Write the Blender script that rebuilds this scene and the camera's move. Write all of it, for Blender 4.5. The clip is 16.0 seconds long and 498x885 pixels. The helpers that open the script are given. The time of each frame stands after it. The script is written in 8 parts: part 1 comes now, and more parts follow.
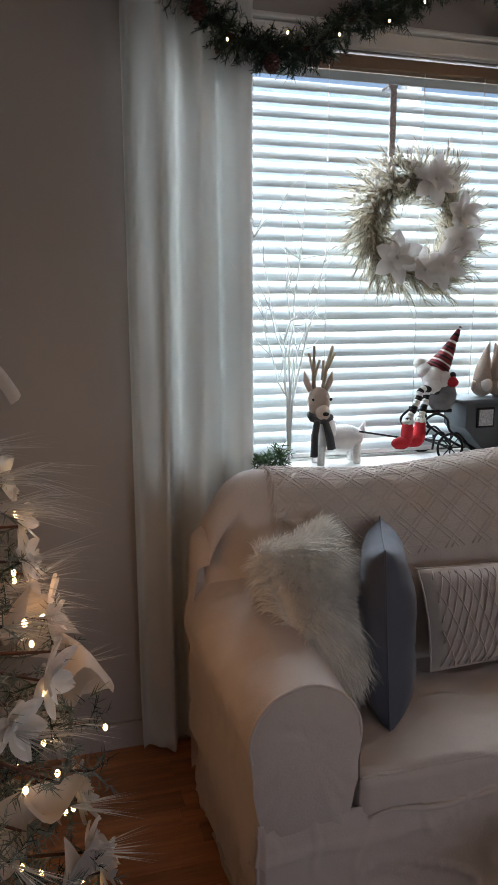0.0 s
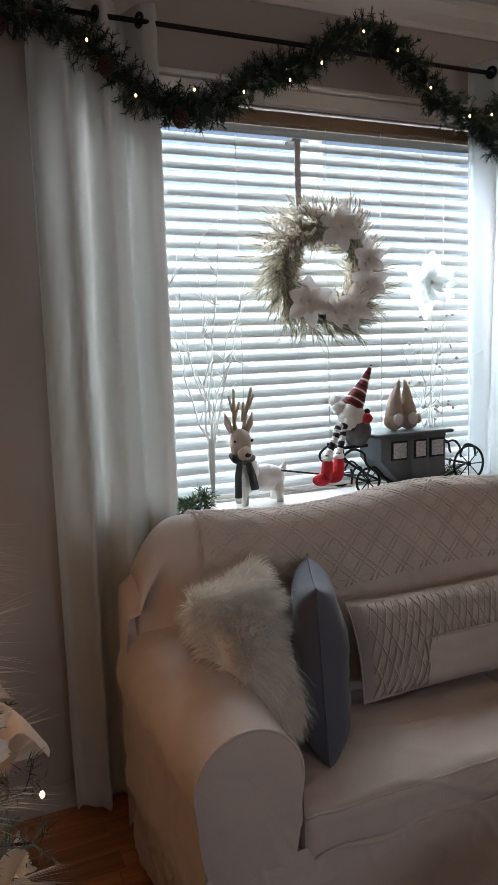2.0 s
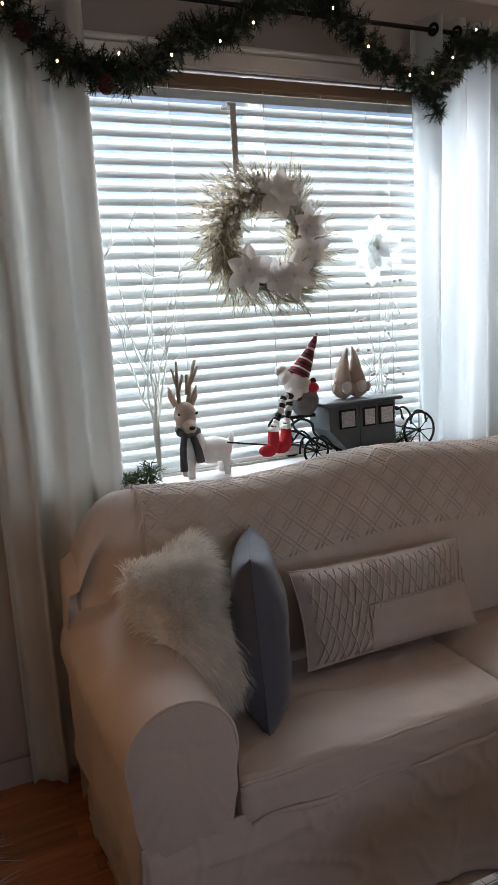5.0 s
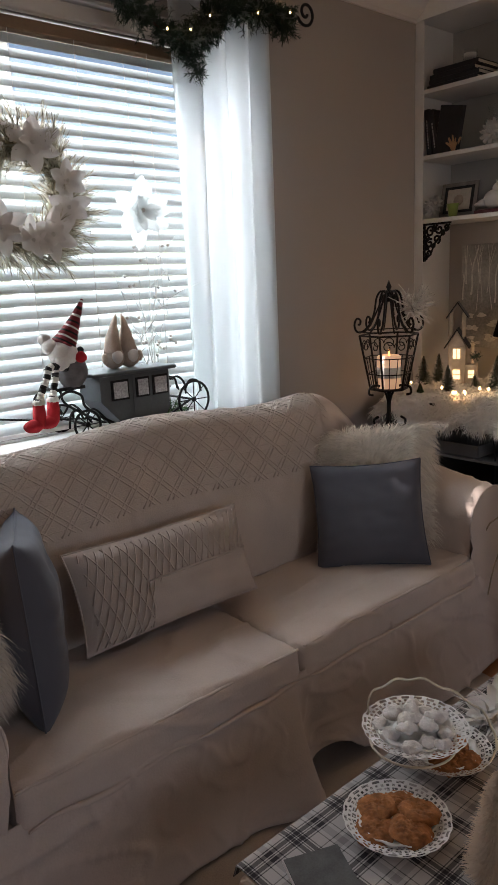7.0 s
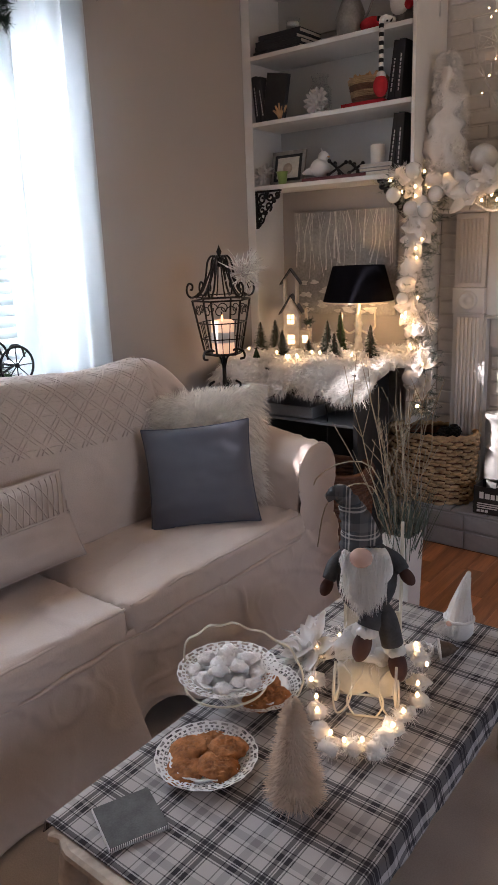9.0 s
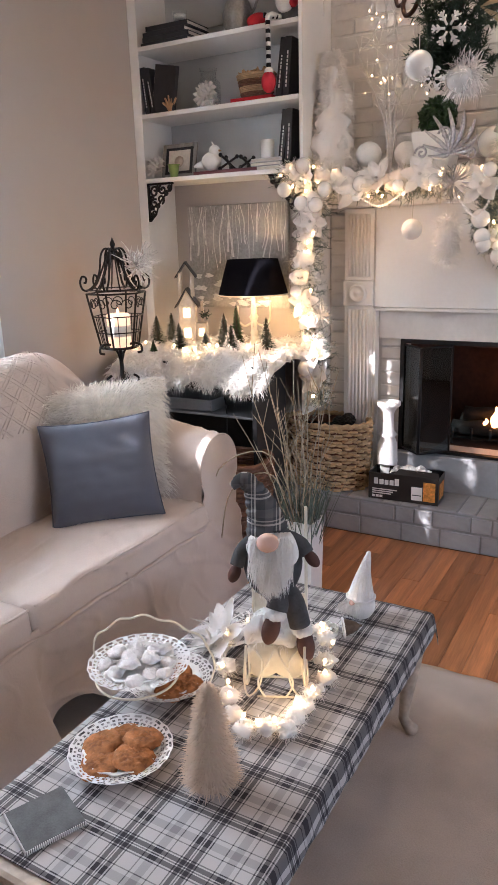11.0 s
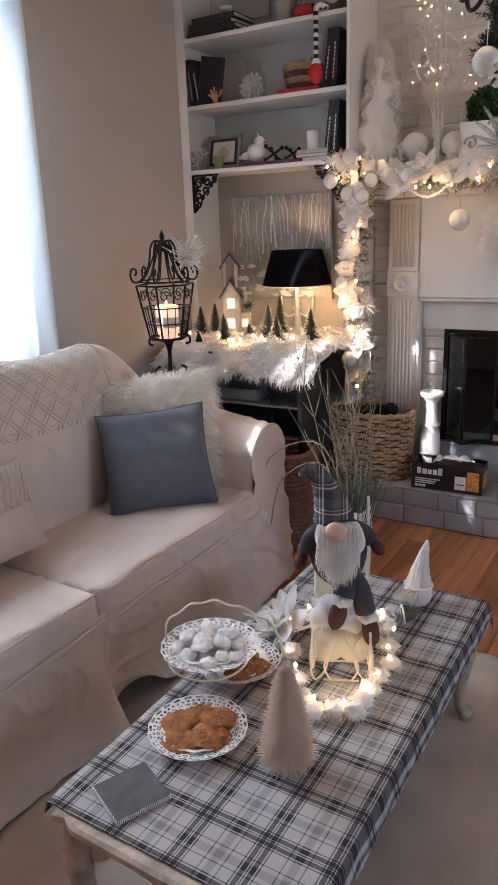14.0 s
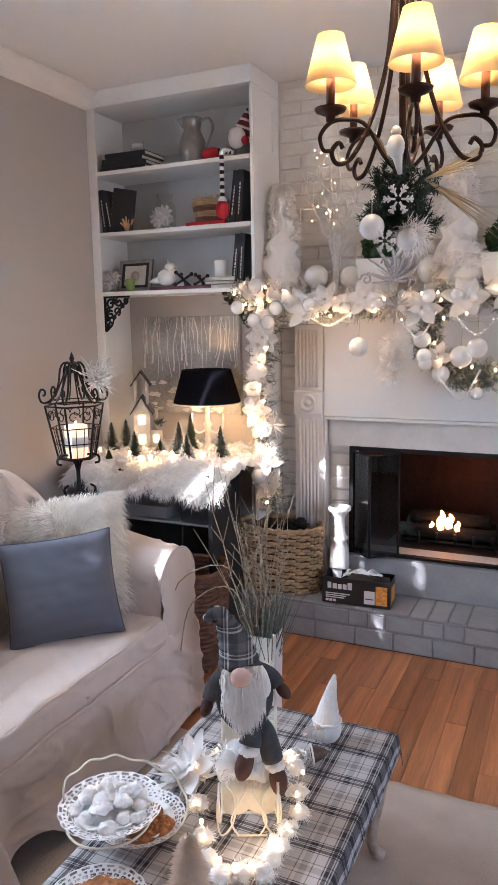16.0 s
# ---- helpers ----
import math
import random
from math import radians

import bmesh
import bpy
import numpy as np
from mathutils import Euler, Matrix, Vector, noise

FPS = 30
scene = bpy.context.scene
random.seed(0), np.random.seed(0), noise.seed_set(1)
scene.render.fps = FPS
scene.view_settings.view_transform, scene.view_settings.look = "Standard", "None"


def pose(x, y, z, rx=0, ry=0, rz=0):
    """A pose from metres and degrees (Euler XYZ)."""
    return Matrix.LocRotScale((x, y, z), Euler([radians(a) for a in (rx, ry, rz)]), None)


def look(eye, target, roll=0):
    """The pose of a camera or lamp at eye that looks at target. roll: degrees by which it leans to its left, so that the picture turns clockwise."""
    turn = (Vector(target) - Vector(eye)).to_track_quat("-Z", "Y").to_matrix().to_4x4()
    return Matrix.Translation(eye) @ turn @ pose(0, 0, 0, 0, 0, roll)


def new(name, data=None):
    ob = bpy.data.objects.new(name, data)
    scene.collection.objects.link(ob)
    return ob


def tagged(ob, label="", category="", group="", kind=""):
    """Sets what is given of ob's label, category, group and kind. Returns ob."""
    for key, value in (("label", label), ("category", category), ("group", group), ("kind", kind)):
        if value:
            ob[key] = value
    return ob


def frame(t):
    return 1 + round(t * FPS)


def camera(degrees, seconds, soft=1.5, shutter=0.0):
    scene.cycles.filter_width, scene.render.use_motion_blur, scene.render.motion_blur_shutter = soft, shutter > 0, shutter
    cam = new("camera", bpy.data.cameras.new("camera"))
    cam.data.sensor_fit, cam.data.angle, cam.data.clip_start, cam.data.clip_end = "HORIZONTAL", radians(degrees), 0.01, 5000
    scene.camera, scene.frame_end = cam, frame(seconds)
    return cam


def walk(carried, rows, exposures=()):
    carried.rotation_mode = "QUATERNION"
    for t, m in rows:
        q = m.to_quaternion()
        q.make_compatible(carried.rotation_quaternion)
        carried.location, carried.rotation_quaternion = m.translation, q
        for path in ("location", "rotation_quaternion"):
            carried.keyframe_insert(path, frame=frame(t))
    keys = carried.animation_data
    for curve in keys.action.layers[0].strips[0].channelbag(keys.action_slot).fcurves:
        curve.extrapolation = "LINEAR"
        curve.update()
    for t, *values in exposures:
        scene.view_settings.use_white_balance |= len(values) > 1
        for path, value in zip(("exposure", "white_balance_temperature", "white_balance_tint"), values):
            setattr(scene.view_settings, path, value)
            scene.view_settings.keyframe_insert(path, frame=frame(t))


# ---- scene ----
cam = camera(38.3, 16.0)
PATH = [
    (0, (0.526, 0.53, 1.604), (1.063, 2.422, 1.239), -0.2),
    (0.5, (0.516, 0.534, 1.631), (1.154, 2.395, 1.269), -0.1),
    (1, (0.51, 0.533, 1.643), (1.201, 2.383, 1.323), -0.7),
    (1.5, (0.496, 0.54, 1.641), (1.229, 2.379, 1.355), -1.2),
    (2, (0.485, 0.527, 1.637), (1.259, 2.351, 1.362), -1.8),
    (2.5, (0.509, 0.479, 1.665), (1.309, 2.289, 1.378), -2.3),
    (3, (0.544, 0.449, 1.665), (1.36, 2.252, 1.372), -2.6),
    (5.5, (0.654, 0.507, 1.618), (1.452, 2.3, 1.235), -3.5),
    (6, (0.673, 0.559, 1.608), (1.673, 2.242, 1.2), -3.2),
    (6.5, (0.68, 0.582, 1.597), (1.795, 2.187, 1.17), -3.1),
    (7, (0.72, 0.543, 1.586), (1.999, 2.014, 1.14), -2.6),
    (7.5, (0.76, 0.491, 1.571), (2.127, 1.877, 1.111), -2.4),
    (8, (0.779, 0.462, 1.553), (2.184, 1.806, 1.083), -2.6),
    (8.5, (0.792, 0.437, 1.541), (2.251, 1.711, 1.044), -2.3),
    (9, (0.807, 0.415, 1.529), (2.319, 1.616, 1.007), -2.2),
    (9.5, (0.819, 0.401, 1.517), (2.368, 1.546, 0.979), -2.3),
    (10, (0.828, 0.387, 1.53), (2.418, 1.472, 0.987), -2.0),
    (10.2, (0.827, 0.386, 1.542), (2.431, 1.448, 0.998), -1.9),
    (12.3, (0.701, 0.492, 1.474), (2.427, 1.343, 0.931), -1.7),
    (12.5, (0.704, 0.49, 1.474), (2.419, 1.355, 0.916), -2.0),
    (13, (0.699, 0.492, 1.467), (2.375, 1.412, 0.877), -2.4),
    (13.5, (0.688, 0.494, 1.499), (2.329, 1.47, 0.902), -2.4),
    (14, (0.683, 0.496, 1.547), (2.311, 1.506, 0.972), -2.1),
    (14.5, (0.686, 0.495, 1.598), (2.34, 1.521, 1.137), -1.8),
    (15, (0.693, 0.493, 1.638), (2.386, 1.48, 1.236), -1.5),
    (15.5, (0.703, 0.484, 1.662), (2.443, 1.401, 1.3), -1.4),
    (16, (0.712, 0.469, 1.672), (2.502, 1.298, 1.342), -1.0),
]
EXPOSURES = [(0.0, 0.40, 6300, 16), (1.0, 0.27, 6400, 17), (3.0, 0.24, 6550, 18), (5.5, 0.22, 6650, 19), (6.0, 0.06, 6750, 19), (6.5, 0.06, 6800, 19), (7.5, 0.45, 6700, 20), (8.0, 0.6, 6600, 20), (9.0, 1.0, 6250, 21), (10.0, 1.55, 6100, 20), (12.5, 2.17, 5850, 17), (13.2, 1.78, 5900, 18), (14.5, 1.42, 5950, 18), (15.0, 1.62, 5850, 18), (16.0, 1.95, 5600, 18)]
walk(cam, [(t, look(eye, target, roll)) for t, eye, target, roll in PATH], EXPOSURES)

# ---- world, sun, large lights ----
SUN_TO = Vector((0.82, -0.48, -0.50)).normalized()
world = bpy.data.worlds.new("sky")
scene.world = world
world.use_nodes = True
_wn = world.node_tree.nodes
_sky = _wn.new("ShaderNodeTexSky")
_sky.sky_type, _sky.sun_disc = "NISHITA", False
_sky.sun_elevation = math.asin(-SUN_TO.z)
_sky.sun_rotation = math.atan2(-SUN_TO.x, -SUN_TO.y)
world.node_tree.links.new(_sky.outputs[0], _wn["Background"].inputs[0])
_wn["Background"].inputs[1].default_value = 0.15


def lamp(name, kind, energy, colour, m, **extra):
    data = bpy.data.lights.new(name, kind)
    data.energy, data.color = energy, colour
    if kind == "SUN":
        data.angle = extra["angle"]
    elif kind == "AREA":
        data.shape, data.size, data.size_y = extra["shape"], extra["size"], extra["size_y"]
    else:
        data.shadow_soft_size = extra["shadow_soft_size"]
    ob = new(name, data)
    ob.matrix_world = m
    return ob


lamp("sun", "SUN", 5.0, (1.0, 0.95, 0.88), look((0, 0, 0), SUN_TO), angle=radians(0.5))
# daylight in the opening of the window in the north wall, and of the wide one behind the camera
lamp("window_daylight", "AREA", 73.0, (0.83, 0.945, 0.985), look((1.88, 3.16, 1.75), (1.88, 0, 1.2)), shape="RECTANGLE", size=1.85, size_y=1.3)
lamp("garden_window_daylight", "AREA", 9.5, (0.88, 0.94, 1.0), look((1.9, -2.62, 1.5), (2.4, 2.0, 1.3)), shape="RECTANGLE", size=2.3, size_y=1.4)

# ---- materials ----


def mat(name, c, rough=0.6, metal=0.0, var=0.12, vs=3.0, bump=0.15, bs=90.0, emit=0.0, ec=None, rand=0.0, sheen=0.0, coat=0.0, spec=0.5, stretch=(1, 1, 1)):
    m = bpy.data.materials.new(name)
    m.use_nodes = True
    nt = m.node_tree
    b = nt.nodes["Principled BSDF"]
    b.inputs["Roughness"].default_value, b.inputs["Metallic"].default_value = rough, metal
    b.inputs["Sheen Weight"].default_value, b.inputs["Coat Weight"].default_value = sheen, coat
    b.inputs["Specular IOR Level"].default_value = spec
    co = nt.nodes.new("ShaderNodeTexCoord")
    mp = nt.nodes.new("ShaderNodeMapping")
    mp.inputs["Scale"].default_value = stretch
    nt.links.new(co.outputs["Object"], mp.inputs[0])
    big, fine = nt.nodes.new("ShaderNodeTexNoise"), nt.nodes.new("ShaderNodeTexNoise")
    big.inputs["Scale"].default_value, big.inputs["Detail"].default_value = vs, 4
    fine.inputs["Scale"].default_value, fine.inputs["Detail"].default_value = bs, 3
    for n in (big, fine):
        nt.links.new(mp.outputs[0], n.inputs["Vector"])
    add = nt.nodes.new("ShaderNodeMath")
    add.operation = "ADD"
    half = nt.nodes.new("ShaderNodeMath")
    half.operation = "MULTIPLY"
    half.inputs[1].default_value = 0.45
    nt.links.new(fine.outputs[0], half.inputs[0])
    nt.links.new(big.outputs[0], add.inputs[0])
    nt.links.new(half.outputs[0], add.inputs[1])
    ramp = nt.nodes.new("ShaderNodeMapRange")
    ramp.inputs["From Min"].default_value, ramp.inputs["From Max"].default_value = 0.45, 1.0
    ramp.inputs["To Min"].default_value, ramp.inputs["To Max"].default_value = 1 - var, 1 + var
    nt.links.new(add.outputs[0], ramp.inputs["Value"])
    value = ramp.outputs[0]
    if rand:
        info = nt.nodes.new("ShaderNodeObjectInfo")
        r2 = nt.nodes.new("ShaderNodeMapRange")
        r2.inputs["To Min"].default_value, r2.inputs["To Max"].default_value = 1 - rand, 1 + rand
        nt.links.new(info.outputs["Random"], r2.inputs["Value"])
        mul = nt.nodes.new("ShaderNodeMath")
        mul.operation = "MULTIPLY"
        nt.links.new(value, mul.inputs[0])
        nt.links.new(r2.outputs[0], mul.inputs[1])
        value = mul.outputs[0]
    mix = nt.nodes.new("ShaderNodeVectorMath")
    mix.operation = "SCALE"
    mix.inputs[0].default_value = c
    nt.links.new(value, mix.inputs["Scale"])
    nt.links.new(mix.outputs[0], b.inputs["Base Color"])
    if bump:
        bp = nt.nodes.new("ShaderNodeBump")
        bp.inputs["Strength"].default_value, bp.inputs["Distance"].default_value = bump, 0.004
        nt.links.new(add.outputs[0], bp.inputs["Height"])
        nt.links.new(bp.outputs[0], b.inputs["Normal"])
    if emit:
        b.inputs["Emission Color"].default_value = (*(ec or c), 1)
        b.inputs["Emission Strength"].default_value = emit
    return m


def sheer(name, c, through_share):
    """Cloth or petal that lets light through."""
    m = mat(name, c, 0.85, var=0.05, bump=0.1, bs=300)
    nt = m.node_tree
    b = nt.nodes["Principled BSDF"]
    tr = nt.nodes.new("ShaderNodeBsdfTranslucent")
    tr.inputs[0].default_value = (*c, 1)
    mx = nt.nodes.new("ShaderNodeMixShader")
    mx.inputs[0].default_value = through_share
    nt.links.new(b.outputs[0], mx.inputs[1])
    nt.links.new(tr.outputs[0], mx.inputs[2])
    nt.links.new(mx.outputs[0], nt.nodes["Material Output"].inputs[0])
    return m


def glass(name, c=(0.95, 0.98, 0.98), rough=0.02):
    m = bpy.data.materials.new(name)
    m.use_nodes = True
    nt = m.node_tree
    g, t, mx = nt.nodes.new("ShaderNodeBsdfGlossy"), nt.nodes.new("ShaderNodeBsdfTransparent"), nt.nodes.new("ShaderNodeMixShader")
    lw, p4, f = nt.nodes.new("ShaderNodeLayerWeight"), nt.nodes.new("ShaderNodeMath"), nt.nodes.new("ShaderNodeMath")
    lw.inputs[0].default_value = 0.5
    p4.operation, p4.inputs[1].default_value = "POWER", 4.0
    f.operation, f.inputs[1].default_value, f.inputs[2].default_value = "MULTIPLY_ADD", 0.75, 0.08
    nt.links.new(lw.outputs["Facing"], p4.inputs[0])
    nt.links.new(p4.outputs[0], f.inputs[0])
    g.inputs["Roughness"].default_value = rough
    t.inputs[0].default_value = (*c, 1)
    nt.links.new(f.outputs[0], mx.inputs[0])
    nt.links.new(t.outputs[0], mx.inputs[1])
    nt.links.new(g.outputs[0], mx.inputs[2])
    nt.links.new(mx.outputs[0], nt.nodes["Material Output"].inputs[0])
    return m


def plaid(name, ground, dark, weave, period, cu="x", cv="y"):
    """Woven check: bands of two widths crossing, printed by the thread colours."""
    m = mat(name, ground, 0.9, var=0.06, bump=0.25, bs=500)
    nt = m.node_tree
    b = nt.nodes["Principled BSDF"]
    base = b.inputs["Base Color"].links[0].from_socket
    co = nt.nodes.new("ShaderNodeTexCoord")
    sp = nt.nodes.new("ShaderNodeSeparateXYZ")
    nt.links.new(co.outputs["Object"], sp.inputs[0])

    def math_node(op, a, v=None, w=None):
        n = nt.nodes.new("ShaderNodeMath")
        n.operation = op
        for i, s in enumerate((a, v, w)):
            if s is None:
                continue
            if isinstance(s, (int, float)):
                n.inputs[i].default_value = s
            else:
                nt.links.new(s, n.inputs[i])
        return n.outputs[0]

    def band(axis):
        p = math_node("FRACT", math_node("MULTIPLY", math_node("ADD", axis, 10.0), 1.0 / period))
        total = None
        for centre, width, weight in weave:
            on = math_node("MULTIPLY", math_node("COMPARE", p, centre, width), weight)
            total = on if total is None else math_node("ADD", total, on)
        return total

    both = math_node("MULTIPLY", math_node("ADD", band(sp.outputs[cu.upper()]), band(sp.outputs[cv.upper()])), 0.62)
    mx = nt.nodes.new("ShaderNodeMix")
    mx.data_type, mx.clamp_factor = "RGBA", True
    nt.links.new(both, mx.inputs[0])
    nt.links.new(base, mx.inputs[6])
    mx.inputs[7].default_value = (*dark, 1)
    nt.links.new(mx.outputs[2], b.inputs["Base Color"])
    return m


WALL = mat("greige_wall_paint", (0.46, 0.420, 0.395), 0.8, var=0.04, vs=1.5, bump=0.06, bs=160)
CEIL = mat("ceiling_paint", (0.80, 0.76, 0.73), 0.85, var=0.03, vs=1.2, bump=0.05, bs=120)
TRIM = mat("white_gloss_paint", (0.78, 0.76, 0.74), 0.4, var=0.04, vs=4, bump=0.03, bs=60)
SHELF_BACK = mat("cool_grey_paint", (0.52, 0.52, 0.515), 0.7, var=0.05, vs=3)
BRICKPAINT = mat("white_painted_brick", (0.66, 0.63, 0.605), 0.6, var=0.08, vs=9, bump=0.6, bs=45, rand=0.04)
BRICKGREY = mat("grey_painted_brick", (0.30, 0.30, 0.31), 0.6, var=0.12, vs=9, bump=0.7, bs=45, rand=0.08)
MORTAR = mat("painted_mortar", (0.25, 0.25, 0.255), 0.8, bump=0.5, bs=60)
MORTARW = mat("white_painted_mortar", (0.66, 0.63, 0.605), 0.8, bump=0.5, bs=60)
OAK = mat("oak_floor", (0.42, 0.17, 0.07), 0.36, var=0.38, vs=5, bump=0.10, bs=38, rand=0.32, stretch=(0.35, 6, 6))
OAKDARK = mat("oak_subfloor", (0.14, 0.06, 0.03), 0.7)
RUG = mat("beige_wool_rug", (0.50, 0.42, 0.355), 0.95, var=0.18, vs=5, bump=0.9, bs=220)
SLIP = mat("cream_cotton_slipcover", (0.63, 0.53, 0.475), 0.85, var=0.06, vs=4, bump=0.45, bs=170, sheen=0.2)
THROW = mat("ivory_knit_throw", (0.645, 0.555, 0.505), 0.95, var=0.08, vs=6, bump=0.9, bs=200)
BLUE = mat("slate_blue_velvet", (0.098, 0.104, 0.134), 0.75, var=0.12, vs=7, bump=0.2, bs=320, sheen=0.15)
LUMBAR = mat("taupe_quilted_cotton", (0.56, 0.475, 0.43), 0.9, var=0.07, vs=9, bump=0.4, bs=260)
FURW = mat("white_faux_fur", (0.92, 0.86, 0.78), 0.85, var=0.15, vs=20, bump=0.0, sheen=0.4)
CURTAIN = sheer("white_curtain_cloth", (0.77, 0.77, 0.75), 0.30)
SHEERC = sheer("thin_white_curtain_cloth", (0.84, 0.86, 0.87), 0.7)
SLAT = sheer("white_blind_slat", (0.645, 0.675, 0.68), 0.12)
IRON = mat("black_wrought_iron", (0.018, 0.017, 0.018), 0.5, metal=0.6, var=0.2, vs=20)
BRONZE = mat("dark_bronze", (0.045, 0.022, 0.015), 0.42, metal=0.7, var=0.25, vs=25)
TABLEWOOD = mat("worn_cream_painted_wood", (0.46, 0.37, 0.29), 0.6, var=0.42, vs=16, bump=0.5, bs=50)
WEAVE = ((0.03, 0.010, 1.1), (0.10, 0.036, 1.25), (0.165, 0.010, 1.1), (0.23, 0.036, 1.25), (0.30, 0.010, 1.1), (0.50, 0.009, 0.9), (0.64, 0.065, 0.42), (0.78, 0.009, 0.9))
CLOTH = plaid("grey_white_plaid_cotton", (0.46, 0.435, 0.425), (0.026, 0.023, 0.028), WEAVE, 0.138)
GNOMEPLAID = plaid("navy_plaid_flannel", (0.048, 0.050, 0.058), (0.42, 0.39, 0.37), ((0.20, 0.035, 1.1), (0.34, 0.020, 0.9), (0.62, 0.16, 0.16)), 0.060, "y", "z")
PINE = mat("green_pine_needles", (0.020, 0.042, 0.026), 0.7, var=0.5, vs=14, bump=0)
PINEFROST = mat("frosted_pine_needles", (0.17, 0.20, 0.18), 0.8, var=0.5, vs=14, bump=0)
PALEPINE = sheer("pale_champagne_needles", (0.60, 0.56, 0.45), 0.45)
WHITETWIG = mat("white_painted_twig", (0.66, 0.63, 0.60), 0.7, var=0.15, vs=40)
PETAL = sheer("white_fabric_petal", (0.82, 0.79, 0.77), 0.25)
TULLE = sheer("ivory_mesh_ribbon", (0.66, 0.60, 0.56), 0.4)
BALL = mat("pearl_white_ornament", (0.80, 0.78, 0.76), 0.25, var=0.06, vs=30, coat=0.6)
SILVER = mat("silver_glitter", (0.45, 0.44, 0.46), 0.4, metal=0.6, var=0.4, vs=120, bump=0.6, bs=400)
BULB = mat("warm_string_bulb", (1.0, 0.78, 0.45), 0.4, var=0, bump=0, emit=9.0, ec=(1.0, 0.62, 0.26))
WIRE = mat("clear_light_wire", (0.45, 0.42, 0.34), 0.5)
WICKER = mat("seagrass_weave", (0.46, 0.31, 0.17), 0.75, var=0.35, vs=22, bump=0.6, bs=160)
WICKERDARK = mat("brown_wicker", (0.16, 0.07, 0.04), 0.7, var=0.35, vs=22, bump=0.6, bs=160)
BLACKBOOK = mat("black_book_cloth", (0.022, 0.022, 0.026), 0.6, var=0.2, vs=30)
PAPER = mat("book_paper", (0.62, 0.57, 0.50), 0.9, var=0.1, vs=60)
REDKNIT = mat("muted_red_knit", (0.20, 0.022, 0.03), 0.95, var=0.5, vs=40, bump=0.6, bs=300)
RED = mat("red_felt", (0.50, 0.02, 0.03), 0.9, var=0.15, vs=30, bump=0.5, bs=300)
WHITEWOOL = mat("white_wool", (0.78, 0.75, 0.72), 0.95, var=0.1, vs=20, bump=0.8, bs=200)
DARKFELT = mat("charcoal_felt", (0.062, 0.062, 0.066), 0.95, var=0.3, vs=30, bump=0.6, bs=200)
FLUFF = sheer("white_fluff", (0.94, 0.92, 0.90), 0.35)
# backlight put into the colour: paler, light-passing twig stays white against the window
BACKTWIG = sheer("pale_backlit_twig", (0.86, 0.86, 0.84), 0.55)
BACKPETAL = sheer("thin_clear_petal", (0.90, 0.92, 0.92), 0.65)
GREYWOOL = mat("grey_felt", (0.16, 0.155, 0.16), 0.95, var=0.25, vs=30, bump=0.6, bs=200)
BROWNSUEDE = mat("brown_suede", (0.075, 0.032, 0.026), 0.85, var=0.2, vs=25)
SKIN = mat("blush_felt", (0.66, 0.44, 0.36), 0.9, var=0.06, vs=30)
PEWTER = mat("dull_pewter", (0.30, 0.285, 0.27), 0.42, metal=0.7, var=0.3, vs=14)
CERAMIC = mat("white_ceramic", (0.80, 0.78, 0.75), 0.3, var=0.05, vs=10)
# wax itself emits orange, standing in for flame light glowing through it
CANDLE = mat("self_lit_ivory_wax", (0.80, 0.72, 0.62), 0.5, var=0.05, emit=0.35, ec=(1.0, 0.55, 0.3))
FLAME = mat("flame", (1.0, 0.6, 0.2), 0.5, var=0, bump=0, emit=2.6, ec=(1.0, 0.40, 0.12))
BLACKSHADE = mat("black_lampshade", (0.008, 0.008, 0.011), 0.95, var=0.1, spec=0.02)
CREAMMETAL = mat("cream_painted_metal", (0.72, 0.66, 0.54), 0.5, var=0.1, vs=30)
LIT = mat("lit_shade_lining", (1.0, 0.85, 0.6), 0.7, var=0, emit=1.6, ec=(1.0, 0.72, 0.38))
SHADE = sheer("ivory_glass_shade", (0.90, 0.74, 0.46), 0.55)
SHADEBULB = mat("chandelier_bulb", (1.0, 0.8, 0.5), 0.5, var=0, bump=0, emit=30.0, ec=(1.0, 0.72, 0.40))
COACH = mat("slate_grey_painted_tin", (0.085, 0.095, 0.105), 0.55, var=0.15, vs=12)
DARKWOOD = mat("black_stained_wood", (0.022, 0.022, 0.025), 0.45, var=0.2, vs=8)
SOOT = mat("sooty_firebrick", (0.075, 0.036, 0.026), 0.85, var=0.4, vs=10, bump=0.8, bs=40, rand=0.3)
CHAR = mat("charred_log", (0.014, 0.011, 0.010), 0.9, var=0.5, vs=18, bump=1.0, bs=60)
GLASS = glass("clear_glass")
SMOKED = glass("smoked_fire_glass", (0.35, 0.42, 0.42), 0.03)
COOKIE = mat("baked_cookie", (0.38, 0.150, 0.050), 0.85, var=0.5, vs=45, bump=1.0, bs=120)
SUGAR = mat("powdered_sugar", (0.82, 0.78, 0.76), 0.95, var=0.1, vs=50, bump=0.7, bs=200)
DOILY = mat("white_paper_doily", (0.80, 0.78, 0.77), 0.9, var=0.03)
COASTER = mat("grey_felt_coaster", (0.125, 0.125, 0.125), 0.95, var=0.25, vs=30, bump=0.6, bs=250)
BOTTLE = sheer("cream_sisal_bristle", (0.84, 0.71, 0.59), 0.3)
TOPIARY = mat("boxwood_leaf", (0.035, 0.075, 0.025), 0.6, var=0.5, vs=40, bump=0)
CANVAS_G = mat("grey_painted_canvas", (0.36, 0.34, 0.32), 0.8, var=0.45, vs=5, bump=0.3, bs=80)
BIRCH = mat("white_birch_paint", (0.70, 0.67, 0.62), 0.8, var=0.25, vs=30)
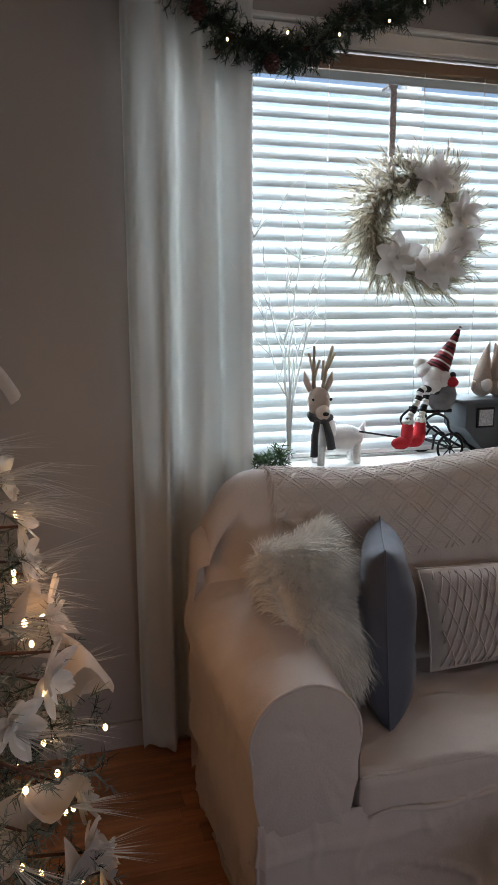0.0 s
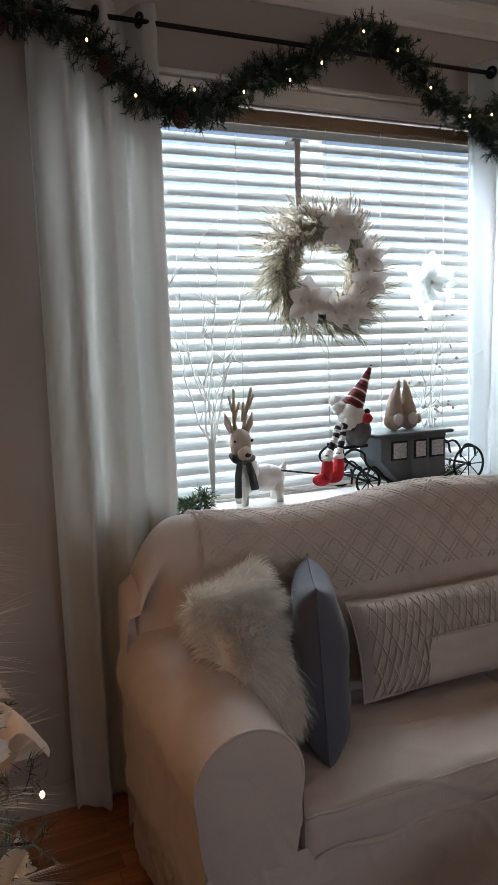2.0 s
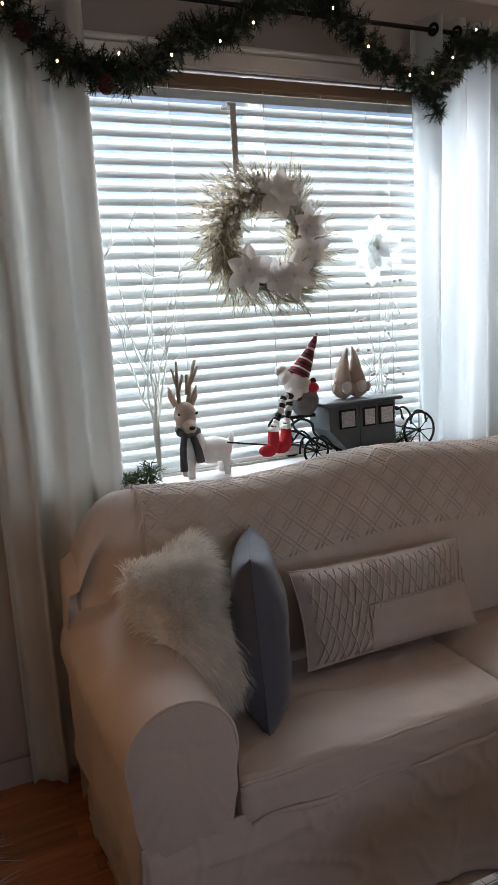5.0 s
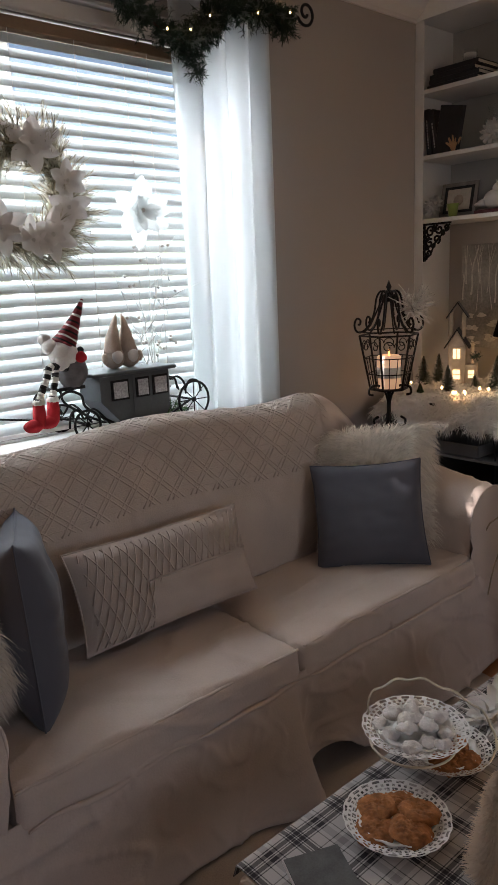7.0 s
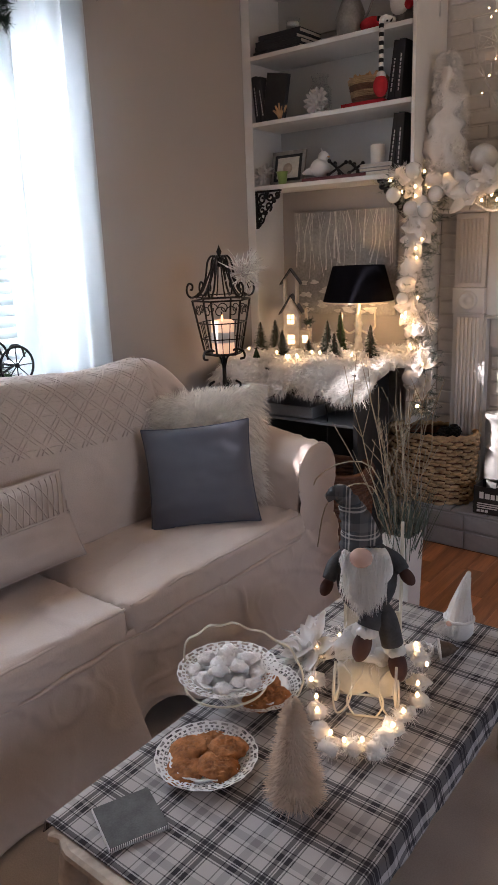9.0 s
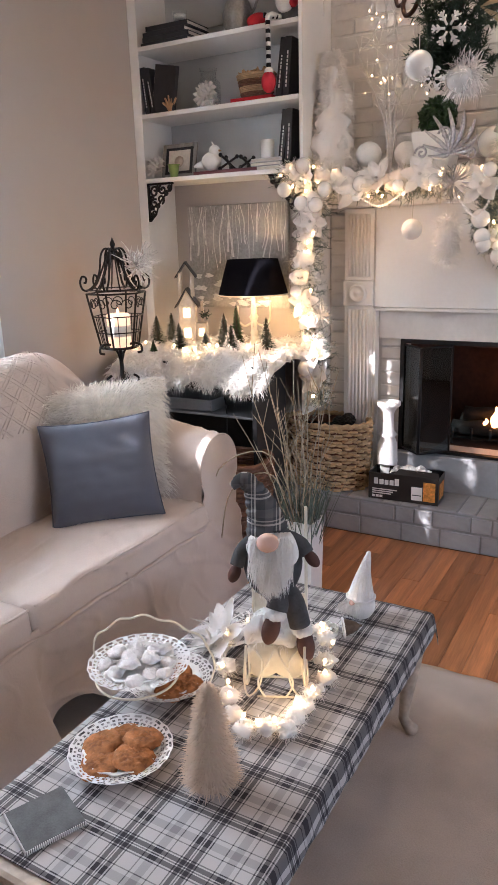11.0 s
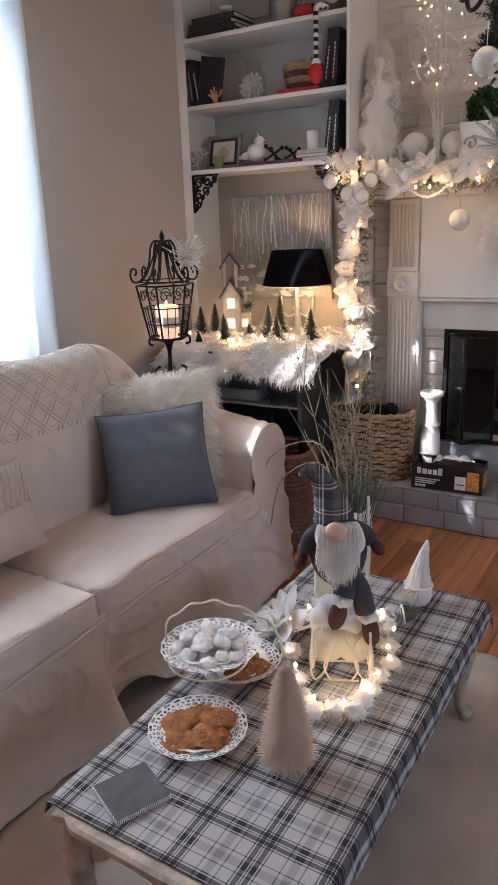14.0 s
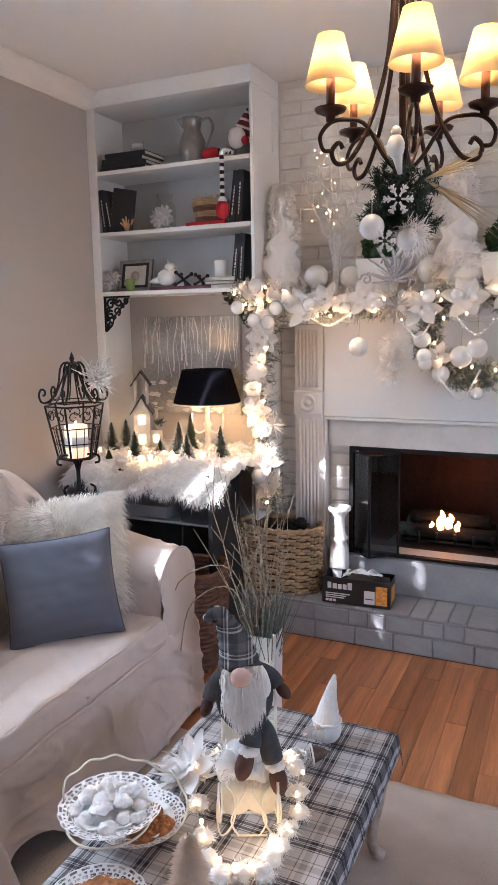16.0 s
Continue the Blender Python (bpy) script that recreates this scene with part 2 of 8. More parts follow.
CARD = mat("black_printed_card", (0.02, 0.018, 0.018), 0.35, var=0.1)
PRINTW = mat("white_print", (0.72, 0.70, 0.68), 0.5, var=0.03)
PRINTO = mat("orange_print", (0.65, 0.26, 0.05), 0.5, var=0.5, vs=60)
PLASTIC = mat("dark_plastic", (0.03, 0.03, 0.034), 0.3)
GREYBOX = mat("silver_player", (0.30, 0.30, 0.31), 0.4, metal=0.3)
BROWNRAIL = mat("tan_headrail", (0.24, 0.155, 0.095), 0.5, var=0.15, vs=6)
OLIVE = mat("green_leaf", (0.06, 0.13, 0.04), 0.5, var=0.4, vs=20)
FAWN = mat("fawn_felt", (0.50, 0.40, 0.33), 0.95, var=0.15, vs=25, bump=0.6, bs=200)
REED = mat("dry_reed", (0.38, 0.31, 0.22), 0.8, var=0.3, vs=30)
CORAL = mat("tan_coral", (0.55, 0.33, 0.17), 0.8, var=0.2, vs=30)

# ---- shape helpers ----
rnd = random.Random(7)


def thing(name, at=(0, 0, 0), rz=0.0, label="", category="", group="", kind=""):
    ob = new(name)
    ob.empty_display_size = 0.05
    ob.matrix_world = pose(*at, 0, 0, rz)
    return tagged(ob, label, category, group, kind)


def part(name, bm, material, parent=None, label="", smooth=False):
    me = bpy.data.meshes.new(name)
    if isinstance(bm, tuple):
        me.from_pydata(bm[0], [], bm[1])
        if len(bm) > 2:
            me.polygons.foreach_set("material_index", bm[2])
    else:
        bmesh.ops.recalc_face_normals(bm, faces=bm.faces)
        bm.to_mesh(me)
        bm.free()
    for one in material if isinstance(material, list) else [material]:
        me.materials.append(one)
    if smooth:
        me.polygons.foreach_set("use_smooth", [True] * len(me.polygons))
    ob = new(name, me)
    ob.parent = parent
    if label:
        ob["label"] = label
    return ob


def box(x0, x1, y0, y1, z0, z1, bevel=0.0, bm=None, mi=0, seg=2):
    bm = bm or bmesh.new()
    r = bmesh.ops.create_cube(bm, size=1.0, matrix=Matrix.Translation(((x0 + x1) / 2, (y0 + y1) / 2, (z0 + z1) / 2)) @ Matrix.Diagonal((abs(x1 - x0), abs(y1 - y0), abs(z1 - z0), 1)))
    fs = set(f for v in r["verts"] for f in v.link_faces)
    for f in fs:
        f.material_index = mi
    if bevel:
        es = list(set(e for f in fs for e in f.edges))
        bmesh.ops.bevel(bm, geom=es, offset=bevel, segments=seg, affect="EDGES", profile=0.5, material=-1)
    return bm


def lathe(profile, seg=24, at=(0, 0, 0), bm=None, mi=0, squash=(1, 1)):
    """Turns a list of (radius, height) round z."""
    bm = bm or bmesh.new()
    rings = []
    for r, z in profile:
        if r < 1e-5:
            rings.append([bm.verts.new((at[0], at[1], at[2] + z))])
        else:
            rings.append([bm.verts.new((at[0] + r * squash[0] * math.cos(a * math.tau / seg), at[1] + r * squash[1] * math.sin(a * math.tau / seg), at[2] + z)) for a in range(seg)])
    for a, b in zip(rings, rings[1:]):
        for i in range(seg):
            j = (i + 1) % seg
            if len(a) == 1 and len(b) == 1:
                continue
            if len(a) == 1:
                f = bm.faces.new((a[0], b[j], b[i]))
            elif len(b) == 1:
                f = bm.faces.new((a[i], a[j], b[0]))
            else:
                f = bm.faces.new((a[i], a[j], b[j], b[i]))
            f.material_index = mi
            f.smooth = True
    return bm


def tube(points, radius, seg=6, bm=None, mi=0, caps=True):
    """A rod along points; radius a number or one for each point."""
    bm = bm or bmesh.new()
    pts = [Vector(p) for p in points]
    rad = radius if isinstance(radius, (list, tuple)) else [radius] * len(pts)
    rings, side = [], None
    for i, p in enumerate(pts):
        d = (pts[min(i + 1, len(pts) - 1)] - pts[max(i - 1, 0)]).normalized()
        if side is None:
            side = d.orthogonal().normalized()
        side = (side - d * side.dot(d))
        side = side.normalized() if side.length > 1e-6 else d.orthogonal().normalized()
        up = d.cross(side)
        rings.append([bm.verts.new(p + (side * math.cos(a * math.tau / seg) + up * math.sin(a * math.tau / seg)) * rad[i]) for a in range(seg)])
    for a, b in zip(rings, rings[1:]):
        for i in range(seg):
            f = bm.faces.new((a[i], a[(i + 1) % seg], b[(i + 1) % seg], b[i]))
            f.material_index, f.smooth = mi, True
    if caps:
        for r in (rings[0][::-1], rings[-1]):
            bm.faces.new(r).material_index = mi
    return bm


def ball(at, r, bm=None, mi=0, seg=14, scale=(1, 1, 1), turn=None):
    bm = bm or bmesh.new()
    m = Matrix.Translation(at) @ (turn or Matrix.Identity(4)) @ Matrix.Diagonal((r * scale[0], r * scale[1], r * scale[2], 1))
    q = bmesh.ops.create_uvsphere(bm, u_segments=seg, v_segments=max(6, seg * 2 // 3), radius=1.0, matrix=m)
    for f in set(f for v in q["verts"] for f in v.link_faces):
        f.material_index, f.smooth = mi, True
    return bm


def sheet(fn, nu, nv, closed=False):
    """A grid of fn(u, v), u and v from 0 to 1, as vertices and faces."""
    vs = [tuple(fn(i / (nu if closed else nu - 1), j / (nv - 1))) for j in range(nv) for i in range(nu)]
    fs = []
    for j in range(nv - 1):
        for i in range(nu if closed else nu - 1):
            k = (i + 1) % nu
            fs.append((j * nu + i, j * nu + k, (j + 1) * nu + k, (j + 1) * nu + i))
    return vs, fs


def thick(ob, t, offset=-1.0):
    s = ob.modifiers.new("thickness", "SOLIDIFY")
    s.thickness, s.offset = t, offset
    return ob


def blades(items, rs=rnd):
    """Thin two-faced tapering hairs or needles: items of (root, way, length, width, droop)."""
    vs, fs = [], []
    for p, d, n, w, droop in items:
        p, d = Vector(p), Vector(d).normalized()
        s = d.cross(Vector((rs.uniform(-1, 1), rs.uniform(-1, 1), rs.uniform(-1, 1))))
        s = s.normalized() * w if s.length > 1e-5 else Vector((w, 0, 0))
        mid, tip = p + d * n * 0.55 + Vector((0, 0, -droop * n * 0.25)), p + d * n + Vector((0, 0, -droop * n))
        k = len(vs)
        vs += [p - s, p + s, mid + s * 0.8, mid - s * 0.8, tip]
        fs += [(k, k + 1, k + 2, k + 3), (k + 3, k + 2, k + 4)]
    return [tuple(v) for v in vs], fs


def rand_dir(rs=rnd):
    while True:
        v = Vector((rs.uniform(-1, 1), rs.uniform(-1, 1), rs.uniform(-1, 1)))
        if 0.05 < v.length < 1:
            return v.normalized()


def merge(*packs):
    vs, fs, mi = [], [], []
    for i, (v, f) in enumerate(packs):
        k = len(vs)
        vs += v
        fs += [tuple(a + k for a in q) for q in f]
        mi += [i] * len(f)
    return vs, fs, mi


def along(points, n):
    """n places spread evenly on a smooth line through points."""
    pts = [Vector(p) for p in points]
    out = []
    for i in range(n):
        k = i / max(1, n - 1) * (len(pts) - 1)
        j = min(int(k), len(pts) - 2)
        t = k - j
        p0, p1, p2, p3 = pts[max(0, j - 1)], pts[j], pts[j + 1], pts[min(len(pts) - 1, j + 2)]
        out.append(0.5 * (2 * p1 + (p2 - p0) * t + (2 * p0 - 5 * p1 + 4 * p2 - p3) * t * t + (3 * p1 - p0 - 3 * p2 + p3) * t ** 3))
    return out


def wob(p, scale, amount):
    return noise.noise(Vector(p) * scale) * amount

# ---- structure ----
X0, X1, Y0, Y1, ZC = -1.6, 4.47, -2.6, 3.0, 2.92


def slab(name, spans, material, label, kind="structure", category=""):
    bm = bmesh.new()
    for s in spans:
        box(*s, bm=bm)
    return tagged(part(name, bm, material), label, category, "", kind)


WX0, WX1, WZ0, WZ1 = 0.93, 2.84, 1.06, 2.475
slab("wall_north", [(X0, WX0, Y1, 3.2, 0, ZC), (WX1, 4.62, Y1, 3.2, 0, ZC), (WX0, WX1, Y1, 3.2, 0, WZ0), (WX0, WX1, Y1, 3.2, WZ1, ZC)], WALL, "greige painted wall with a wide window", category="wall")
slab("wall_south", [(X0, 0.7, Y0 - 0.2, Y0, 0, ZC), (3.1, 4.62, Y0 - 0.2, Y0, 0, ZC), (0.7, 3.1, Y0 - 0.2, Y0, 0, 0.8), (0.7, 3.1, Y0 - 0.2, Y0, 2.2, ZC)], WALL, "greige painted wall behind the viewer", category="wall")
slab("wall_west", [(X0 - 0.2, X0, Y0 - 0.2, 3.2, 0, ZC)], WALL, "greige painted side wall", category="wall")
slab("ceiling", [(X0 - 0.2, 4.62, Y0 - 0.2, 3.2, ZC, ZC + 0.15)], CEIL, "plain white painted ceiling", category="ceiling")
FLOOR = slab("floor", [(X0 - 0.2, 4.62, Y0 - 0.2, 3.2, -0.12, -0.006)], OAKDARK, "reddish oak strip floor", category="floor")
FY0, FY1, FZ0, FZ1 = 0.64, 1.59, 0.40, 1.00
WALL_E = slab("wall_east", [(4.47, 4.62, Y0, FY0, 0, ZC), (4.47, 4.62, FY1, 3.2, 0, ZC), (4.47, 4.62, FY0, FY1, 0, FZ0), (4.47, 4.62, FY0, FY1, FZ1, ZC)], MORTARW, "white painted brick chimney wall", category="wall")

# crown moulding
def crown(name, run, inward):
    prof = [(0.0, 0.0), (0.012, 0.0), (0.016, 0.018), (0.05, 0.045), (0.075, 0.075), (0.088, 0.08), (0.088, 0.092), (0.0, 0.092)]
    (xa, ya), (xb, yb) = run
    vs = [(x + inward[0] * d, y + inward[1] * d, ZC - 0.094 + z) for x, y in ((xa, ya), (xb, yb)) for d, z in prof]
    n = len(prof)
    fs = [(i, (i + 1) % n, n + (i + 1) % n, n + i) for i in range(n)] + [tuple(range(n))[::-1], tuple(range(n, 2 * n))]
    tagged(part(name, (vs, fs), CEIL), "white painted crown moulding", "moulding", "", "structure")


crown("trim_crown_north", ((X0, Y1 - 0.002), (4.12, Y1 - 0.002)), (0, -1))
slab("baseboard", [(X0, 4.12, 2.984, 2.998, 0, 0.10)], WALL, "greige painted baseboard", category="baseboard")

# window in the north wall
win = thing("window_1", (0, 0, 0), 0, "white framed window behind closed-down blinds", "window", kind="structure")
bm = bmesh.new()
for s in ((WX0, WX0 + 0.05, 3.09, 3.14, WZ0, WZ1), (WX1 - 0.05, WX1, 3.09, 3.14, WZ0, WZ1), (WX0 + 0.05, WX1 - 0.05, 3.09, 3.14, WZ0, WZ0 + 0.05), (WX0 + 0.05, WX1 - 0.05, 3.09, 3.14, WZ1 - 0.05, WZ1), (1.86, 1.92, 3.09, 3.14, WZ0 + 0.05, WZ1 - 0.05)):
    box(*s, bm=bm)
part("window_frame", bm, TRIM, win)
bm = box(1.225, 2.62, 2.79, 2.958, WZ0 - 0.045, WZ0 - 0.002, 0.008)
box(WX0 - 0.06, WX1 + 0.06, 2.9585, 3.085, WZ0 - 0.045, WZ0 - 0.002, bm=bm)
part("window_sill", bm, TRIM, win, "deep white sill")
bm = bmesh.new()
box(WX0 - 0.05, WX1 + 0.05, 2.965, 2.998, WZ1 + 0.002, WZ1 + 0.06, 0.008, bm=bm)
box(WX0 - 0.07, WX1 + 0.07, 2.95, 2.998, WZ1 + 0.062, WZ1 + 0.08, 0.006, bm=bm)
box(WX0 - 0.06, WX0 - 0.002, 2.975, 2.998, WZ0, WZ1, 0.004, bm=bm)
box(WX1 + 0.002, WX1 + 0.06, 2.975, 2.998, WZ0, WZ1, 0.004, bm=bm)
part("casing", bm, TRIM, win)
pane = part("pane", box(WX0 + 0.05, 1.86, 3.113, 3.117, WZ0 + 0.05, WZ1 - 0.05), GLASS, win)
pane2 = part("pane", box(1.92, WX1 - 0.05, 3.113, 3.117, WZ0 + 0.05, WZ1 - 0.05), GLASS, win)
for p in (pane, pane2):
    p.visible_shadow = False

# far ground, hedge and neighbour's wall outside
tagged(part("ground", box(-60, 60, 3.3, 90, -0.9, -0.6), mat("winter_lawn", (0.16, 0.17, 0.10), 0.9, var=0.3, vs=0.5)), "winter lawn outside the window", "ground", "", "structure")

# evergreen out of view, added only to block sun from part of the window
ev = thing("unseen_shade_tree", (-1.35, 5.0, -0.6), 0, "unseen evergreen added outside to shade part of the window", "tree")
part("trunk", tube([(0, 0, 0), (0.03, 0, 2.0), (0, 0, 4.6)], [0.14, 0.10, 0.02], 10), BROWNSUEDE, ev)
re_ = random.Random(3)
bm = bmesh.new()
crown_items = []
for i in range(130):
    z = 0.8 + 3.55 * i / 130
    a = i * 2.39996
    n = 1.45 * (1 - (z / 4.5) ** 3) + 0.30 * re_.random()
    tip = Vector((math.cos(a) * n * 1.25, math.sin(a) * n * 0.8, z - 0.12))
    tube([(0, 0, z), tip], [0.022, 0.005], 5, bm=bm)
    for k in range(60):
        q = Vector((0, 0, z)).lerp(tip, re_.uniform(0.25, 1.05))
        crown_items.append((q, Vector((math.cos(a), math.sin(a), -0.2)) + rand_dir(re_) * 0.9, re_.uniform(0.15, 0.3), 0.02, 0.1))
part("limb", bm, BROWNSUEDE, ev)
tagged(part("crown", blades(crown_items, re_), PINE, ev, "dark green crown"), kind="stuff")

# ---- blinds ----
blind = thing("window_blind", (0, 0, 0), 0, "white horizontal slat blind, lowered, hanging in the window", "blind")
BX0, BX1 = 0.99, 2.70
part("headrail", box(BX0, BX1, 2.955, 3.02, 2.412, 2.452, 0.004), BROWNRAIL, blind, "tan wooden headrail")
bm = bmesh.new()
tilt = radians(52)
prof = [(s, 0.004 * (1 - (2 * s) ** 2)) for s in (-0.5, -0.25, 0, 0.25, 0.5)]
rows = []
for sx in (-1, 1):
    for up in (0, 1):
        rows.append([bm.verts.new((sx * (BX1 - BX0 - 0.01) / 2, (s * 0.05) * math.cos(tilt) - (h + up * 0.0025) * math.sin(tilt), (s * 0.05) * math.sin(tilt) + (h + up * 0.0025) * math.cos(tilt))) for s, h in prof])
a0, a1, b0, b1 = rows
for i in range(4):
    bm.faces.new((a1[i], a1[i + 1], b1[i + 1], b1[i]))
    bm.faces.new((a0[i], b0[i], b0[i + 1], a0[i + 1]))
bm.faces.new((a0[0], a1[0], b1[0], b0[0]))
bm.faces.new((a0[4], b0[4], b1[4], a1[4]))
bm.faces.new(a0 + a1[::-1])
bm.faces.new(b0[::-1] + b1)
first = part("slat", bm, SLAT, blind)
SLATN, PITCH = 30, 0.0445
first.location = ((BX0 + BX1) / 2, 2.985, 2.39)
for i in range(1, SLATN):
    o = first.copy()
    scene.collection.objects.link(o)
    o.location = ((BX0 + BX1) / 2, 2.985 + rnd.uniform(-0.002, 0.002), 2.39 - PITCH * i)
    o.rotation_euler = (rnd.uniform(-0.05, 0.05), rnd.uniform(-0.0012, 0.0012), 0)
part("bottom_rail", box(BX0 + 0.005, BX1 - 0.005, 2.96, 3.01, 1.068, 1.084, 0.004), TRIM, blind)
for x in (1.50, 1.86, 2.10, 2.40):
    part("ladder_cord", tube([(x, 2.957, 2.412), (x, 2.957, 1.08)], 0.0013, 5), TRIM, blind)

# ---- curtain rod and curtains ----
rod = thing("curtain_rod", (0, 0, 0), 0, "black iron curtain rod with scrolled ends above the window", "curtain rod")
part("pole", tube([(0.74, 2.86, 2.645), (3.06, 2.86, 2.645)], 0.008, 10), IRON, rod)


def scroll(cx, cz, s, turn0=0.0, r0=0.07, turns=1.35, axis="x", y=0.0):
    pts = []
    for i in range(26):
        k = i / 25
        a, r = turn0 + k * turns * math.tau, r0 * (1 - 0.82 * k)
        pts.append((cx + s * r * math.cos(a), y, cz + r * math.sin(a)) if axis == "x" else (y, cx + s * r * math.cos(a), cz + r * math.sin(a)))
    return pts


part("finial", tube([(3.06, 2.86, 2.645), (3.10, 2.86, 2.63)] + scroll(3.16, 2.665, 1, math.pi * 1.15, 0.055, y=2.86), 0.0065, 8), IRON, rod, "scrolled iron finial")
part("finial", tube([(0.74, 2.86, 2.645), (0.70, 2.86, 2.63)] + scroll(0.64, 2.665, -1, math.pi * 1.15, 0.055, y=2.86), 0.0065, 8), IRON, rod, "scrolled iron finial")
for x in (0.78, 3.02):
    part("bracket", tube([(x, 2.998, 2.60), (x, 2.93, 2.61), (x, 2.86, 2.64)], 0.007, 8), IRON, rod)


def curtain(name, xa, xb, folds, material, label, flare, seed):
    c = thing(name, (0, 0, 0), 0, label, "curtain", "curtains at the window")

    def fn(u, v):
        z = 2.70 - v * 2.645
        k = u * folds * math.tau
        deep = 0.046 + 0.014 * math.sin(seed + 3 * v)
        x = xa + (xb - xa) * u + flare * v * (u - 0.5) + 0.018 * math.sin(k * 0.5 + seed) * v
        y = 2.895 + deep * math.sin(k + 0.4 * math.sin(v * 2 + seed)) + 0.012 * math.sin(2.3 * k + seed)
        if v > 0.93:
            y -= (v - 0.93) * 0.7 * (0.5 + 0.5 * math.sin(k * 0.7 + seed))
        return x, y, max(z, 0.045 + 0.012 * math.sin(k))

    thick(part("panel", sheet(fn, folds * 18, 70), material, c, smooth=True), 0.002, 0)
    for i in range(folds):
        x = xa + (xb - xa) * (i + 0.5) / folds
        g = lathe([(0.024, -0.003), (0.024, 0.003), (0.013, 0.003), (0.013, -0.003), (0.024, -0.003)], 16)
        bmesh.ops.transform(g, matrix=pose(x, 2.86, 2.648, 0, 90, 15), verts=g.verts)
        part("grommet", g, IRON, c)
    return c


curtain("curtain", 0.80, 1.215, 3, CURTAIN, "long white curtain with grommets, hanging to the floor", 0.02, 0.4)
curtain("curtain", 2.49, 2.94, 4, SHEERC, "thin white curtain lit through by the sun", 0.03, 2.1)

# ---- bookcase ----
BX, BY0, BY1 = 4.13, 2.02, 2.998
bc = thing("bookcase", (0, 0, 0), 0, "white built-in bookcase with three open shelves and a nook below", "bookcase")
part("side_panel", box(BX, 4.468, BY0 - 0.018, BY0, 0.62, 2.83, 0.002), TRIM, bc)
bm = bmesh.new()
box(BX, 4.468, BY1 - 0.02, BY1, 0, 2.83, bm=bm)
box(BX - 0.006, BX, BY1 - 0.055, BY1, 0, 2.83, 0.002, bm=bm)
part("stile", bm, TRIM, bc)
part("back_panel", box(4.44, 4.466, BY0, BY1 - 0.02, 1.86, 2.83), SHELF_BACK, bc, "cool grey back panel")
part("nook_back", box(4.44, 4.466, BY0, BY1 - 0.02, 0.0, 1.858), WALL, bc)
part("fascia", box(BX - 0.012, 4.468, BY0 - 0.02, BY1, 2.832, ZC - 0.002, 0.004), TRIM, bc)
part("top_rail", box(4.425, 4.438, BY0 + 0.002, BY1 - 0.022, 2.62, 2.66), SHELF_BACK, bc)
SHELVES = (1.855, 2.178, 2.502)
for z in SHELVES:
    part("shelf", box(BX - 0.004, 4.438, BY0 + 0.001, BY1 - 0.021, z - 0.022, z, 0.003), TRIM, bc)
part("hinge", box(BX + 0.24, BX + 0.25, BY0 - 0.024, BY0 - 0.018, 2.55, 2.75, 0.001), TRIM, bc)


def filigree(y, s):
    """Cast-iron corner bracket of scrolls, in the plane of the shelf's front."""
    b = thing("shelf_bracket", (4.15, y, 1.832), 0, "black cast-iron scrolled bracket under the shelf", "bracket", "brackets under the shelf")
    bm = bmesh.new()
    box(-0.008, 0.008, min(0, s * 0.17), max(0, s * 0.17), -0.010, 0.0, bm=bm)
    box(-0.008, 0.008, min(0, s * 0.010), max(0, s * 0.010), -0.20, -0.010, bm=bm)
    part("bracket_edge", bm, IRON, b)
    bm = bmesh.new()
    for cy, cz, r, t in ((0.045, -0.045, 0.032, 0.3), (0.10, -0.035, 0.026, 2.0), (0.145, -0.028, 0.018, 4.0), (0.04, -0.105, 0.026, 1.0), (0.035, -0.155, 0.02, 3.0), (0.085, -0.085, 0.024, 5.0), (0.072, -0.030, 0.016, 1.5), (0.025, -0.075, 0.014, 4.2), (0.125, -0.055, 0.014, 0.8), (0.065, -0.115, 0.014, 2.4), (0.022, -0.130, 0.012, 5.5), (0.020, -0.180, 0.010, 1.0)):
        tube([(0, s * (cy + r * (1 - 0.8 * k / 16) * math.cos(t + k / 16 * 8)), cz + r * (1 - 0.8 * k / 16) * math.sin(t + k / 16 * 8)) for k in range(17)], 0.0062, 6, bm=bm)
    tube([(0, s * 0.165, -0.012), (0, s * 0.12, -0.06), (0, s * 0.07, -0.11), (0, s * 0.05, -0.16), (0, s * 0.012, -0.195)], 0.005, 6, bm=bm)
    part("scrollwork", bm, IRON, b)


filigree(2.955, -1)
filigree(2.03, 1)

# ---- chimney breast, mantel, firebox, hearth ----
HX, HZ, HY0, HY1 = 4.14, 0.20, 0.05, 2.36
hearth = slab("hearth", [(HX + 0.004, 4.468, HY0, BY0 - 0.02, 0, HZ - 0.006), (HX + 0.004, BX - 0.002 + 0.02, BY0 - 0.02, HY1, 0, HZ - 0.006)], MORTAR, "raised hearth of grey painted brick", category="hearth")
tagged(part("step_under_firebox", box(4.40, 4.468, FY0 - 0.1, FY1 + 0.1, HZ + 0.002, FZ0 - 0.004, 0.004), BRICKGREY), "grey painted brick ledge below the firebox", "ledge", "", "structure")
mantel = thing("fireplace_mantel", (0, 0, 0), 0, "white painted wood mantel with fluted pilasters and rosettes", "mantel")
part("frieze", box(4.40, 4.468, 0.50, 1.725, 1.165, 1.66, 0.003), TRIM, mantel)
part("mantel_shelf", box(4.22, 4.468, 0.14, 2.0, 1.74, 1.79, 0.008), TRIM, mantel)
part("bed_moulding", box(4.30, 4.468, 0.22, 1.96, 1.66, 1.738, 0.02), TRIM, mantel)
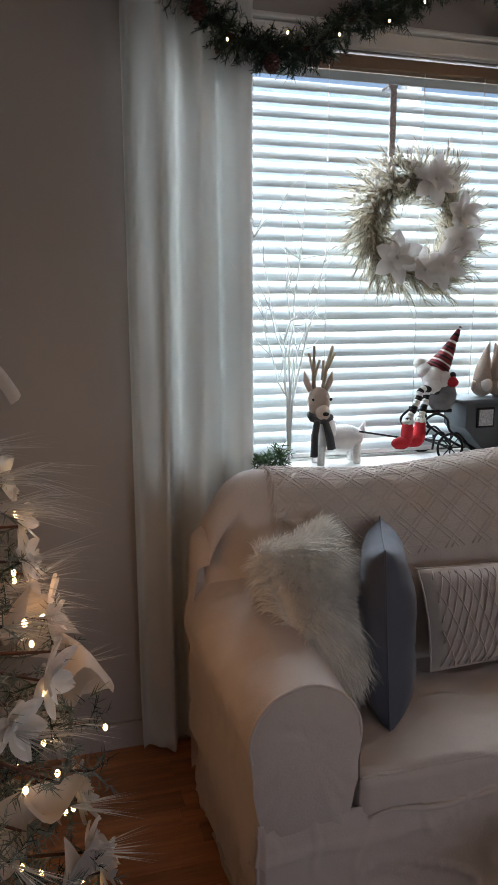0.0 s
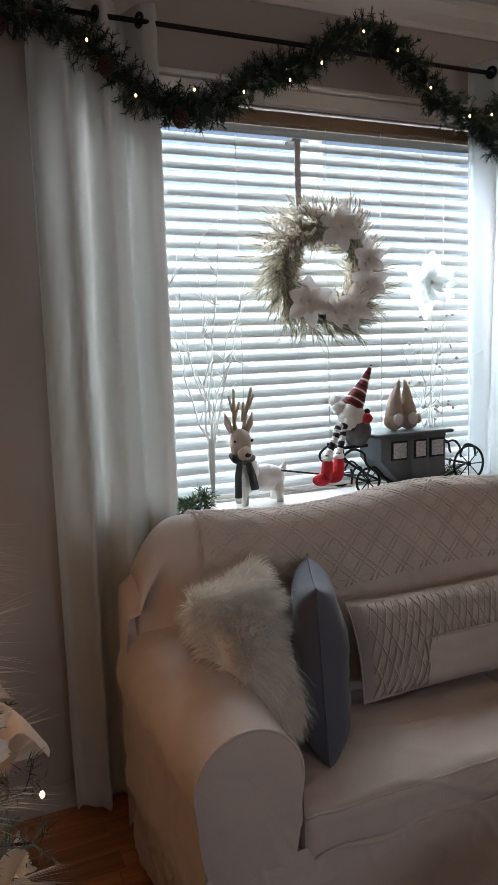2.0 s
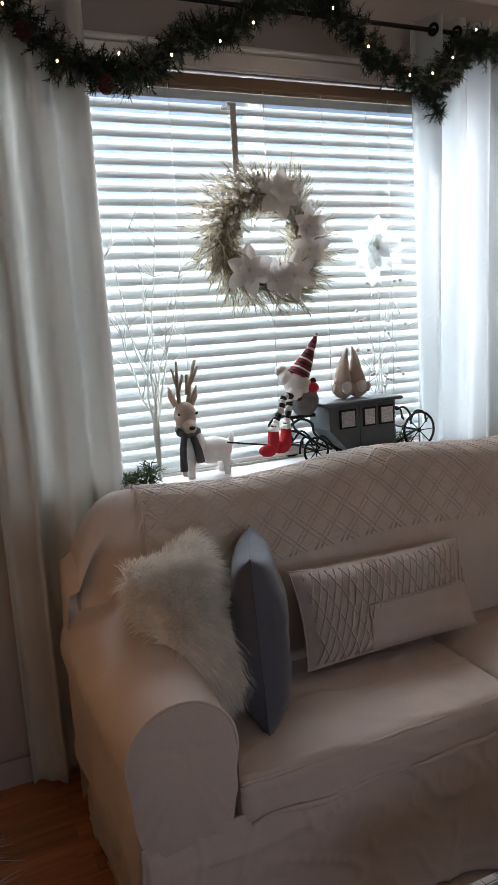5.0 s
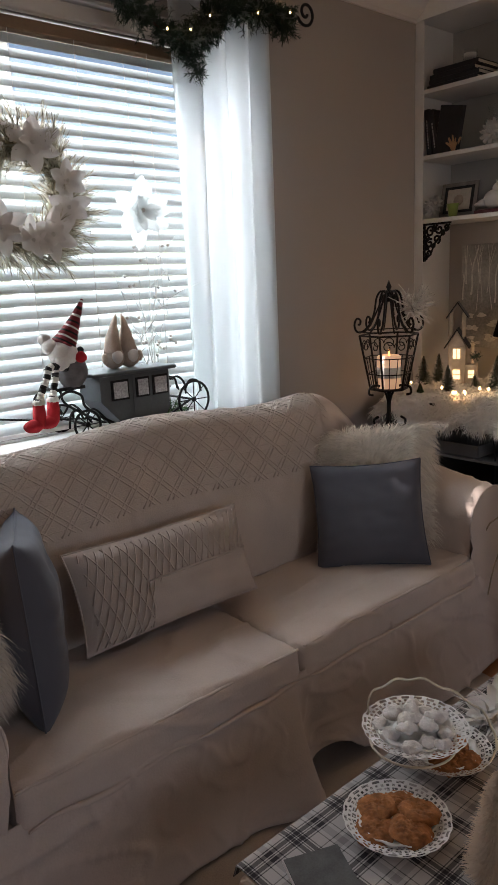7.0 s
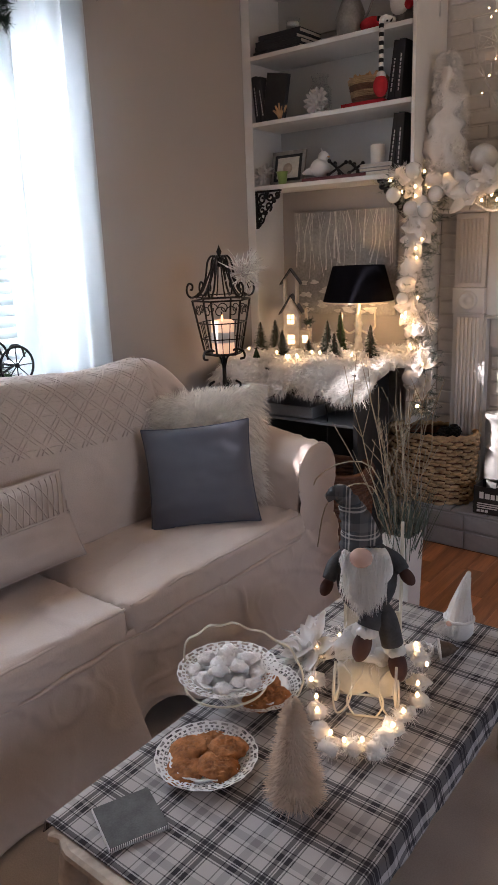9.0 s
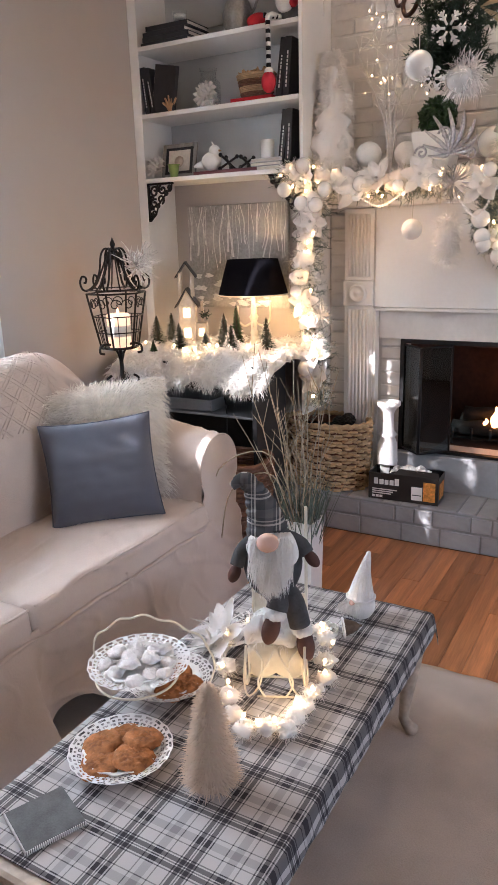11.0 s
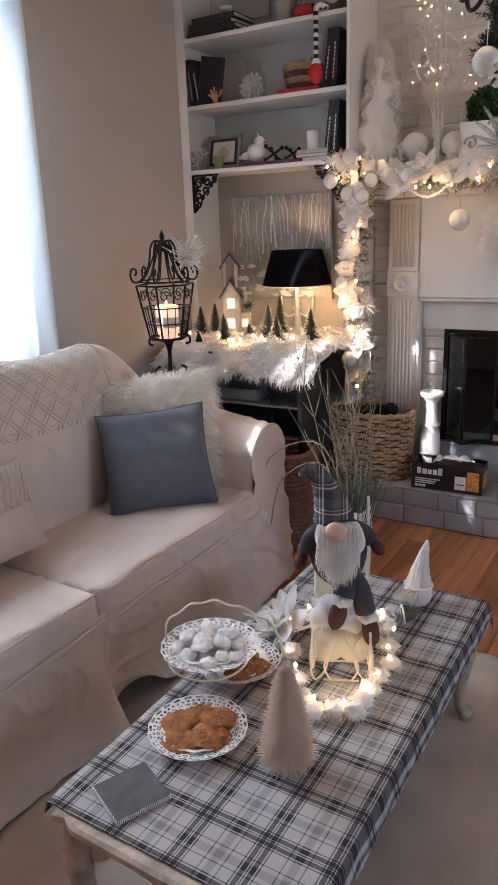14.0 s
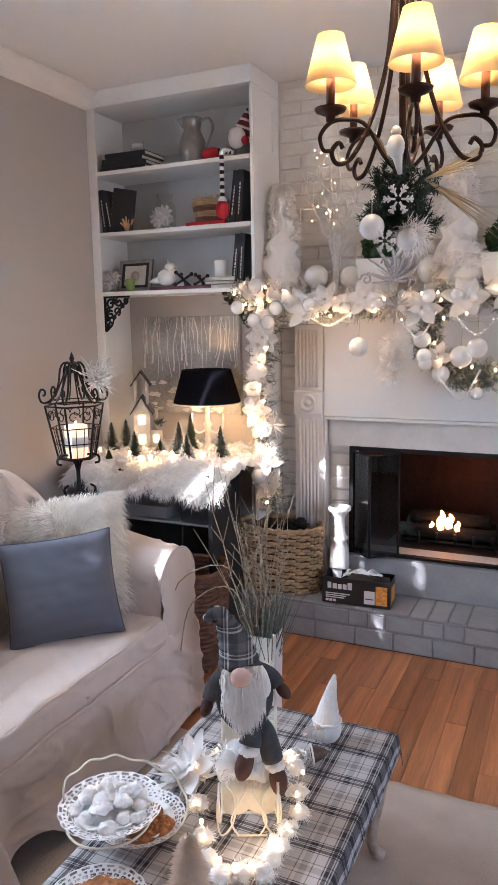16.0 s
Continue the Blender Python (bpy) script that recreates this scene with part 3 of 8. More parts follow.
for ya, yb in ((1.728, 1.885), (0.318, 0.498)):
    part("pilaster", box(4.385, 4.468, ya, yb, 1.30, 1.655), TRIM, mantel)
    low = part("pilaster", box(4.385, 4.468, ya, yb, HZ + 0.12, 1.17), TRIM, mantel)
    for i in range(6):
        y = ya + 0.028 + i * (yb - ya - 0.056) / 5
        for za, zb in ((1.32, 1.63), (HZ + 0.14, 1.15)):
            part("flute", tube([(4.386, y, za), (4.386, y, zb)], 0.009, 8), TRIM, mantel, smooth=True)
    part("plinth", box(4.375, 4.468, ya - 0.01, yb + 0.01, HZ + 0.001, HZ + 0.118, 0.004), TRIM, mantel)
    ros = box(4.37, 4.468, ya - 0.004, yb + 0.004, 1.172, 1.298, 0.004)
    g = lathe([(0.0, 0.016), (0.012, 0.014), (0.016, 0.004), (0.030, 0.004), (0.036, 0.014), (0.044, 0.014), (0.05, 0.0)], 24)
    bmesh.ops.transform(g, matrix=pose(4.371, (ya + yb) / 2, 1.235, 0, -90, 0), verts=g.verts)
    rb = part("rosette_block", ros, TRIM, mantel)
    part("rosette", g, TRIM, rb, smooth=True)
bm = bmesh.new()
box(4.385, 4.44, 1.71, 1.726, HZ, 1.163, 0.003, bm=bm)
box(4.385, 4.44, 0.50, 0.516, HZ, 1.163, 0.003, bm=bm)
box(4.385, 4.44, 0.50, 1.726, 1.147, 1.163, 0.003, bm=bm)
part("inner_bead", bm, TRIM, mantel)
tagged(part("firebox_lintel", box(4.425, 4.468, FY0 - 0.11, FY1 + 0.115, FZ1 + 0.002, 1.145), BRICKPAINT), "white painted lintel over the firebox", "lintel", "", "structure")
bm = bmesh.new()
for s in ((4.62, 5.05, FY0 - 0.06, FY0, 0.30, 1.12), (4.62, 5.05, FY1, FY1 + 0.06, 0.30, 1.12), (5.05, 5.11, FY0 - 0.06, FY1 + 0.06, 0.30, 1.12), (4.62, 5.05, FY0, FY1, 1.06, 1.12), (4.47, 5.05, FY0, FY1, 0.32, FZ0 - 0.004)):
    box(*s, bm=bm)
tagged(part("firebox", bm, SOOT), "sooty firebrick lining of the fireplace", "firebox", "", "structure")
# open folding glass door and black frame
door = thing("fireplace_door", (0, 0, 0), 0, "open folding glass fire door in a black frame", "fire door")
bm = bmesh.new()
box(4.43, 4.466, FY1 - 0.022, FY1 - 0.001, FZ0, FZ1, bm=bm)
box(4.43, 4.466, FY0 + 0.001, FY0 + 0.022, FZ0, FZ1, bm=bm)
box(4.43, 4.466, FY0 + 0.022, FY1 - 0.022, FZ1 - 0.022, FZ1, bm=bm)
box(4.43, 4.466, FY0 + 0.022, FY1 - 0.022, FZ0, FZ0 + 0.014, bm=bm)
part("door_frame", bm, IRON, door)
for (xa, ya, xb, yb) in ((4.44, FY1 - 0.02, 4.33, FY1 - 0.14), (4.33, FY1 - 0.145, 4.45, FY1 - 0.27)):
    bm = bmesh.new()
    for za, zb in ((FZ0 + 0.015, FZ0 + 0.015), (FZ1 - 0.03, FZ1 - 0.03)):
        tube([(xa, ya, za), (xb, yb, zb)], 0.006, 6, bm=bm)
    tube([(xa, ya, FZ0 + 0.015), (xa, ya, FZ1 - 0.03)], 0.006, 6, bm=bm)
    tube([(xb, yb, FZ0 + 0.015), (xb, yb, FZ1 - 0.03)], 0.006, 6, bm=bm)
    leaf = part("door_leaf", bm, IRON, door)
    n = Vector((yb - ya, xa - xb, 0)).normalized() * 0.002
    q = [Vector((x, y, z)) for x, y, z in ((xa, ya, FZ0 + 0.018), (xb, yb, FZ0 + 0.018), (xb, yb, FZ1 - 0.033), (xa, ya, FZ1 - 0.033))]
    part("glass_pane", ([tuple(v + n) for v in q] + [tuple(v - n) for v in q], [(0, 1, 2, 3), (7, 6, 5, 4), (0, 4, 5, 1), (1, 5, 6, 2), (2, 6, 7, 3), (3, 7, 4, 0)]), SMOKED, leaf)
grate = thing("fire_grate", (4.78, 1.10, FZ0 - 0.002), 0, "iron grate with charred logs and small flames", "fire grate")
bm = bmesh.new()
for i in range(6):
    y = -0.25 + i * 0.1
    tube([(-0.13, y, 0.10), (-0.12, y, 0.04), (0.12, y, 0.04), (0.13, y, 0.0)], 0.008, 6, bm=bm)
for x in (-0.11, 0.11):
    tube([(x, -0.28, 0.04), (x, 0.28, 0.04)], 0.008, 6, bm=bm)
    tube([(x, -0.26, 0.04), (x, -0.26, 0.0)], 0.008, 6, bm=bm)
    tube([(x, 0.26, 0.04), (x, 0.26, 0.0)], 0.008, 6, bm=bm)
part("grate_bars", bm, IRON, grate)
for x, z, s, r in ((-0.06, 0.085, 0.27, 0.04), (0.06, 0.09, 0.25, 0.045), (0.0, 0.15, 0.22, 0.04)):
    part("log", tube([(x + wob((x, i, 3), 1, 0.02), -s + i * s / 4, z + wob((i, x, 9), 0.9, 0.015)) for i in range(9)], [r * (0.9 + 0.2 * rnd.random()) for _ in range(9)], 10), CHAR, grate, "charred split log")
for x, y, z, h, w in ((-0.10, 0.03, 0.11, 0.115, 0.020), (-0.09, -0.015, 0.12, 0.085, 0.022), (-0.10, -0.06, 0.11, 0.06, 0.014), (-0.08, 0.085, 0.10, 0.05, 0.012)):
    tongue = along([(x, y, z), (x, y + w * 0.4, z + h * 0.35), (x, y - w * 0.35, z + h * 0.7), (x, y + w * 0.15, z + h)], 12)
    part("flame", tube(tongue, [w * math.sin(math.pi * min(1, 0.25 + 0.75 * k / 11)) ** 0.8 + 0.0008 for k in range(12)], 8), FLAME, grate, "small orange flame")
lamp("fire_glow", "POINT", 0.13, (1.0, 0.34, 0.14), pose(4.86, 1.02, 0.76), shadow_soft_size=0.06)

# ---- rug ----
def rug_top(u, v):
    x, y = 0.95 + u * 2.125, -1.3 + v * 3.75
    return x + 0.004 * math.sin(y * 40), y, 0.014 + wob((x, y, 0), 5, 0.0015)


rug = part("area_rug", sheet(rug_top, 60, 90), RUG, None, smooth=True)
thick(rug, 0.013)
tagged(rug, "large plain beige wool rug on the oak floor", "rug")

# ---- sofa ----
SX0, SX1, SYF, SYB = 0.935, 3.32, 1.95, 2.78
sofa = thing("sofa", (0, 0, 0), 0, "roll-arm sofa in a loose cream cotton slipcover on a beige rug", "sofa")


def wrinkle(p, a=0.008):
    ridge = max(0.0, 1 - abs(noise.noise(Vector((p[0] * 3.1 + p[2] * 2, p[1] * 7.5 + p[0], p[2] * 6)))) * 8) ** 2
    ridge2 = max(0.0, 1 - abs(noise.noise(Vector((p[0] * 8 - p[1] * 5, p[1] * 4, p[2] * 9 + 7)))) * 6) ** 2
    return wob(p, 3.5, a * 0.7) + wob((p[1], p[2], p[0]), 14, a * 0.2) + a * (0.75 * ridge + 0.35 * ridge2)


def back_fn(u, v):
    """Bent over the top: v runs from the seat up the front face, over the roll and down the rear."""
    x = 0.955 + u * 2.07
    e = abs(2 * u - 1)
    top = 1.110 + 0.018 * math.cos(u * 2 * math.tau * 0.95) - 0.16 * max(0, (e - 0.80) / 0.20) ** 2.4
    if v < 0.5:
        k = v / 0.5
        y, z = 2.44 + 0.07 * k, 0.42 + (top - 0.09 - 0.42) * k
        y -= 0.03 * math.sin(k * math.pi)
    elif v < 0.8:
        a = (v - 0.5) / 0.3 * math.pi
        y, z = 2.60 - 0.09 * math.cos(a), top - 0.09 + 0.09 * math.sin(a)
    else:
        k = (v - 0.8) / 0.2
        y, z = 2.69 + 0.03 * k, top - 0.09 - (top - 0.2) * k
    bulge = 0.05 * max(0, (e - 0.86) / 0.14) ** 2
    d = wrinkle((x, y, z), 0.007)
    return x, y + bulge * (1 if v < 0.5 else -1) - d * 0.8, z + d * 0.6


bk = part("backrest", sheet(back_fn, 110, 60), SLIP, sofa, smooth=True)
thick(bk, 0.012)
for s, x in ((-1, 0.955), (1, 3.025)):
    ends = [back_fn(0 if s < 0 else 1, j / 24) for j in range(25)]
    ring = [(p[0], p[1], p[2]) for p in ends]
    n = len(ring)
    out = [(p[0] + s * 0.03, 2.58 + (p[1] - 2.58) * 0.75, p[2] * 0.975) for p in ring]
    mid = [(x + s * 0.045, 2.58, 0.4 + (j / (n - 1)) * 0.3) for j in range(n)]
    fs = [(j, j + 1, n + j + 1, n + j) for j in range(n - 1)] + [(n + j, n + j + 1, 2 * n + j + 1, 2 * n + j) for j in range(n - 1)]
    part("back_end", (ring + out + mid, fs), SLIP, sofa, smooth=True)


def arm(side, xin, xout):
    cx, r = (xin + xout) / 2, abs(xout - xin) / 2

    def fn(u, v):
        # u goes from the seat side over the roll and down outside to the skirt; v from the front to the back
        y = SYF + 0.005 + v * 0.62
        top = 0.752 + 0.085 * v
        rr = r * (1 + 0.24 * v)
        if u < 0.2:
            k = u / 0.2
            x, z = cx - side * rr, 0.33 + (top - rr - 0.33) * k
        elif u < 0.72:
            a = (u - 0.2) / 0.52 * math.pi * 1.12
            x, z = cx - side * rr * math.cos(a), top - rr + rr * math.sin(a)
        else:
            k = (u - 0.72) / 0.28
            xs, zs = cx - side * rr * math.cos(math.pi * 1.12), top - rr + rr * math.sin(math.pi * 1.12)
            x, z = xs - side * 0.02 * math.sin(k * math.pi) * (1 - k), zs + (0.30 - zs) * k
        d = wrinkle((x, y, z), 0.010)
        return x + side * d, y, z + d * 0.7

    part("arm", sheet(fn, 64, 44), SLIP, sofa, smooth=True)
    # gathered front panel of the arm
    vs, fs = [], []
    rings, seg = 9, 40
    cz = 0.752 - r
    for j in range(rings):
        k = j / (rings - 1)
        for i in range(seg):
            a = i / seg * math.tau
            x, z = cx + r * k * math.cos(a) * 0.985, (cz + r * 0.99 * k * math.sin(a)) if math.sin(a) > 0 else cz + (cz - 0.36) * k * math.sin(a)
            if z < cz:
                x = cx + math.copysign(min(1, abs(math.cos(a)) ** 0.35), math.cos(a)) * r * k * 0.985
            pucker = 0.005 * math.sin(a * 16) * k ** 3 * (1 if z < cz - 0.03 else 0.15)
            vs.append((x, SYF - 0.012 * (1 - k ** 4) + wrinkle((x, z, 2), 0.007) + pucker, z))
    for j in range(rings - 1):
        for i in range(seg):
            fs.append((j * seg + i, j * seg + (i + 1) % seg, (j + 1) * seg + (i + 1) % seg, (j + 1) * seg + i))
    part("arm_front", (vs, fs), SLIP, sofa, smooth=True)
    part("piping", tube([(cx + r * math.cos(a), SYF + 0.004, cz + r * math.sin(a)) for a in [math.radians(q) for q in range(-20, 201, 8)]], 0.005, 6), SLIP, sofa)


arm(-1, 1.205, 0.93)
arm(1, 3.05, 3.325)


def cushion_block(name, x0, x1, y0, y1, z0, z1, parent, seed, material=SLIP, puff=0.02, n=56, r=0.05):
    """A soft upholstered block with rounded edges and folds."""
    bm = bmesh.new()
    bmesh.ops.create_cube(bm, size=2.0)
    bmesh.ops.subdivide_edges(bm, edges=bm.edges, cuts=n, use_grid_fill=True)
    hx, hy, hz = (x1 - x0) / 2, (y1 - y0) / 2, (z1 - z0) / 2
    c = Vector(((x0 + x1) / 2, (y0 + y1) / 2, (z0 + z1) / 2))
    for v in bm.verts:
        q = Vector((v.co.x * hx, v.co.y * hy, v.co.z * hz))
        inner = Vector((max(-hx + r, min(hx - r, q.x)), max(-hy + r, min(hy - r, q.y)), max(-hz + r, min(hz - r, q.z))))
        d = q - inner
        p = inner + d.normalized() * r if d.length > 1e-6 else q
        k = (1 - v.co.x ** 2) * (1 - v.co.y ** 2)
        if abs(v.co.z) > 0.999:
            p.z += math.copysign(puff * k, v.co.z)
        w = c + p
        f = wrinkle((w.x + seed, w.y, w.z), 0.0095)
        v.co = w + (d.normalized() if d.length > 1e-6 else Vector((0, 0, math.copysign(1, v.co.z)))) * f
    return part(name, bm, material, parent, smooth=True)


cushion_block("seat_cushion", 1.20, 2.115, SYF - 0.005, 2.50, 0.37, 0.495, sofa, 0, r=0.032)
cushion_block("seat_cushion", 2.12, 3.085, SYF - 0.005, 2.50, 0.37, 0.495, sofa, 5, r=0.032)


for xa, xb in ((1.21, 2.105), (2.13, 3.045)):
    # corded edge along the front of each seat
    part("piping", tube([(xa + (xb - xa) * k / 40, SYF + 0.004 + wob((k * 0.3, xa, 0), 1, 0.005), 0.487 + wob((k * 0.25, xa, 5), 1, 0.006)) for k in range(41)], 0.0045, 6), SLIP, sofa)


def skirt_path(u):
    """Round the front and both ends at floor height; gives the place and the outward way."""
    side, front, cor = 0.74, SX1 - SX0, 0.10
    total = 2 * side + front
    s = u * total
    if s < side:
        return Vector((SX0 + 0.022, SYB - 0.09 - s)), Vector((-1, 0))
    if s < side + front:
        return Vector((SX0 + s - side, SYF)), Vector((0, -1))
    return Vector((SX1, SYF + s - side - front)), Vector((1, 0))


def skirt_fn(u, v):
    p, n = skirt_path(u)
    near = [skirt_path(max(0, min(1, u + d)))[1] for d in (-0.012, -0.006, 0, 0.006, 0.012)]
    n = sum(near, Vector((0, 0))).normalized()
    z = 0.405 - v * 0.385
    front = abs(n.y) > 0.9
    west = n.x < -0.5
    flap = recess = hem = 0.0
    if front:
        # inverted pleat under the join of the seats: one flap stands out, the other is tucked and lifted
        k = p.x - 2.055
        flap = 0.10 * v ** 1.2 * (math.exp(-(k / 0.13) ** 2) if k < 0 else math.exp(-(k / 0.022) ** 2))
        recess = 0.060 * v * math.exp(-((k - 0.09) / 0.06) ** 2)
        hem = 0.115 * v ** 2 * math.exp(-((k - 0.17) / 0.11) ** 2) + 0.025 * v ** 2 * math.exp(-((k + 0.03) / 0.05) ** 2)
    fold = 0.010 * math.sin(p.x * 9 + p.y * 7) + wob((p.x, p.y, z * 0.5), 4, 0.02)
    flare = (0.012 if west else 0.04) * v * v
    d = -0.004 + 0.016 * min(1, v * 5) * (not west) + flare + v * fold * (0.35 if west else 1) + flap - recess + wrinkle((p.x, p.y, z), 0.014)
    q = p + n * d
    return q.x, q.y, z + hem + 0.006 * v * math.sin(p.x * 13) + 0.008


thick(part("skirt", sheet(skirt_fn, 560, 34), SLIP, sofa, smooth=True), 0.004, 0)
part("tuck_fold", tube([(SX0 + 0.29 + k * 0.0305, SYF - 0.012 + wob((k * 0.3, 1, 0), 1, 0.01), 0.388 + wob((k * 0.2, 3, 5), 1, 0.012)) for k in range(60)], [0.003 + 0.006 * abs(math.sin(k * 0.21)) for k in range(60)], 7), SLIP, sofa)
part("base", box(SX0 + 0.02, SX1 - 0.02, SYF + 0.012, SYB - 0.12, 0.16, 0.405, 0.01), SLIP, sofa)
part("foot", box(SX0 + 0.08, SX0 + 0.14, SYF + 0.08, SYF + 0.14, 0.016, 0.16), DARKWOOD, sofa)
part("foot", box(SX1 - 0.14, SX1 - 0.08, SYF + 0.08, SYF + 0.14, 0.016, 0.16), DARKWOOD, sofa)
part("foot", box(SX0 + 0.08, SX0 + 0.14, SYB - 0.2, SYB - 0.14, 0.016, 0.16), DARKWOOD, sofa)
part("foot", box(SX1 - 0.14, SX1 - 0.08, SYB - 0.2, SYB - 0.14, 0.016, 0.16), DARKWOOD, sofa)

# knit throw over the back, with open lattice of raised diamonds
throw = thing("knit_throw", (0, 0, 0), 0, "ivory open-knit throw with raised diamonds over the sofa back", "throw blanket")


def throw_at(u, v, lift):
    uu = 0.10 + u * 0.80
    vv = 0.06 + v * 0.73
    x, y, z = back_fn(uu, max(0.02, vv))
    x2, y2, z2 = back_fn(uu, min(1, max(0.02, vv) + 0.02))
    n = Vector((0, -(z2 - z), y2 - y)).normalized()
    return Vector((x, y, z)) + n * lift


thick(part("knit_cloth", sheet(lambda u, v: throw_at(u, v, 0.006), 120, 50), THROW, throw, smooth=True), 0.004, 0)
bm = bmesh.new()
for i in range(-14, 34):
    for s in (1, -1):
        for off in (0.0, 0.22):
            pts = []
            for k in range(49):
                v = k / 48
                u = (i + off + s * v * 9.0) / 17
                if 0.005 < u < 0.995 and v > 0.40:
                    pts.append(throw_at(u, v, 0.0085))
            if len(pts) > 3:
                tube(pts, 0.0032, 5, bm=bm)
for k in range(22, 47):
    # fine courses of the open knit
    tube([throw_at(i / 150, k / 50, 0.0072 + 0.0024 * ((i + k) % 2)) for i in range(1, 150)], 0.0018, 3, bm=bm)
part("raised_rib", bm, THROW, throw)
fr = []
for side in (0.0, 1.0):
    for k in range(60):
        p = throw_at(side, k / 59, 0.014)
        fr.append((p, (-0.5 if side == 0 else 0.5, -0.3, -0.8), 0.045, 0.0016, 0.3))
        fr.append((p + Vector((0.004, 0, 0)), (-0.2 if side == 0 else 0.7, -0.5, -0.6), 0.05, 0.0016, 0.3))
tagged(part("fringe", blades(fr), THROW, throw), kind="stuff")

# ---- cushions ----
def pillow(name, w, h, d, material, m, label, seed=0, pinch=0.065, dent=0.0, group=""):
    """A square cushion: two bowed faces meeting in a seam with pulled-out corners."""
    vs, fs = [], []
    n = 34
    for s in (1, -1):
        k0 = len(vs)
        for j in range(n):
            for i in range(n):
                a, b = 2 * i / (n - 1) - 1, 2 * j / (n - 1) - 1
                pull = 1 - pinch * (1 - a * a) * abs(b) ** 1.5 - 0.0
                pull2 = 1 - pinch * (1 - b * b) * abs(a) ** 1.5
                t = ((1 - a ** 4) * (1 - b ** 4)) ** 0.55
                x, z = a * w / 2 * pull2, b * h / 2 * pull
                y = s * d / 2 * t
                f = wob((x * 1 + seed, z, s), 6, 0.012) * t + wob((x + seed, z * 2, s + 4), 16, 0.005) * t
                crease = -dent * math.exp(-((z - h * 0.3) / 0.05) ** 2) * t
                vs.append((x, y + s * (f + crease), z))
        for j in range(n - 1):
            for i in range(n - 1):
                q = (k0 + j * n + i, k0 + j * n + i + 1, k0 + (j + 1) * n + i + 1, k0 + (j + 1) * n + i)
                fs.append(q if s < 0 else q[::-1])
    t = thing(name, (0, 0, 0), 0, label, "cushion", group)
    t.matrix_world = m
    body = part("cover", (vs, fs), material, t, smooth=True)
    edge = []
    for i in range(n):
        edge.append(vs[i])
    for j in range(n):
        edge.append(vs[j * n + n - 1])
    for i in range(n - 1, -1, -1):
        edge.append(vs[(n - 1) * n + i])
    for j in range(n - 1, -1, -1):
        edge.append(vs[j * n])
    part("seam", tube([(p[0] * 1.003, 0, p[2] * 1.003) for p in edge], 0.0028, 5), material, t)
    return t, vs


def fur_on(t, vs, length, count, material, seed, w=0.0016):
    rs = random.Random(seed)
    cl = [(Vector(rand_dir(rs)), rs.choice(vs)) for _ in range(130)]
    items = []
    for i in range(count):
        d0, p0 = cl[i % len(cl)]
        p = Vector(rs.choice(vs))
        n = Vector((p.x * 1.6, math.copysign(0.22, p.y) if abs(p.y) > 0.01 else 0, p.z * 1.6)).normalized()
        near = min(cl[::6], key=lambda c: (Vector(c[1]) - p).length)
        way = (n * 0.75 + near[0] * 0.55 + rand_dir(rs) * 0.38 + Vector((0, 0, -0.25)))
        q = p + Vector((rs.uniform(-0.012, 0.012), rs.uniform(-0.004, 0.004), rs.uniform(-0.012, 0.012)))
        items.append((q, way, length * rs.uniform(0.5, 1.15), w * rs.uniform(0.6, 1.3), 0.35))
    tagged(part("fur", blades(items, rs), material, t), kind="stuff")


def sit(x, y, z, lean, rz, spin=0):
    return Matrix.Translation((x, y, z)) @ pose(0, 0, 0, 0, 0, rz) @ pose(0, 0, 0, lean, 0, 0) @ pose(0, 0, 0, 0, spin, 0)


_e1, _e2 = Vector((-0.11, 0.15, 0.36)).normalized(), Vector((0.80, 0.40, -0.08))
_e2 = (_e2 - _e1 * _e2.dot(_e1)).normalized()
FURM = Matrix((_e2, _e1.cross(_e2), _e1)).transposed().to_4x4()
FURM.translation = (1.225, 2.275, 0.785)
t, v = pillow("fur_cushion", 0.27, 0.42, 0.15, FURW, FURM, "shaggy white faux-fur cushion against the sofa arm", 3)
fur_on(t, v, 0.062, 22000, FURW, 11, 0.0016)
pillow("blue_cushion", 0.38, 0.50, 0.17, BLUE, sit(1.425, 2.28, 0.735, -3, 66, 3), "slate-blue velvet cushion standing on edge on the sofa", 9, dent=0.012, group="blue cushions on the sofa")
t, v = pillow("fur_cushion", 0.48, 0.45, 0.15, FURW, sit(2.93, 2.33, 0.745, -18, -44, -3), "shaggy white faux-fur cushion behind a blue one", 5)
fur_on(t, v, 0.065, 22000, FURW, 12, 0.0016)
pillow("blue_cushion", 0.42, 0.40, 0.14, BLUE, sit(2.76, 2.21, 0.69, -21, -46, -3), "slate-blue velvet cushion propped on the white fur one", 14, dent=0.02, group="blue cushions on the sofa")
t, v = pillow("lumbar_cushion", 0.66, 0.30, 0.14, LUMBAR, sit(1.905, 2.325, 0.688, -20, 1, 0.6), "long taupe lumbar cushion with raised lattice stitching", 20, 0.05)
bm = bmesh.new()


def on_face(a, b):
    tt = ((1 - a ** 4) * (1 - b ** 4)) ** 0.55
    return (a * 0.33 * (1 - 0.06 * (1 - b * b) * abs(a) ** 1.5), -0.070 * tt - 0.0055, b * 0.150 * (1 - 0.06 * (1 - a * a) * abs(b) ** 1.5))


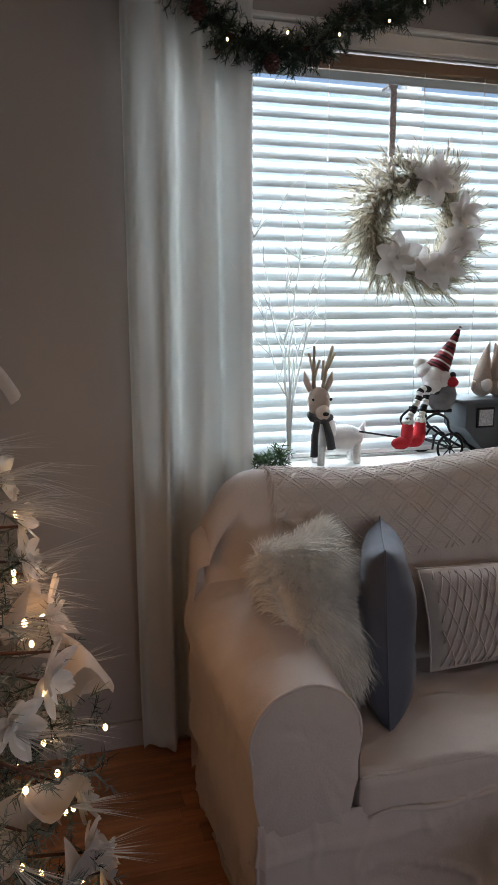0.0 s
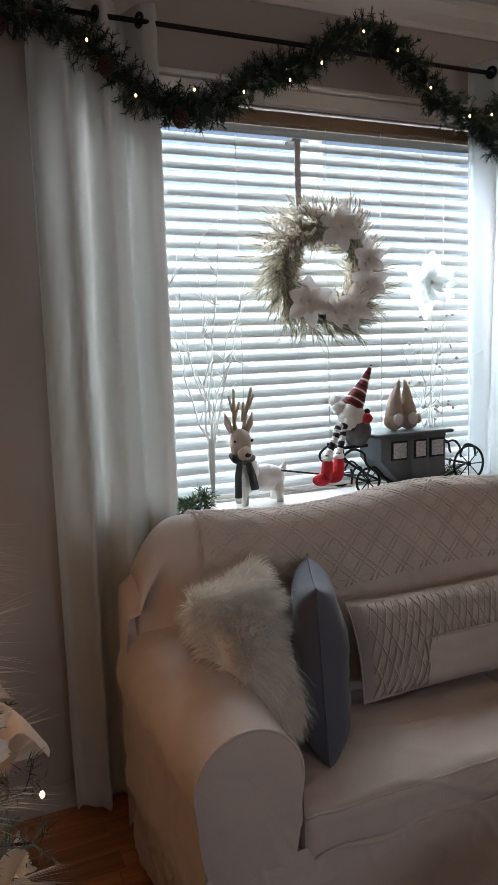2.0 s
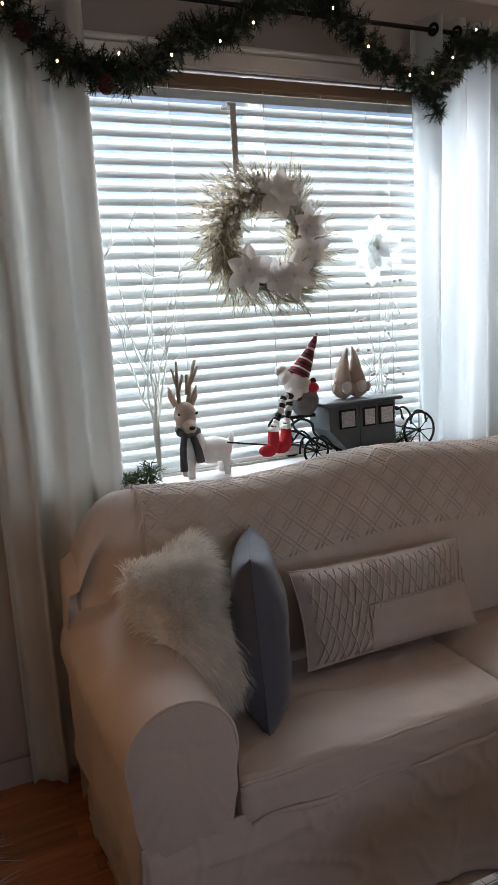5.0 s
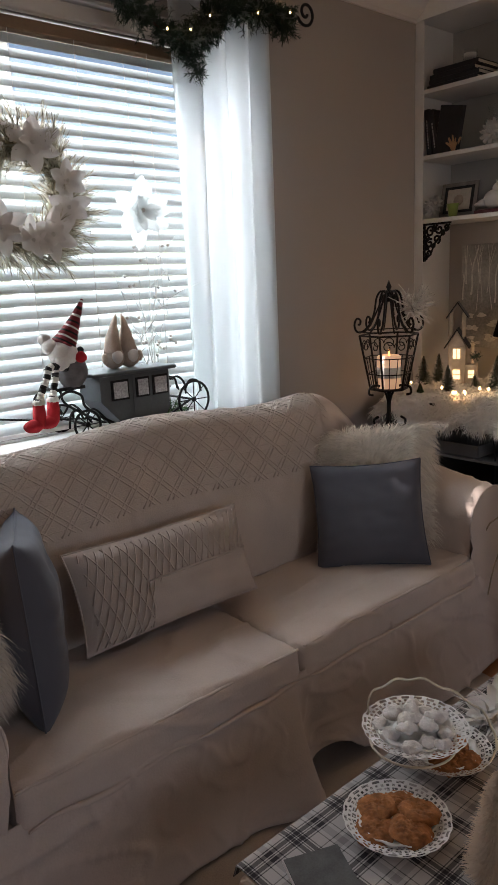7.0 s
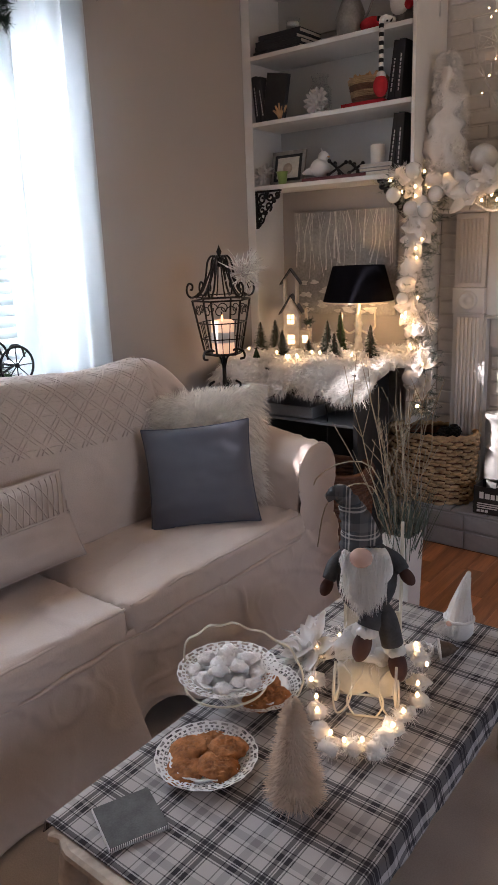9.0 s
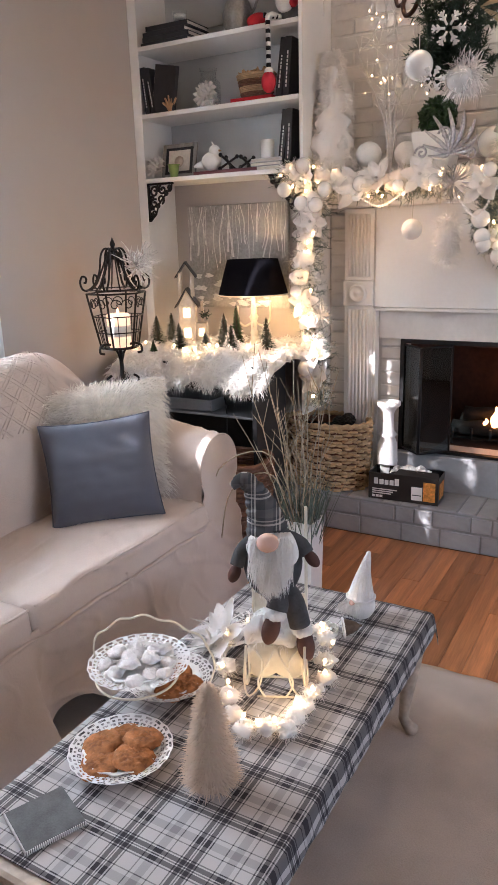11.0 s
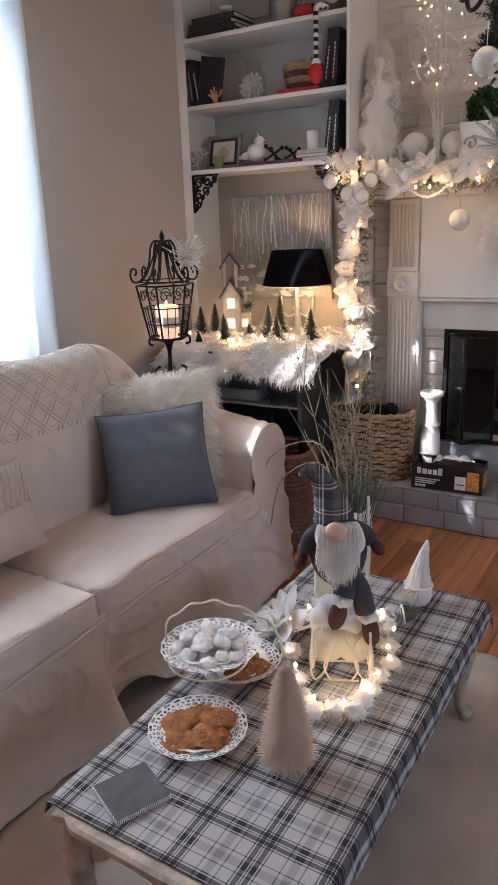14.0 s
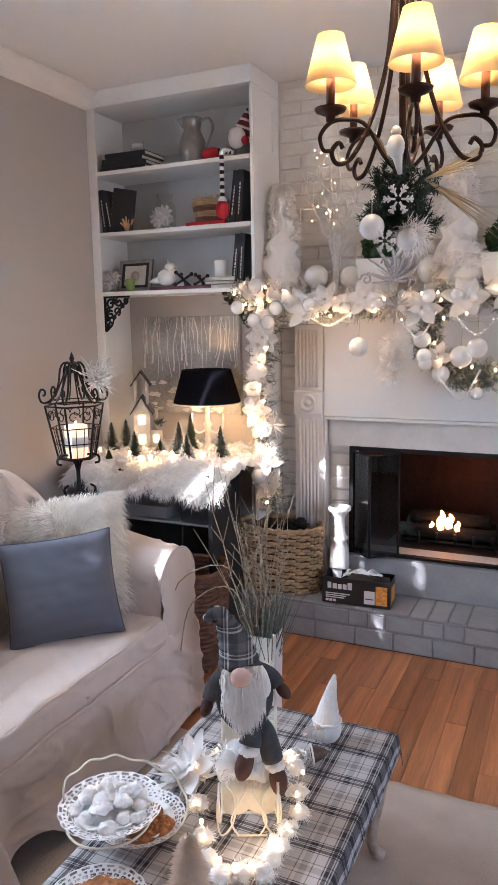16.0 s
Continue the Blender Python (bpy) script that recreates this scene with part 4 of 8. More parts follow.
for i in range(-8, 26):
    for s in (1, -1):
        if s < 0 and i % 2:
            continue
        pts = []
        for k in range(25):
            b = -0.93 + k / 24 * 1.86
            a = -0.95 + (i + s * (b + 1) * 2.4) * 0.078
            if abs(a) < 0.94 and (b > 0.05 or a < -0.38):
                pts.append(on_face(a, b))
        if len(pts) > 2:
            tube(pts, 0.0024, 5, bm=bm)
part("raised_lattice", bm, LUMBAR, t)
part("plain_band", tube([on_face(-0.36, -0.93), on_face(-0.36, -0.5), on_face(-0.36, 0.03), on_face(0, 0.04), on_face(0.5, 0.04), on_face(0.93, 0.03)], 0.004, 6), LUMBAR, t)

# ---- coffee table and cloth ----
TX0, TX1, TY0, TY1, TZ = 1.465, 2.715, 0.93, 1.50, 0.424
table = thing("coffee_table", (0, 0, 0), 0, "worn cream-painted coffee table with cabriole legs on the rug", "coffee table")


def top_outline(k):
    pts = []
    for a in range(96):
        t = a / 96 * math.tau
        c, s = math.cos(t), math.sin(t)
        e = 0.14
        x = math.copysign(abs(c) ** e, c)
        y = math.copysign(abs(s) ** e, s)
        sc = 1 + 0.012 * math.cos(t * 12)
        pts.append(((TX0 + TX1) / 2 + x * ((TX1 - TX0) / 2 + k) * sc, (TY0 + TY1) / 2 + y * ((TY1 - TY0) / 2 + k) * sc))
    return pts


vs, fs = [], []
lay = [(-0.02, TZ - 0.034), (0.0, TZ - 0.028), (0.010, TZ - 0.016), (0.008, TZ - 0.006), (0.0, TZ - 0.001)]
for k, z in lay:
    vs += [(x, y, z) for x, y in top_outline(k)]
for j in range(len(lay) - 1):
    for i in range(96):
        fs.append((j * 96 + i, j * 96 + (i + 1) % 96, (j + 1) * 96 + (i + 1) % 96, (j + 1) * 96 + i))
fs += [tuple(range(96))[::-1], tuple(range(4 * 96, 5 * 96))]
part("tabletop", (vs, fs), TABLEWOOD, table, "scalloped tabletop edge")


def apron(pa, pb):
    pa, pb = Vector(pa), Vector(pb)
    d = pb - pa
    n = Vector((-d.y, d.x)).normalized() * 0.011
    vs, fs = [], []
    N = 40
    for i in range(N + 1):
        u = i / N
        p = pa + d * u
        low = TZ - 0.11 - 0.022 * math.cos(u * math.tau * 2) + 0.02 * math.cos(u * math.tau * 5) * 0.4
        vs += [(p.x - n.x, p.y - n.y, TZ - 0.033), (p.x + n.x, p.y + n.y, TZ - 0.033), (p.x + n.x, p.y + n.y, low), (p.x - n.x, p.y - n.y, low)]
    for i in range(N):
        for a in range(4):
            b = (a + 1) % 4
            fs.append((4 * i + a, 4 * i + b, 4 * i + 4 + b, 4 * i + 4 + a))
    fs += [(3, 2, 1, 0), (4 * N, 4 * N + 1, 4 * N + 2, 4 * N + 3)]
    part("apron", (vs, fs), TABLEWOOD, table)


ax0, ax1, ay0, ay1 = TX0 + 0.05, TX1 - 0.05, TY0 + 0.05, TY1 - 0.05
apron((ax0, ay0), (ax1, ay0))
apron((ax1, ay0), (ax1, ay1))
apron((ax1, ay1), (ax0, ay1))
apron((ax0, ay1), (ax0, ay0))
for x, y in ((ax0, ay0), (ax1, ay0), (ax0, ay1), (ax1, ay1)):
    d = Vector((x - (TX0 + TX1) / 2, 0, 0)).normalized() * 0.7 + Vector((0, y - (TY0 + TY1) / 2, 0)).normalized() * 0.7
    prof = [(0.0, 0.38, 0.034), (0.012, 0.33, 0.038), (0.022, 0.28, 0.034), (0.016, 0.20, 0.025), (0.004, 0.12, 0.019), (0.0, 0.06, 0.016), (0.014, 0.03, 0.018), (0.030, 0.012, 0.022), (0.032, 0.0, 0.016)]
    part("leg", tube([(x + d.x * o, y + d.y * o, 0.016 + z * 1.0) for o, z, r in prof], [r for o, z, r in prof], 10), TABLEWOOD, table, "carved cabriole leg")


def cloth_fn(u, v):
    # u across the table, v along it; the rims hang over
    x = TX0 + 0.012 + v * (TX1 - TX0 + 0.06)
    y = TY1 + 0.045 - u * (TY1 - TY0 + 0.11)
    z = TZ + 0.003
    wave = 0.004 * math.sin(x * 34) + 0.003 * math.sin(x * 71 + 1)
    over = TY0 - 0.005 - y
    if over > 0:
        y, z = TY0 - 0.012 - over * 0.22 - wave * over * 6, z - over * 0.93
    over = y - TY1 - 0.005
    if over > 0:
        y, z = TY1 + 0.012 + over * 0.3, z - over * 0.9
    over = x - TX1
    if over > 0:
        x, z = TX1 + 0.012 + over * 0.3, z - over * 0.9
    z += wob((x, y, 1), 6, 0.002)
    return x, y, z


cloth = part("tablecloth", sheet(cloth_fn, 90, 120), CLOTH, None, smooth=True)
thick(cloth, 0.0015, 0)
tagged(cloth, "grey and white plaid cotton cloth lying on the coffee table", "tablecloth")

# ---- shared makers for the decorations ----


def share(name, proto, places, parent):
    """Alike pieces as objects of their own on one mesh."""
    for p in places:
        o = bpy.data.objects.new(name, proto.data)
        scene.collection.objects.link(o)
        o.parent = parent
        o.matrix_basis = p if isinstance(p, Matrix) else Matrix.Translation(p)


def bulbs(parent, places, r=0.006):
    first = part("bulb", ball((0, 0, 0), r, seg=8, scale=(1, 1, 1.5)), BULB, parent, "warm white string bulb")
    first.location = places[0]
    share("bulb", first, places[1:], parent)


def sprays(line, count, spread, needle, rs, per=16, width=0.0011, forward=0.35):
    """Pine tips: short twigs from the line, each set with needles all round."""
    items, twigs = [], []
    for i in range(count):
        p = line[rs.randrange(len(line) - 1)]
        way = rand_dir(rs)
        n = spread * rs.uniform(0.55, 1.2)
        tip = p + way * n
        twigs.append((p, way, n, 0.0022, 0.05))
        for k in range(per):
            q = p + way * n * (0.25 + 0.75 * k / per)
            d = (rand_dir(rs) + way * forward * 2).normalized()
            items.append((q, d, needle * rs.uniform(0.6, 1.15), width, 0.05))
    return blades(items + twigs, rs)


def fluff(centres, radius, count, length, rs, width=0.0016, flat=1.0):
    items = []
    for i in range(count):
        c = Vector(centres[i % len(centres)])
        d = rand_dir(rs)
        d.z *= flat
        p = c + d * radius * rs.uniform(0.2, 0.9)
        items.append((p, (d + rand_dir(rs) * 0.7), length * rs.uniform(0.5, 1.2), width * rs.uniform(0.6, 1.4), 0.2))
    return blades(items, rs)


def petal_mesh(length, width, cup=0.25):
    return sheet(lambda u, v: ((u - 0.5) * width * math.sin(math.pi * min(1, v * 0.93 + 0.05)) ** 0.8 * 1.0, v * length, length * cup * v * v + 0.012 * math.cos(u * math.tau) * v + 0.06 * abs(u - 0.5) * width * 4), 5, 7)


PETALS = {}


def poinsettia(parent, m, r, rs, material=PETAL, name="poinsettia"):
    heart = bmesh.new()
    ball((0, 0, 0.012), r * 0.10, heart, seg=8, scale=(1, 1, 0.6))
    bloom = part(name, heart, WHITETWIG, parent, "white fabric poinsettia", smooth=True)
    bloom.matrix_basis = m
    if material.name not in PETALS:
        v, f = petal_mesh(1.0, 0.58, 0.2)
        me = bpy.data.meshes.new("petal")
        me.from_pydata(v, [], f)
        me.materials.append(material)
        me.polygons.foreach_set("use_smooth", [True] * len(f))
        PETALS[material.name] = me
    for ring, n, k in ((0, 6, 1.0), (1, 5, 0.62)):
        for i in range(n):
            o = new("petal", PETALS[material.name])
            o.parent = bloom
            o.matrix_basis = pose(0, 0, 0.01 * ring, rs.uniform(-12, 14) + 14 * ring, 0, 360 * i / n + 25 * ring + rs.uniform(-10, 10)) @ Matrix.Diagonal((r * k, r * k * rs.uniform(0.85, 1.1), r * k, 1))
    return bloom


def bottlebrush(name, at, h, r, material, label, group, rs, count=1400, tips=None, rings=26, full=0.85):
    t = thing(name, at, rs.uniform(0, 90), label, "bottle brush tree", group)
    part("stand", lathe([(0, 0), (r * 0.42, 0), (r * 0.42, h * 0.05), (r * 0.12, h * 0.06), (0.002, h * 0.95), (0, h)], 10), BROWNSUEDE, t)
    if full < 0.8:
        part("core", lathe([(0, h * 0.06)] + [(r * 0.78 * (1 - k / 10) ** full, h * (0.07 + 0.88 * k / 10)) for k in range(11)], 20), material, t, smooth=True)
    items = []
    for i in range(count):
        z = rs.random() ** 1.25
        a = rs.uniform(0, math.tau)
        k = r * (1 - z) ** full * (0.86 + 0.14 * math.sin(z * rings * 3)) + 0.004
        items.append(((0, 0, h * (0.07 + 0.9 * z)), (math.cos(a), math.sin(a), rs.uniform(-0.1, 0.25)), k * rs.uniform(0.8, 1.1), max(0.0008, r * 0.012), 0.1))
    tagged(part("bristles", blades(items, rs), material, t), kind="stuff")
    if tips:
        items = [(Vector(p) + Vector(d).normalized() * n * 0.72, d, n * 0.36, w * 1.5, dr) for p, d, n, w, dr in items[::3]]
        tagged(part("snow_frosting", blades(items, rs), tips, t), kind="stuff")
    return t


def basket_weave(rings, spokes, rfun, h, bm=None, w=0.012):
    """Strands woven over and under upright spokes."""
    bm = bm or bmesh.new()
    for j in range(rings):
        z = h * (j + 0.5) / rings
        pts = []
        for i in range(spokes * 2 + 1):
            a = i / (spokes * 2) * math.tau
            x, y = rfun(a, z / h)
            o = 1 + (0.035 if (i // 1 + j) % 2 else -0.02)
            pts.append((x * o, y * o, z))
        tube(pts, h / rings * 0.56, 5, bm=bm, caps=False)
    return bm


# ---- garland over the window ----
rs = random.Random(21)
wg = thing("window_garland", (0, 0, 0), 0, "green pine garland with warm lights draped on the curtain rod", "garland")
WLINE = along([(0.60, 2.83, 2.62), (0.70, 2.83, 2.60), (0.84, 2.83, 2.61), (0.995, 2.82, 2.53), (1.13, 2.81, 2.41), (1.265, 2.80, 2.385), (1.38, 2.80, 2.41), (1.535, 2.81, 2.51), (1.67, 2.82, 2.545), (1.80, 2.83, 2.64), (1.96, 2.83, 2.70), (2.07, 2.83, 2.67), (2.18, 2.82, 2.58), (2.27, 2.81, 2.50), (2.41, 2.80, 2.44), (2.50, 2.80, 2.43), (2.59, 2.81, 2.52), (2.68, 2.82, 2.58), (2.80, 2.82, 2.59), (2.92, 2.82, 2.60), (3.0, 2.82, 2.58)], 220)
part("stem", tube(WLINE[::3], 0.008, 6), BROWNSUEDE, wg)
tagged(part("needles", sprays(WLINE, 1500, 0.070, 0.026, rs, 26, 0.0015), PINE, wg, "dark green needles"), kind="stuff")
tagged(part("frosted_needles", sprays(WLINE, 420, 0.074, 0.024, rs, 24, 0.0013), PINEFROST, wg, "frosted grey-green needles"), kind="stuff")
tail = along([(2.49, 2.80, 2.42), (2.50, 2.79, 2.36), (2.50, 2.79, 2.32)], 12)
tagged(part("hanging_sprig", sprays(tail, 34, 0.04, 0.03, rs, 20), PINE, wg), kind="stuff")
tail = along([(1.29, 2.79, 2.38), (1.30, 2.79, 2.34)], 8)
tagged(part("hanging_sprig", sprays(tail, 26, 0.04, 0.03, rs, 20), PINE, wg), kind="stuff")
bulbs(wg, [p + Vector((rs.uniform(-0.03, 0.03), -0.055, rs.uniform(-0.05, 0.05))) for p in WLINE[4::13]], 0.0034)
for k in (12, 34, 52):
    c = WLINE[k] + Vector((0.0, -0.05, -0.05))
    bm = bmesh.new()
    for j in range(7):
        for i in range(7):
            a = i / 7 * math.tau + j * 0.4
            rr = 0.020 * math.sin((j + 0.8) / 7.6 * math.pi)
            ball(c + Vector((rr * math.cos(a), rr * math.sin(a), -0.028 + j * 0.008)), 0.008, bm=bm, seg=6, scale=(1, 1, 0.5))
    part("pine_cone", bm, BROWNSUEDE, wg, "small brown pine cone")

# ---- wreath in the window ----
wr = thing("wreath", (1.792, 2.885, 1.885), 0, "champagne pine wreath with white poinsettias hanging in the window", "wreath")
RING = [Vector((0.160 * math.cos(a / 90 * math.tau), 0, 0.160 * math.sin(a / 90 * math.tau))) for a in range(91)]
part("ring", tube(RING, 0.020, 8, caps=False), REED, wr)
items, dark_items = [], []
for i in range(620):
    p = RING[rs.randrange(90)]
    out = p.normalized()
    tang = Vector((-out.z, 0, out.x))
    d = (out * rs.uniform(-0.75, 1.0) + tang * rs.uniform(0.1, 1.0) + Vector((0, rs.uniform(-0.7, 0.3), 0))).normalized()
    inward = d.dot(out) < 0
    p, n = p + rand_dir(rs) * 0.025, rs.uniform(0.07, 0.155) * (0.7 if inward else 1.0)
    (dark_items if i % 3 == 0 else items).append((p, d, n, 0.0028, 0))
    for k in range(24):
        (dark_items if (i + k) % 4 == 0 else items).append((p + d * n * (0.2 + 0.8 * k / 24), rand_dir(rs) * 0.5 + d, rs.uniform(0.025, 0.052), 0.0013, 0))
tagged(part("needles", blades(items, rs), PALEPINE, wr, "pale champagne needles"), kind="stuff")
tagged(part("olive_needles", blades(dark_items, rs), mat("dull_olive_needles", (0.16, 0.14, 0.085), 0.8, var=0.4, vs=30, bump=0), wr, "dull olive needles"), kind="stuff")
bd0 = part("bead", ball((0, 0, 0), 0.0065, seg=8), BALL, wr, "glittering clear bead")
bd0.location = (-0.20, -0.03, 0.16)
share("bead", bd0, [Vector((-(0.13 + 0.14 * rs.random()) * math.cos(a), rs.uniform(-0.07, 0.0), (0.13 + 0.14 * rs.random()) * math.sin(a))) for a in [rs.uniform(0.25, 1.5) for _ in range(70)]], wr)
for a, k in ((76, 0.095), (16, 0.075), (-16, 0.080), (-60, 0.085), (-90, 0.080), (-132, 0.095)):
    t = radians(a)
    poinsettia(wr, pose(0.150 * math.cos(t), -0.085, 0.150 * math.sin(t), 90 + rs.uniform(-15, 15), 0, rs.uniform(-18, 18)), k, rs)
part("ribbon", box(-0.098, -0.076, -0.002, 0.002, 0.16, 0.455), SILVER, wr, "grey satin hanging ribbon")
part("hook", box(-0.108, -0.074, -0.004, 0.05, 0.448, 0.458), SILVER, wr)

# ---- things on the window sill ----
SILL = WZ0 - 0.002
deer = bmesh.new()
ball((0, 0, 0.225), 0.046, deer, 0, seg=20, scale=(0.88, 0.95, 1.12))
ball((0, -0.040, 0.192), 0.027, deer, 0, seg=16, scale=(0.95, 1.05, 0.95))
ball((0, -0.068, 0.190), 0.009, deer, 1, scale=(1.2, 0.8, 0.8))
for s in (-1, 1):
    ball((s * 0.033, -0.030, 0.236), 0.0055, deer, 1, seg=8)
    tube([(s * 0.028, 0.008, 0.262), (s * 0.044, 0.010, 0.295), (s * 0.052, 0.010, 0.335)], [0.009, 0.012, 0.002], 8, deer, 0)
    lean = 0.030 if s > 0 else 0.008
    tube([(s * 0.016, 0.01, 0.265), (s * 0.020 + lean * 0.3, 0.012, 0.335), (s * 0.022 + lean, 0.012, 0.420)], [0.0075, 0.0068, 0.005], 7, deer, 2)
    tube([(s * 0.018, 0.012, 0.300), (s * 0.002 + lean * 0.5, 0.006, 0.372)], [0.0065, 0.0045], 7, deer, 2)
    tube([(s * 0.021 + lean * 0.3, 0.012, 0.330), (s * 0.040 + lean * 0.8, 0.016, 0.395)], [0.006, 0.0042], 7, deer, 2)
ball((0.025, 0.0, 0.11), 0.055, deer, 3, seg=18, scale=(0.8, 0.75, 1.3))
ball((0.095, 0.005, 0.090), 0.060, deer, 3, seg=18, scale=(1.35, 0.8, 0.82))
tube([(0.168, 0.005, 0.105), (0.182, 0.005, 0.145)], [0.016, 0.004], 8, deer, 3)
for x in (0.0, 0.14):
    for y in (-0.025, 0.03):
        tube([(x, y, 0.07), (x, y, 0.0)], [0.018, 0.013], 8, deer, 3)
for v in deer.verts:
    v.co += Vector((wob(v.co, 60, 0.003), wob(v.co + Vector((4, 0, 0)), 60, 0.003), wob(v.co + Vector((8, 0, 0)), 60, 0.003)))
tube([(-0.03, -0.02, 0.170), (0.0, -0.045, 0.164), (0.034, -0.02, 0.170), (0.03, 0.03, 0.174), (-0.02, 0.035, 0.174), (-0.03, -0.02, 0.170)], 0.014, 10, deer, 4)
tube([(-0.022, -0.045, 0.165), (-0.036, -0.058, 0.12), (-0.038, -0.058, 0.04)], [0.012, 0.013, 0.014], 8, deer, 4)
tube([(0.006, -0.050, 0.160), (0.018, -0.060, 0.11), (0.026, -0.060, 0.065)], [0.012, 0.015, 0.016], 8, deer, 4)
d = tagged(part("toy_deer", deer, [FAWN, IRON, REED, WHITEWOOL, DARKFELT], None, smooth=True), "white plush deer with twig antlers and grey scarf", "deer figure")
d.location = (1.45, 2.88, SILL)

tr = thing("toy_carriage", (2.145, 2.88, SILL), 0, "slate-grey tin carriage with black scrolled wheels", "toy carriage")
bm = bmesh.new()
vs = [(-0.150, 0.205), (0.150, 0.205), (0.146, 0.06), (0.115, 0.012), (-0.055, 0.012), (-0.150, 0.115)]
for s in (-0.075, 0.075):
    bm.faces.new([bm.verts.new((x, s, z)) for x, z in vs])
bm.verts.ensure_lookup_table()
for i in range(6):
    bm.faces.new((bm.verts[i], bm.verts[(i + 1) % 6], bm.verts[6 + (i + 1) % 6], bm.verts[6 + i]))
part("carriage_body", bm, COACH, tr)
part("roof", box(-0.185, 0.178, -0.095, 0.095, 0.206, 0.222, 0.008), COACH, tr, "overhanging roof")
for x0, x1, z0 in ((-0.108, -0.034, 0.115), (-0.004, 0.056, 0.115), (0.070, 0.140, 0.115)):
    w = part("carriage_window", box(x0, x1, -0.082, -0.076, z0, 0.190, 0.002), IRON, tr)
    part("window_pane", box(x0 + 0.008, x1 - 0.008, -0.0855, -0.0825, z0 + 0.008, 0.182), SILVER, w)
part("carriage_door", box(-0.016, 0.062, -0.0785, -0.0755, 0.03, 0.20, 0.001), COACH, tr)


def wheel(x, z, r, y):
    bm = tube([(x + r * math.cos(a / 28 * math.tau), y, z + r * math.sin(a / 28 * math.tau)) for a in range(29)], 0.005, 6, caps=False)
    for k in range(8):
        tube([(x, y, z), (x + r * math.cos(k / 8 * math.tau), y, z + r * math.sin(k / 8 * math.tau))], 0.0022, 5, bm=bm)
    ball((x, y, z), 0.010, bm)
    part("wheel", bm, IRON, tr)


for y in (-0.10, 0.10):
    wheel(-0.225, 0.052, 0.050, y)
    wheel(0.245, 0.075, 0.072, y)
bm = bmesh.new()
for y in (-0.08, 0.08):
    tube([(-0.06, y, 0.012), (0.10, y, 0.014), (0.245, y, 0.075)], 0.005, 6, bm=bm)
    # looped springs before and behind the body
    tube(along([(-0.31, y, 0.10), (-0.33, y, 0.14), (-0.28, y, 0.175), (-0.23, y, 0.155), (-0.215, y, 0.11), (-0.13, y, 0.05), (-0.06, y, 0.012)], 30), 0.005, 6, bm=bm)
    tube(along([(-0.285, y, 0.045), (-0.275, y, 0.095), (-0.245, y, 0.105), (-0.225, y, 0.07), (-0.195, y, 0.10), (-0.165, y, 0.085), (-0.11, y, 0.02)], 28), 0.0042, 6, bm=bm)
    tube(along([(0.150, y, 0.165), (0.185, y, 0.172), (0.215, y, 0.145), (0.222, y, 0.10)], 16), 0.0045, 6, bm=bm)
    tube(along([(0.222, y, 0.12), (0.245, y, 0.150), (0.285, y, 0.140), (0.295, y, 0.10)], 16), 0.0045, 6, bm=bm)
tube([(-0.225, -0.10, 0.052), (-0.225, 0.10, 0.052)], 0.005, 6, bm=bm)
tube([(0.245, -0.10, 0.075), (0.245, 0.10, 0.075)], 0.005, 6, bm=bm)
box(-0.31, -0.20, -0.06, 0.06, 0.175, 0.187, bm=bm)
tube([(-0.56, -0.05, 0.12), (-0.40, -0.05, 0.09), (-0.20, -0.05, 0.065)], 0.0035, 6, bm=bm)
part("iron_frame", bm, IRON, tr)
tagged(part("greenery", sprays([Vector((0.17, -0.05, 0.035)), Vector((0.22, -0.03, 0.04)), Vector((0.26, 0, 0.035))], 30, 0.035, 0.03, rs, 14), OLIVE, tr), kind="stuff")


# long-legged red gnome doll sitting on the carriage
g = bmesh.new()
ball((0.055, 0, 0.235), 0.056, g, 0, seg=18, scale=(1, 0.85, 1.15))
for c, r in (((0.005, -0.02, 0.300), 0.040), ((-0.025, -0.01, 0.325), 0.028), ((0.035, -0.035, 0.295), 0.032), ((0.0, -0.035, 0.275), 0.030), ((-0.035, 0.005, 0.350), 0.023)):
    ball(c, r, g, 1, seg=14)
ball((0.062, -0.062, 0.285), 0.022, g, 2, seg=12, scale=(1, 0.6, 0.9))
ball((0.066, -0.052, 0.308), 0.013, g, 3, seg=12, scale=(1, 0.6, 1))
HR = along([(0.030, -0.005, 0.325), (0.055, -0.005, 0.365), (0.085, -0.005, 0.415), (0.118, -0.005, 0.478)], 26)
for k in range(25):
    r0, r1 = 0.046 - 0.0017 * k, 0.046 - 0.0017 * (k + 1)
    tube([HR[k], HR[k + 1]], [r0 + 0.0008, r1 + 0.0008], 14, g, 1 if k % 6 == 5 else (3 if k % 6 == 2 else 4), caps=k in (0, 24))
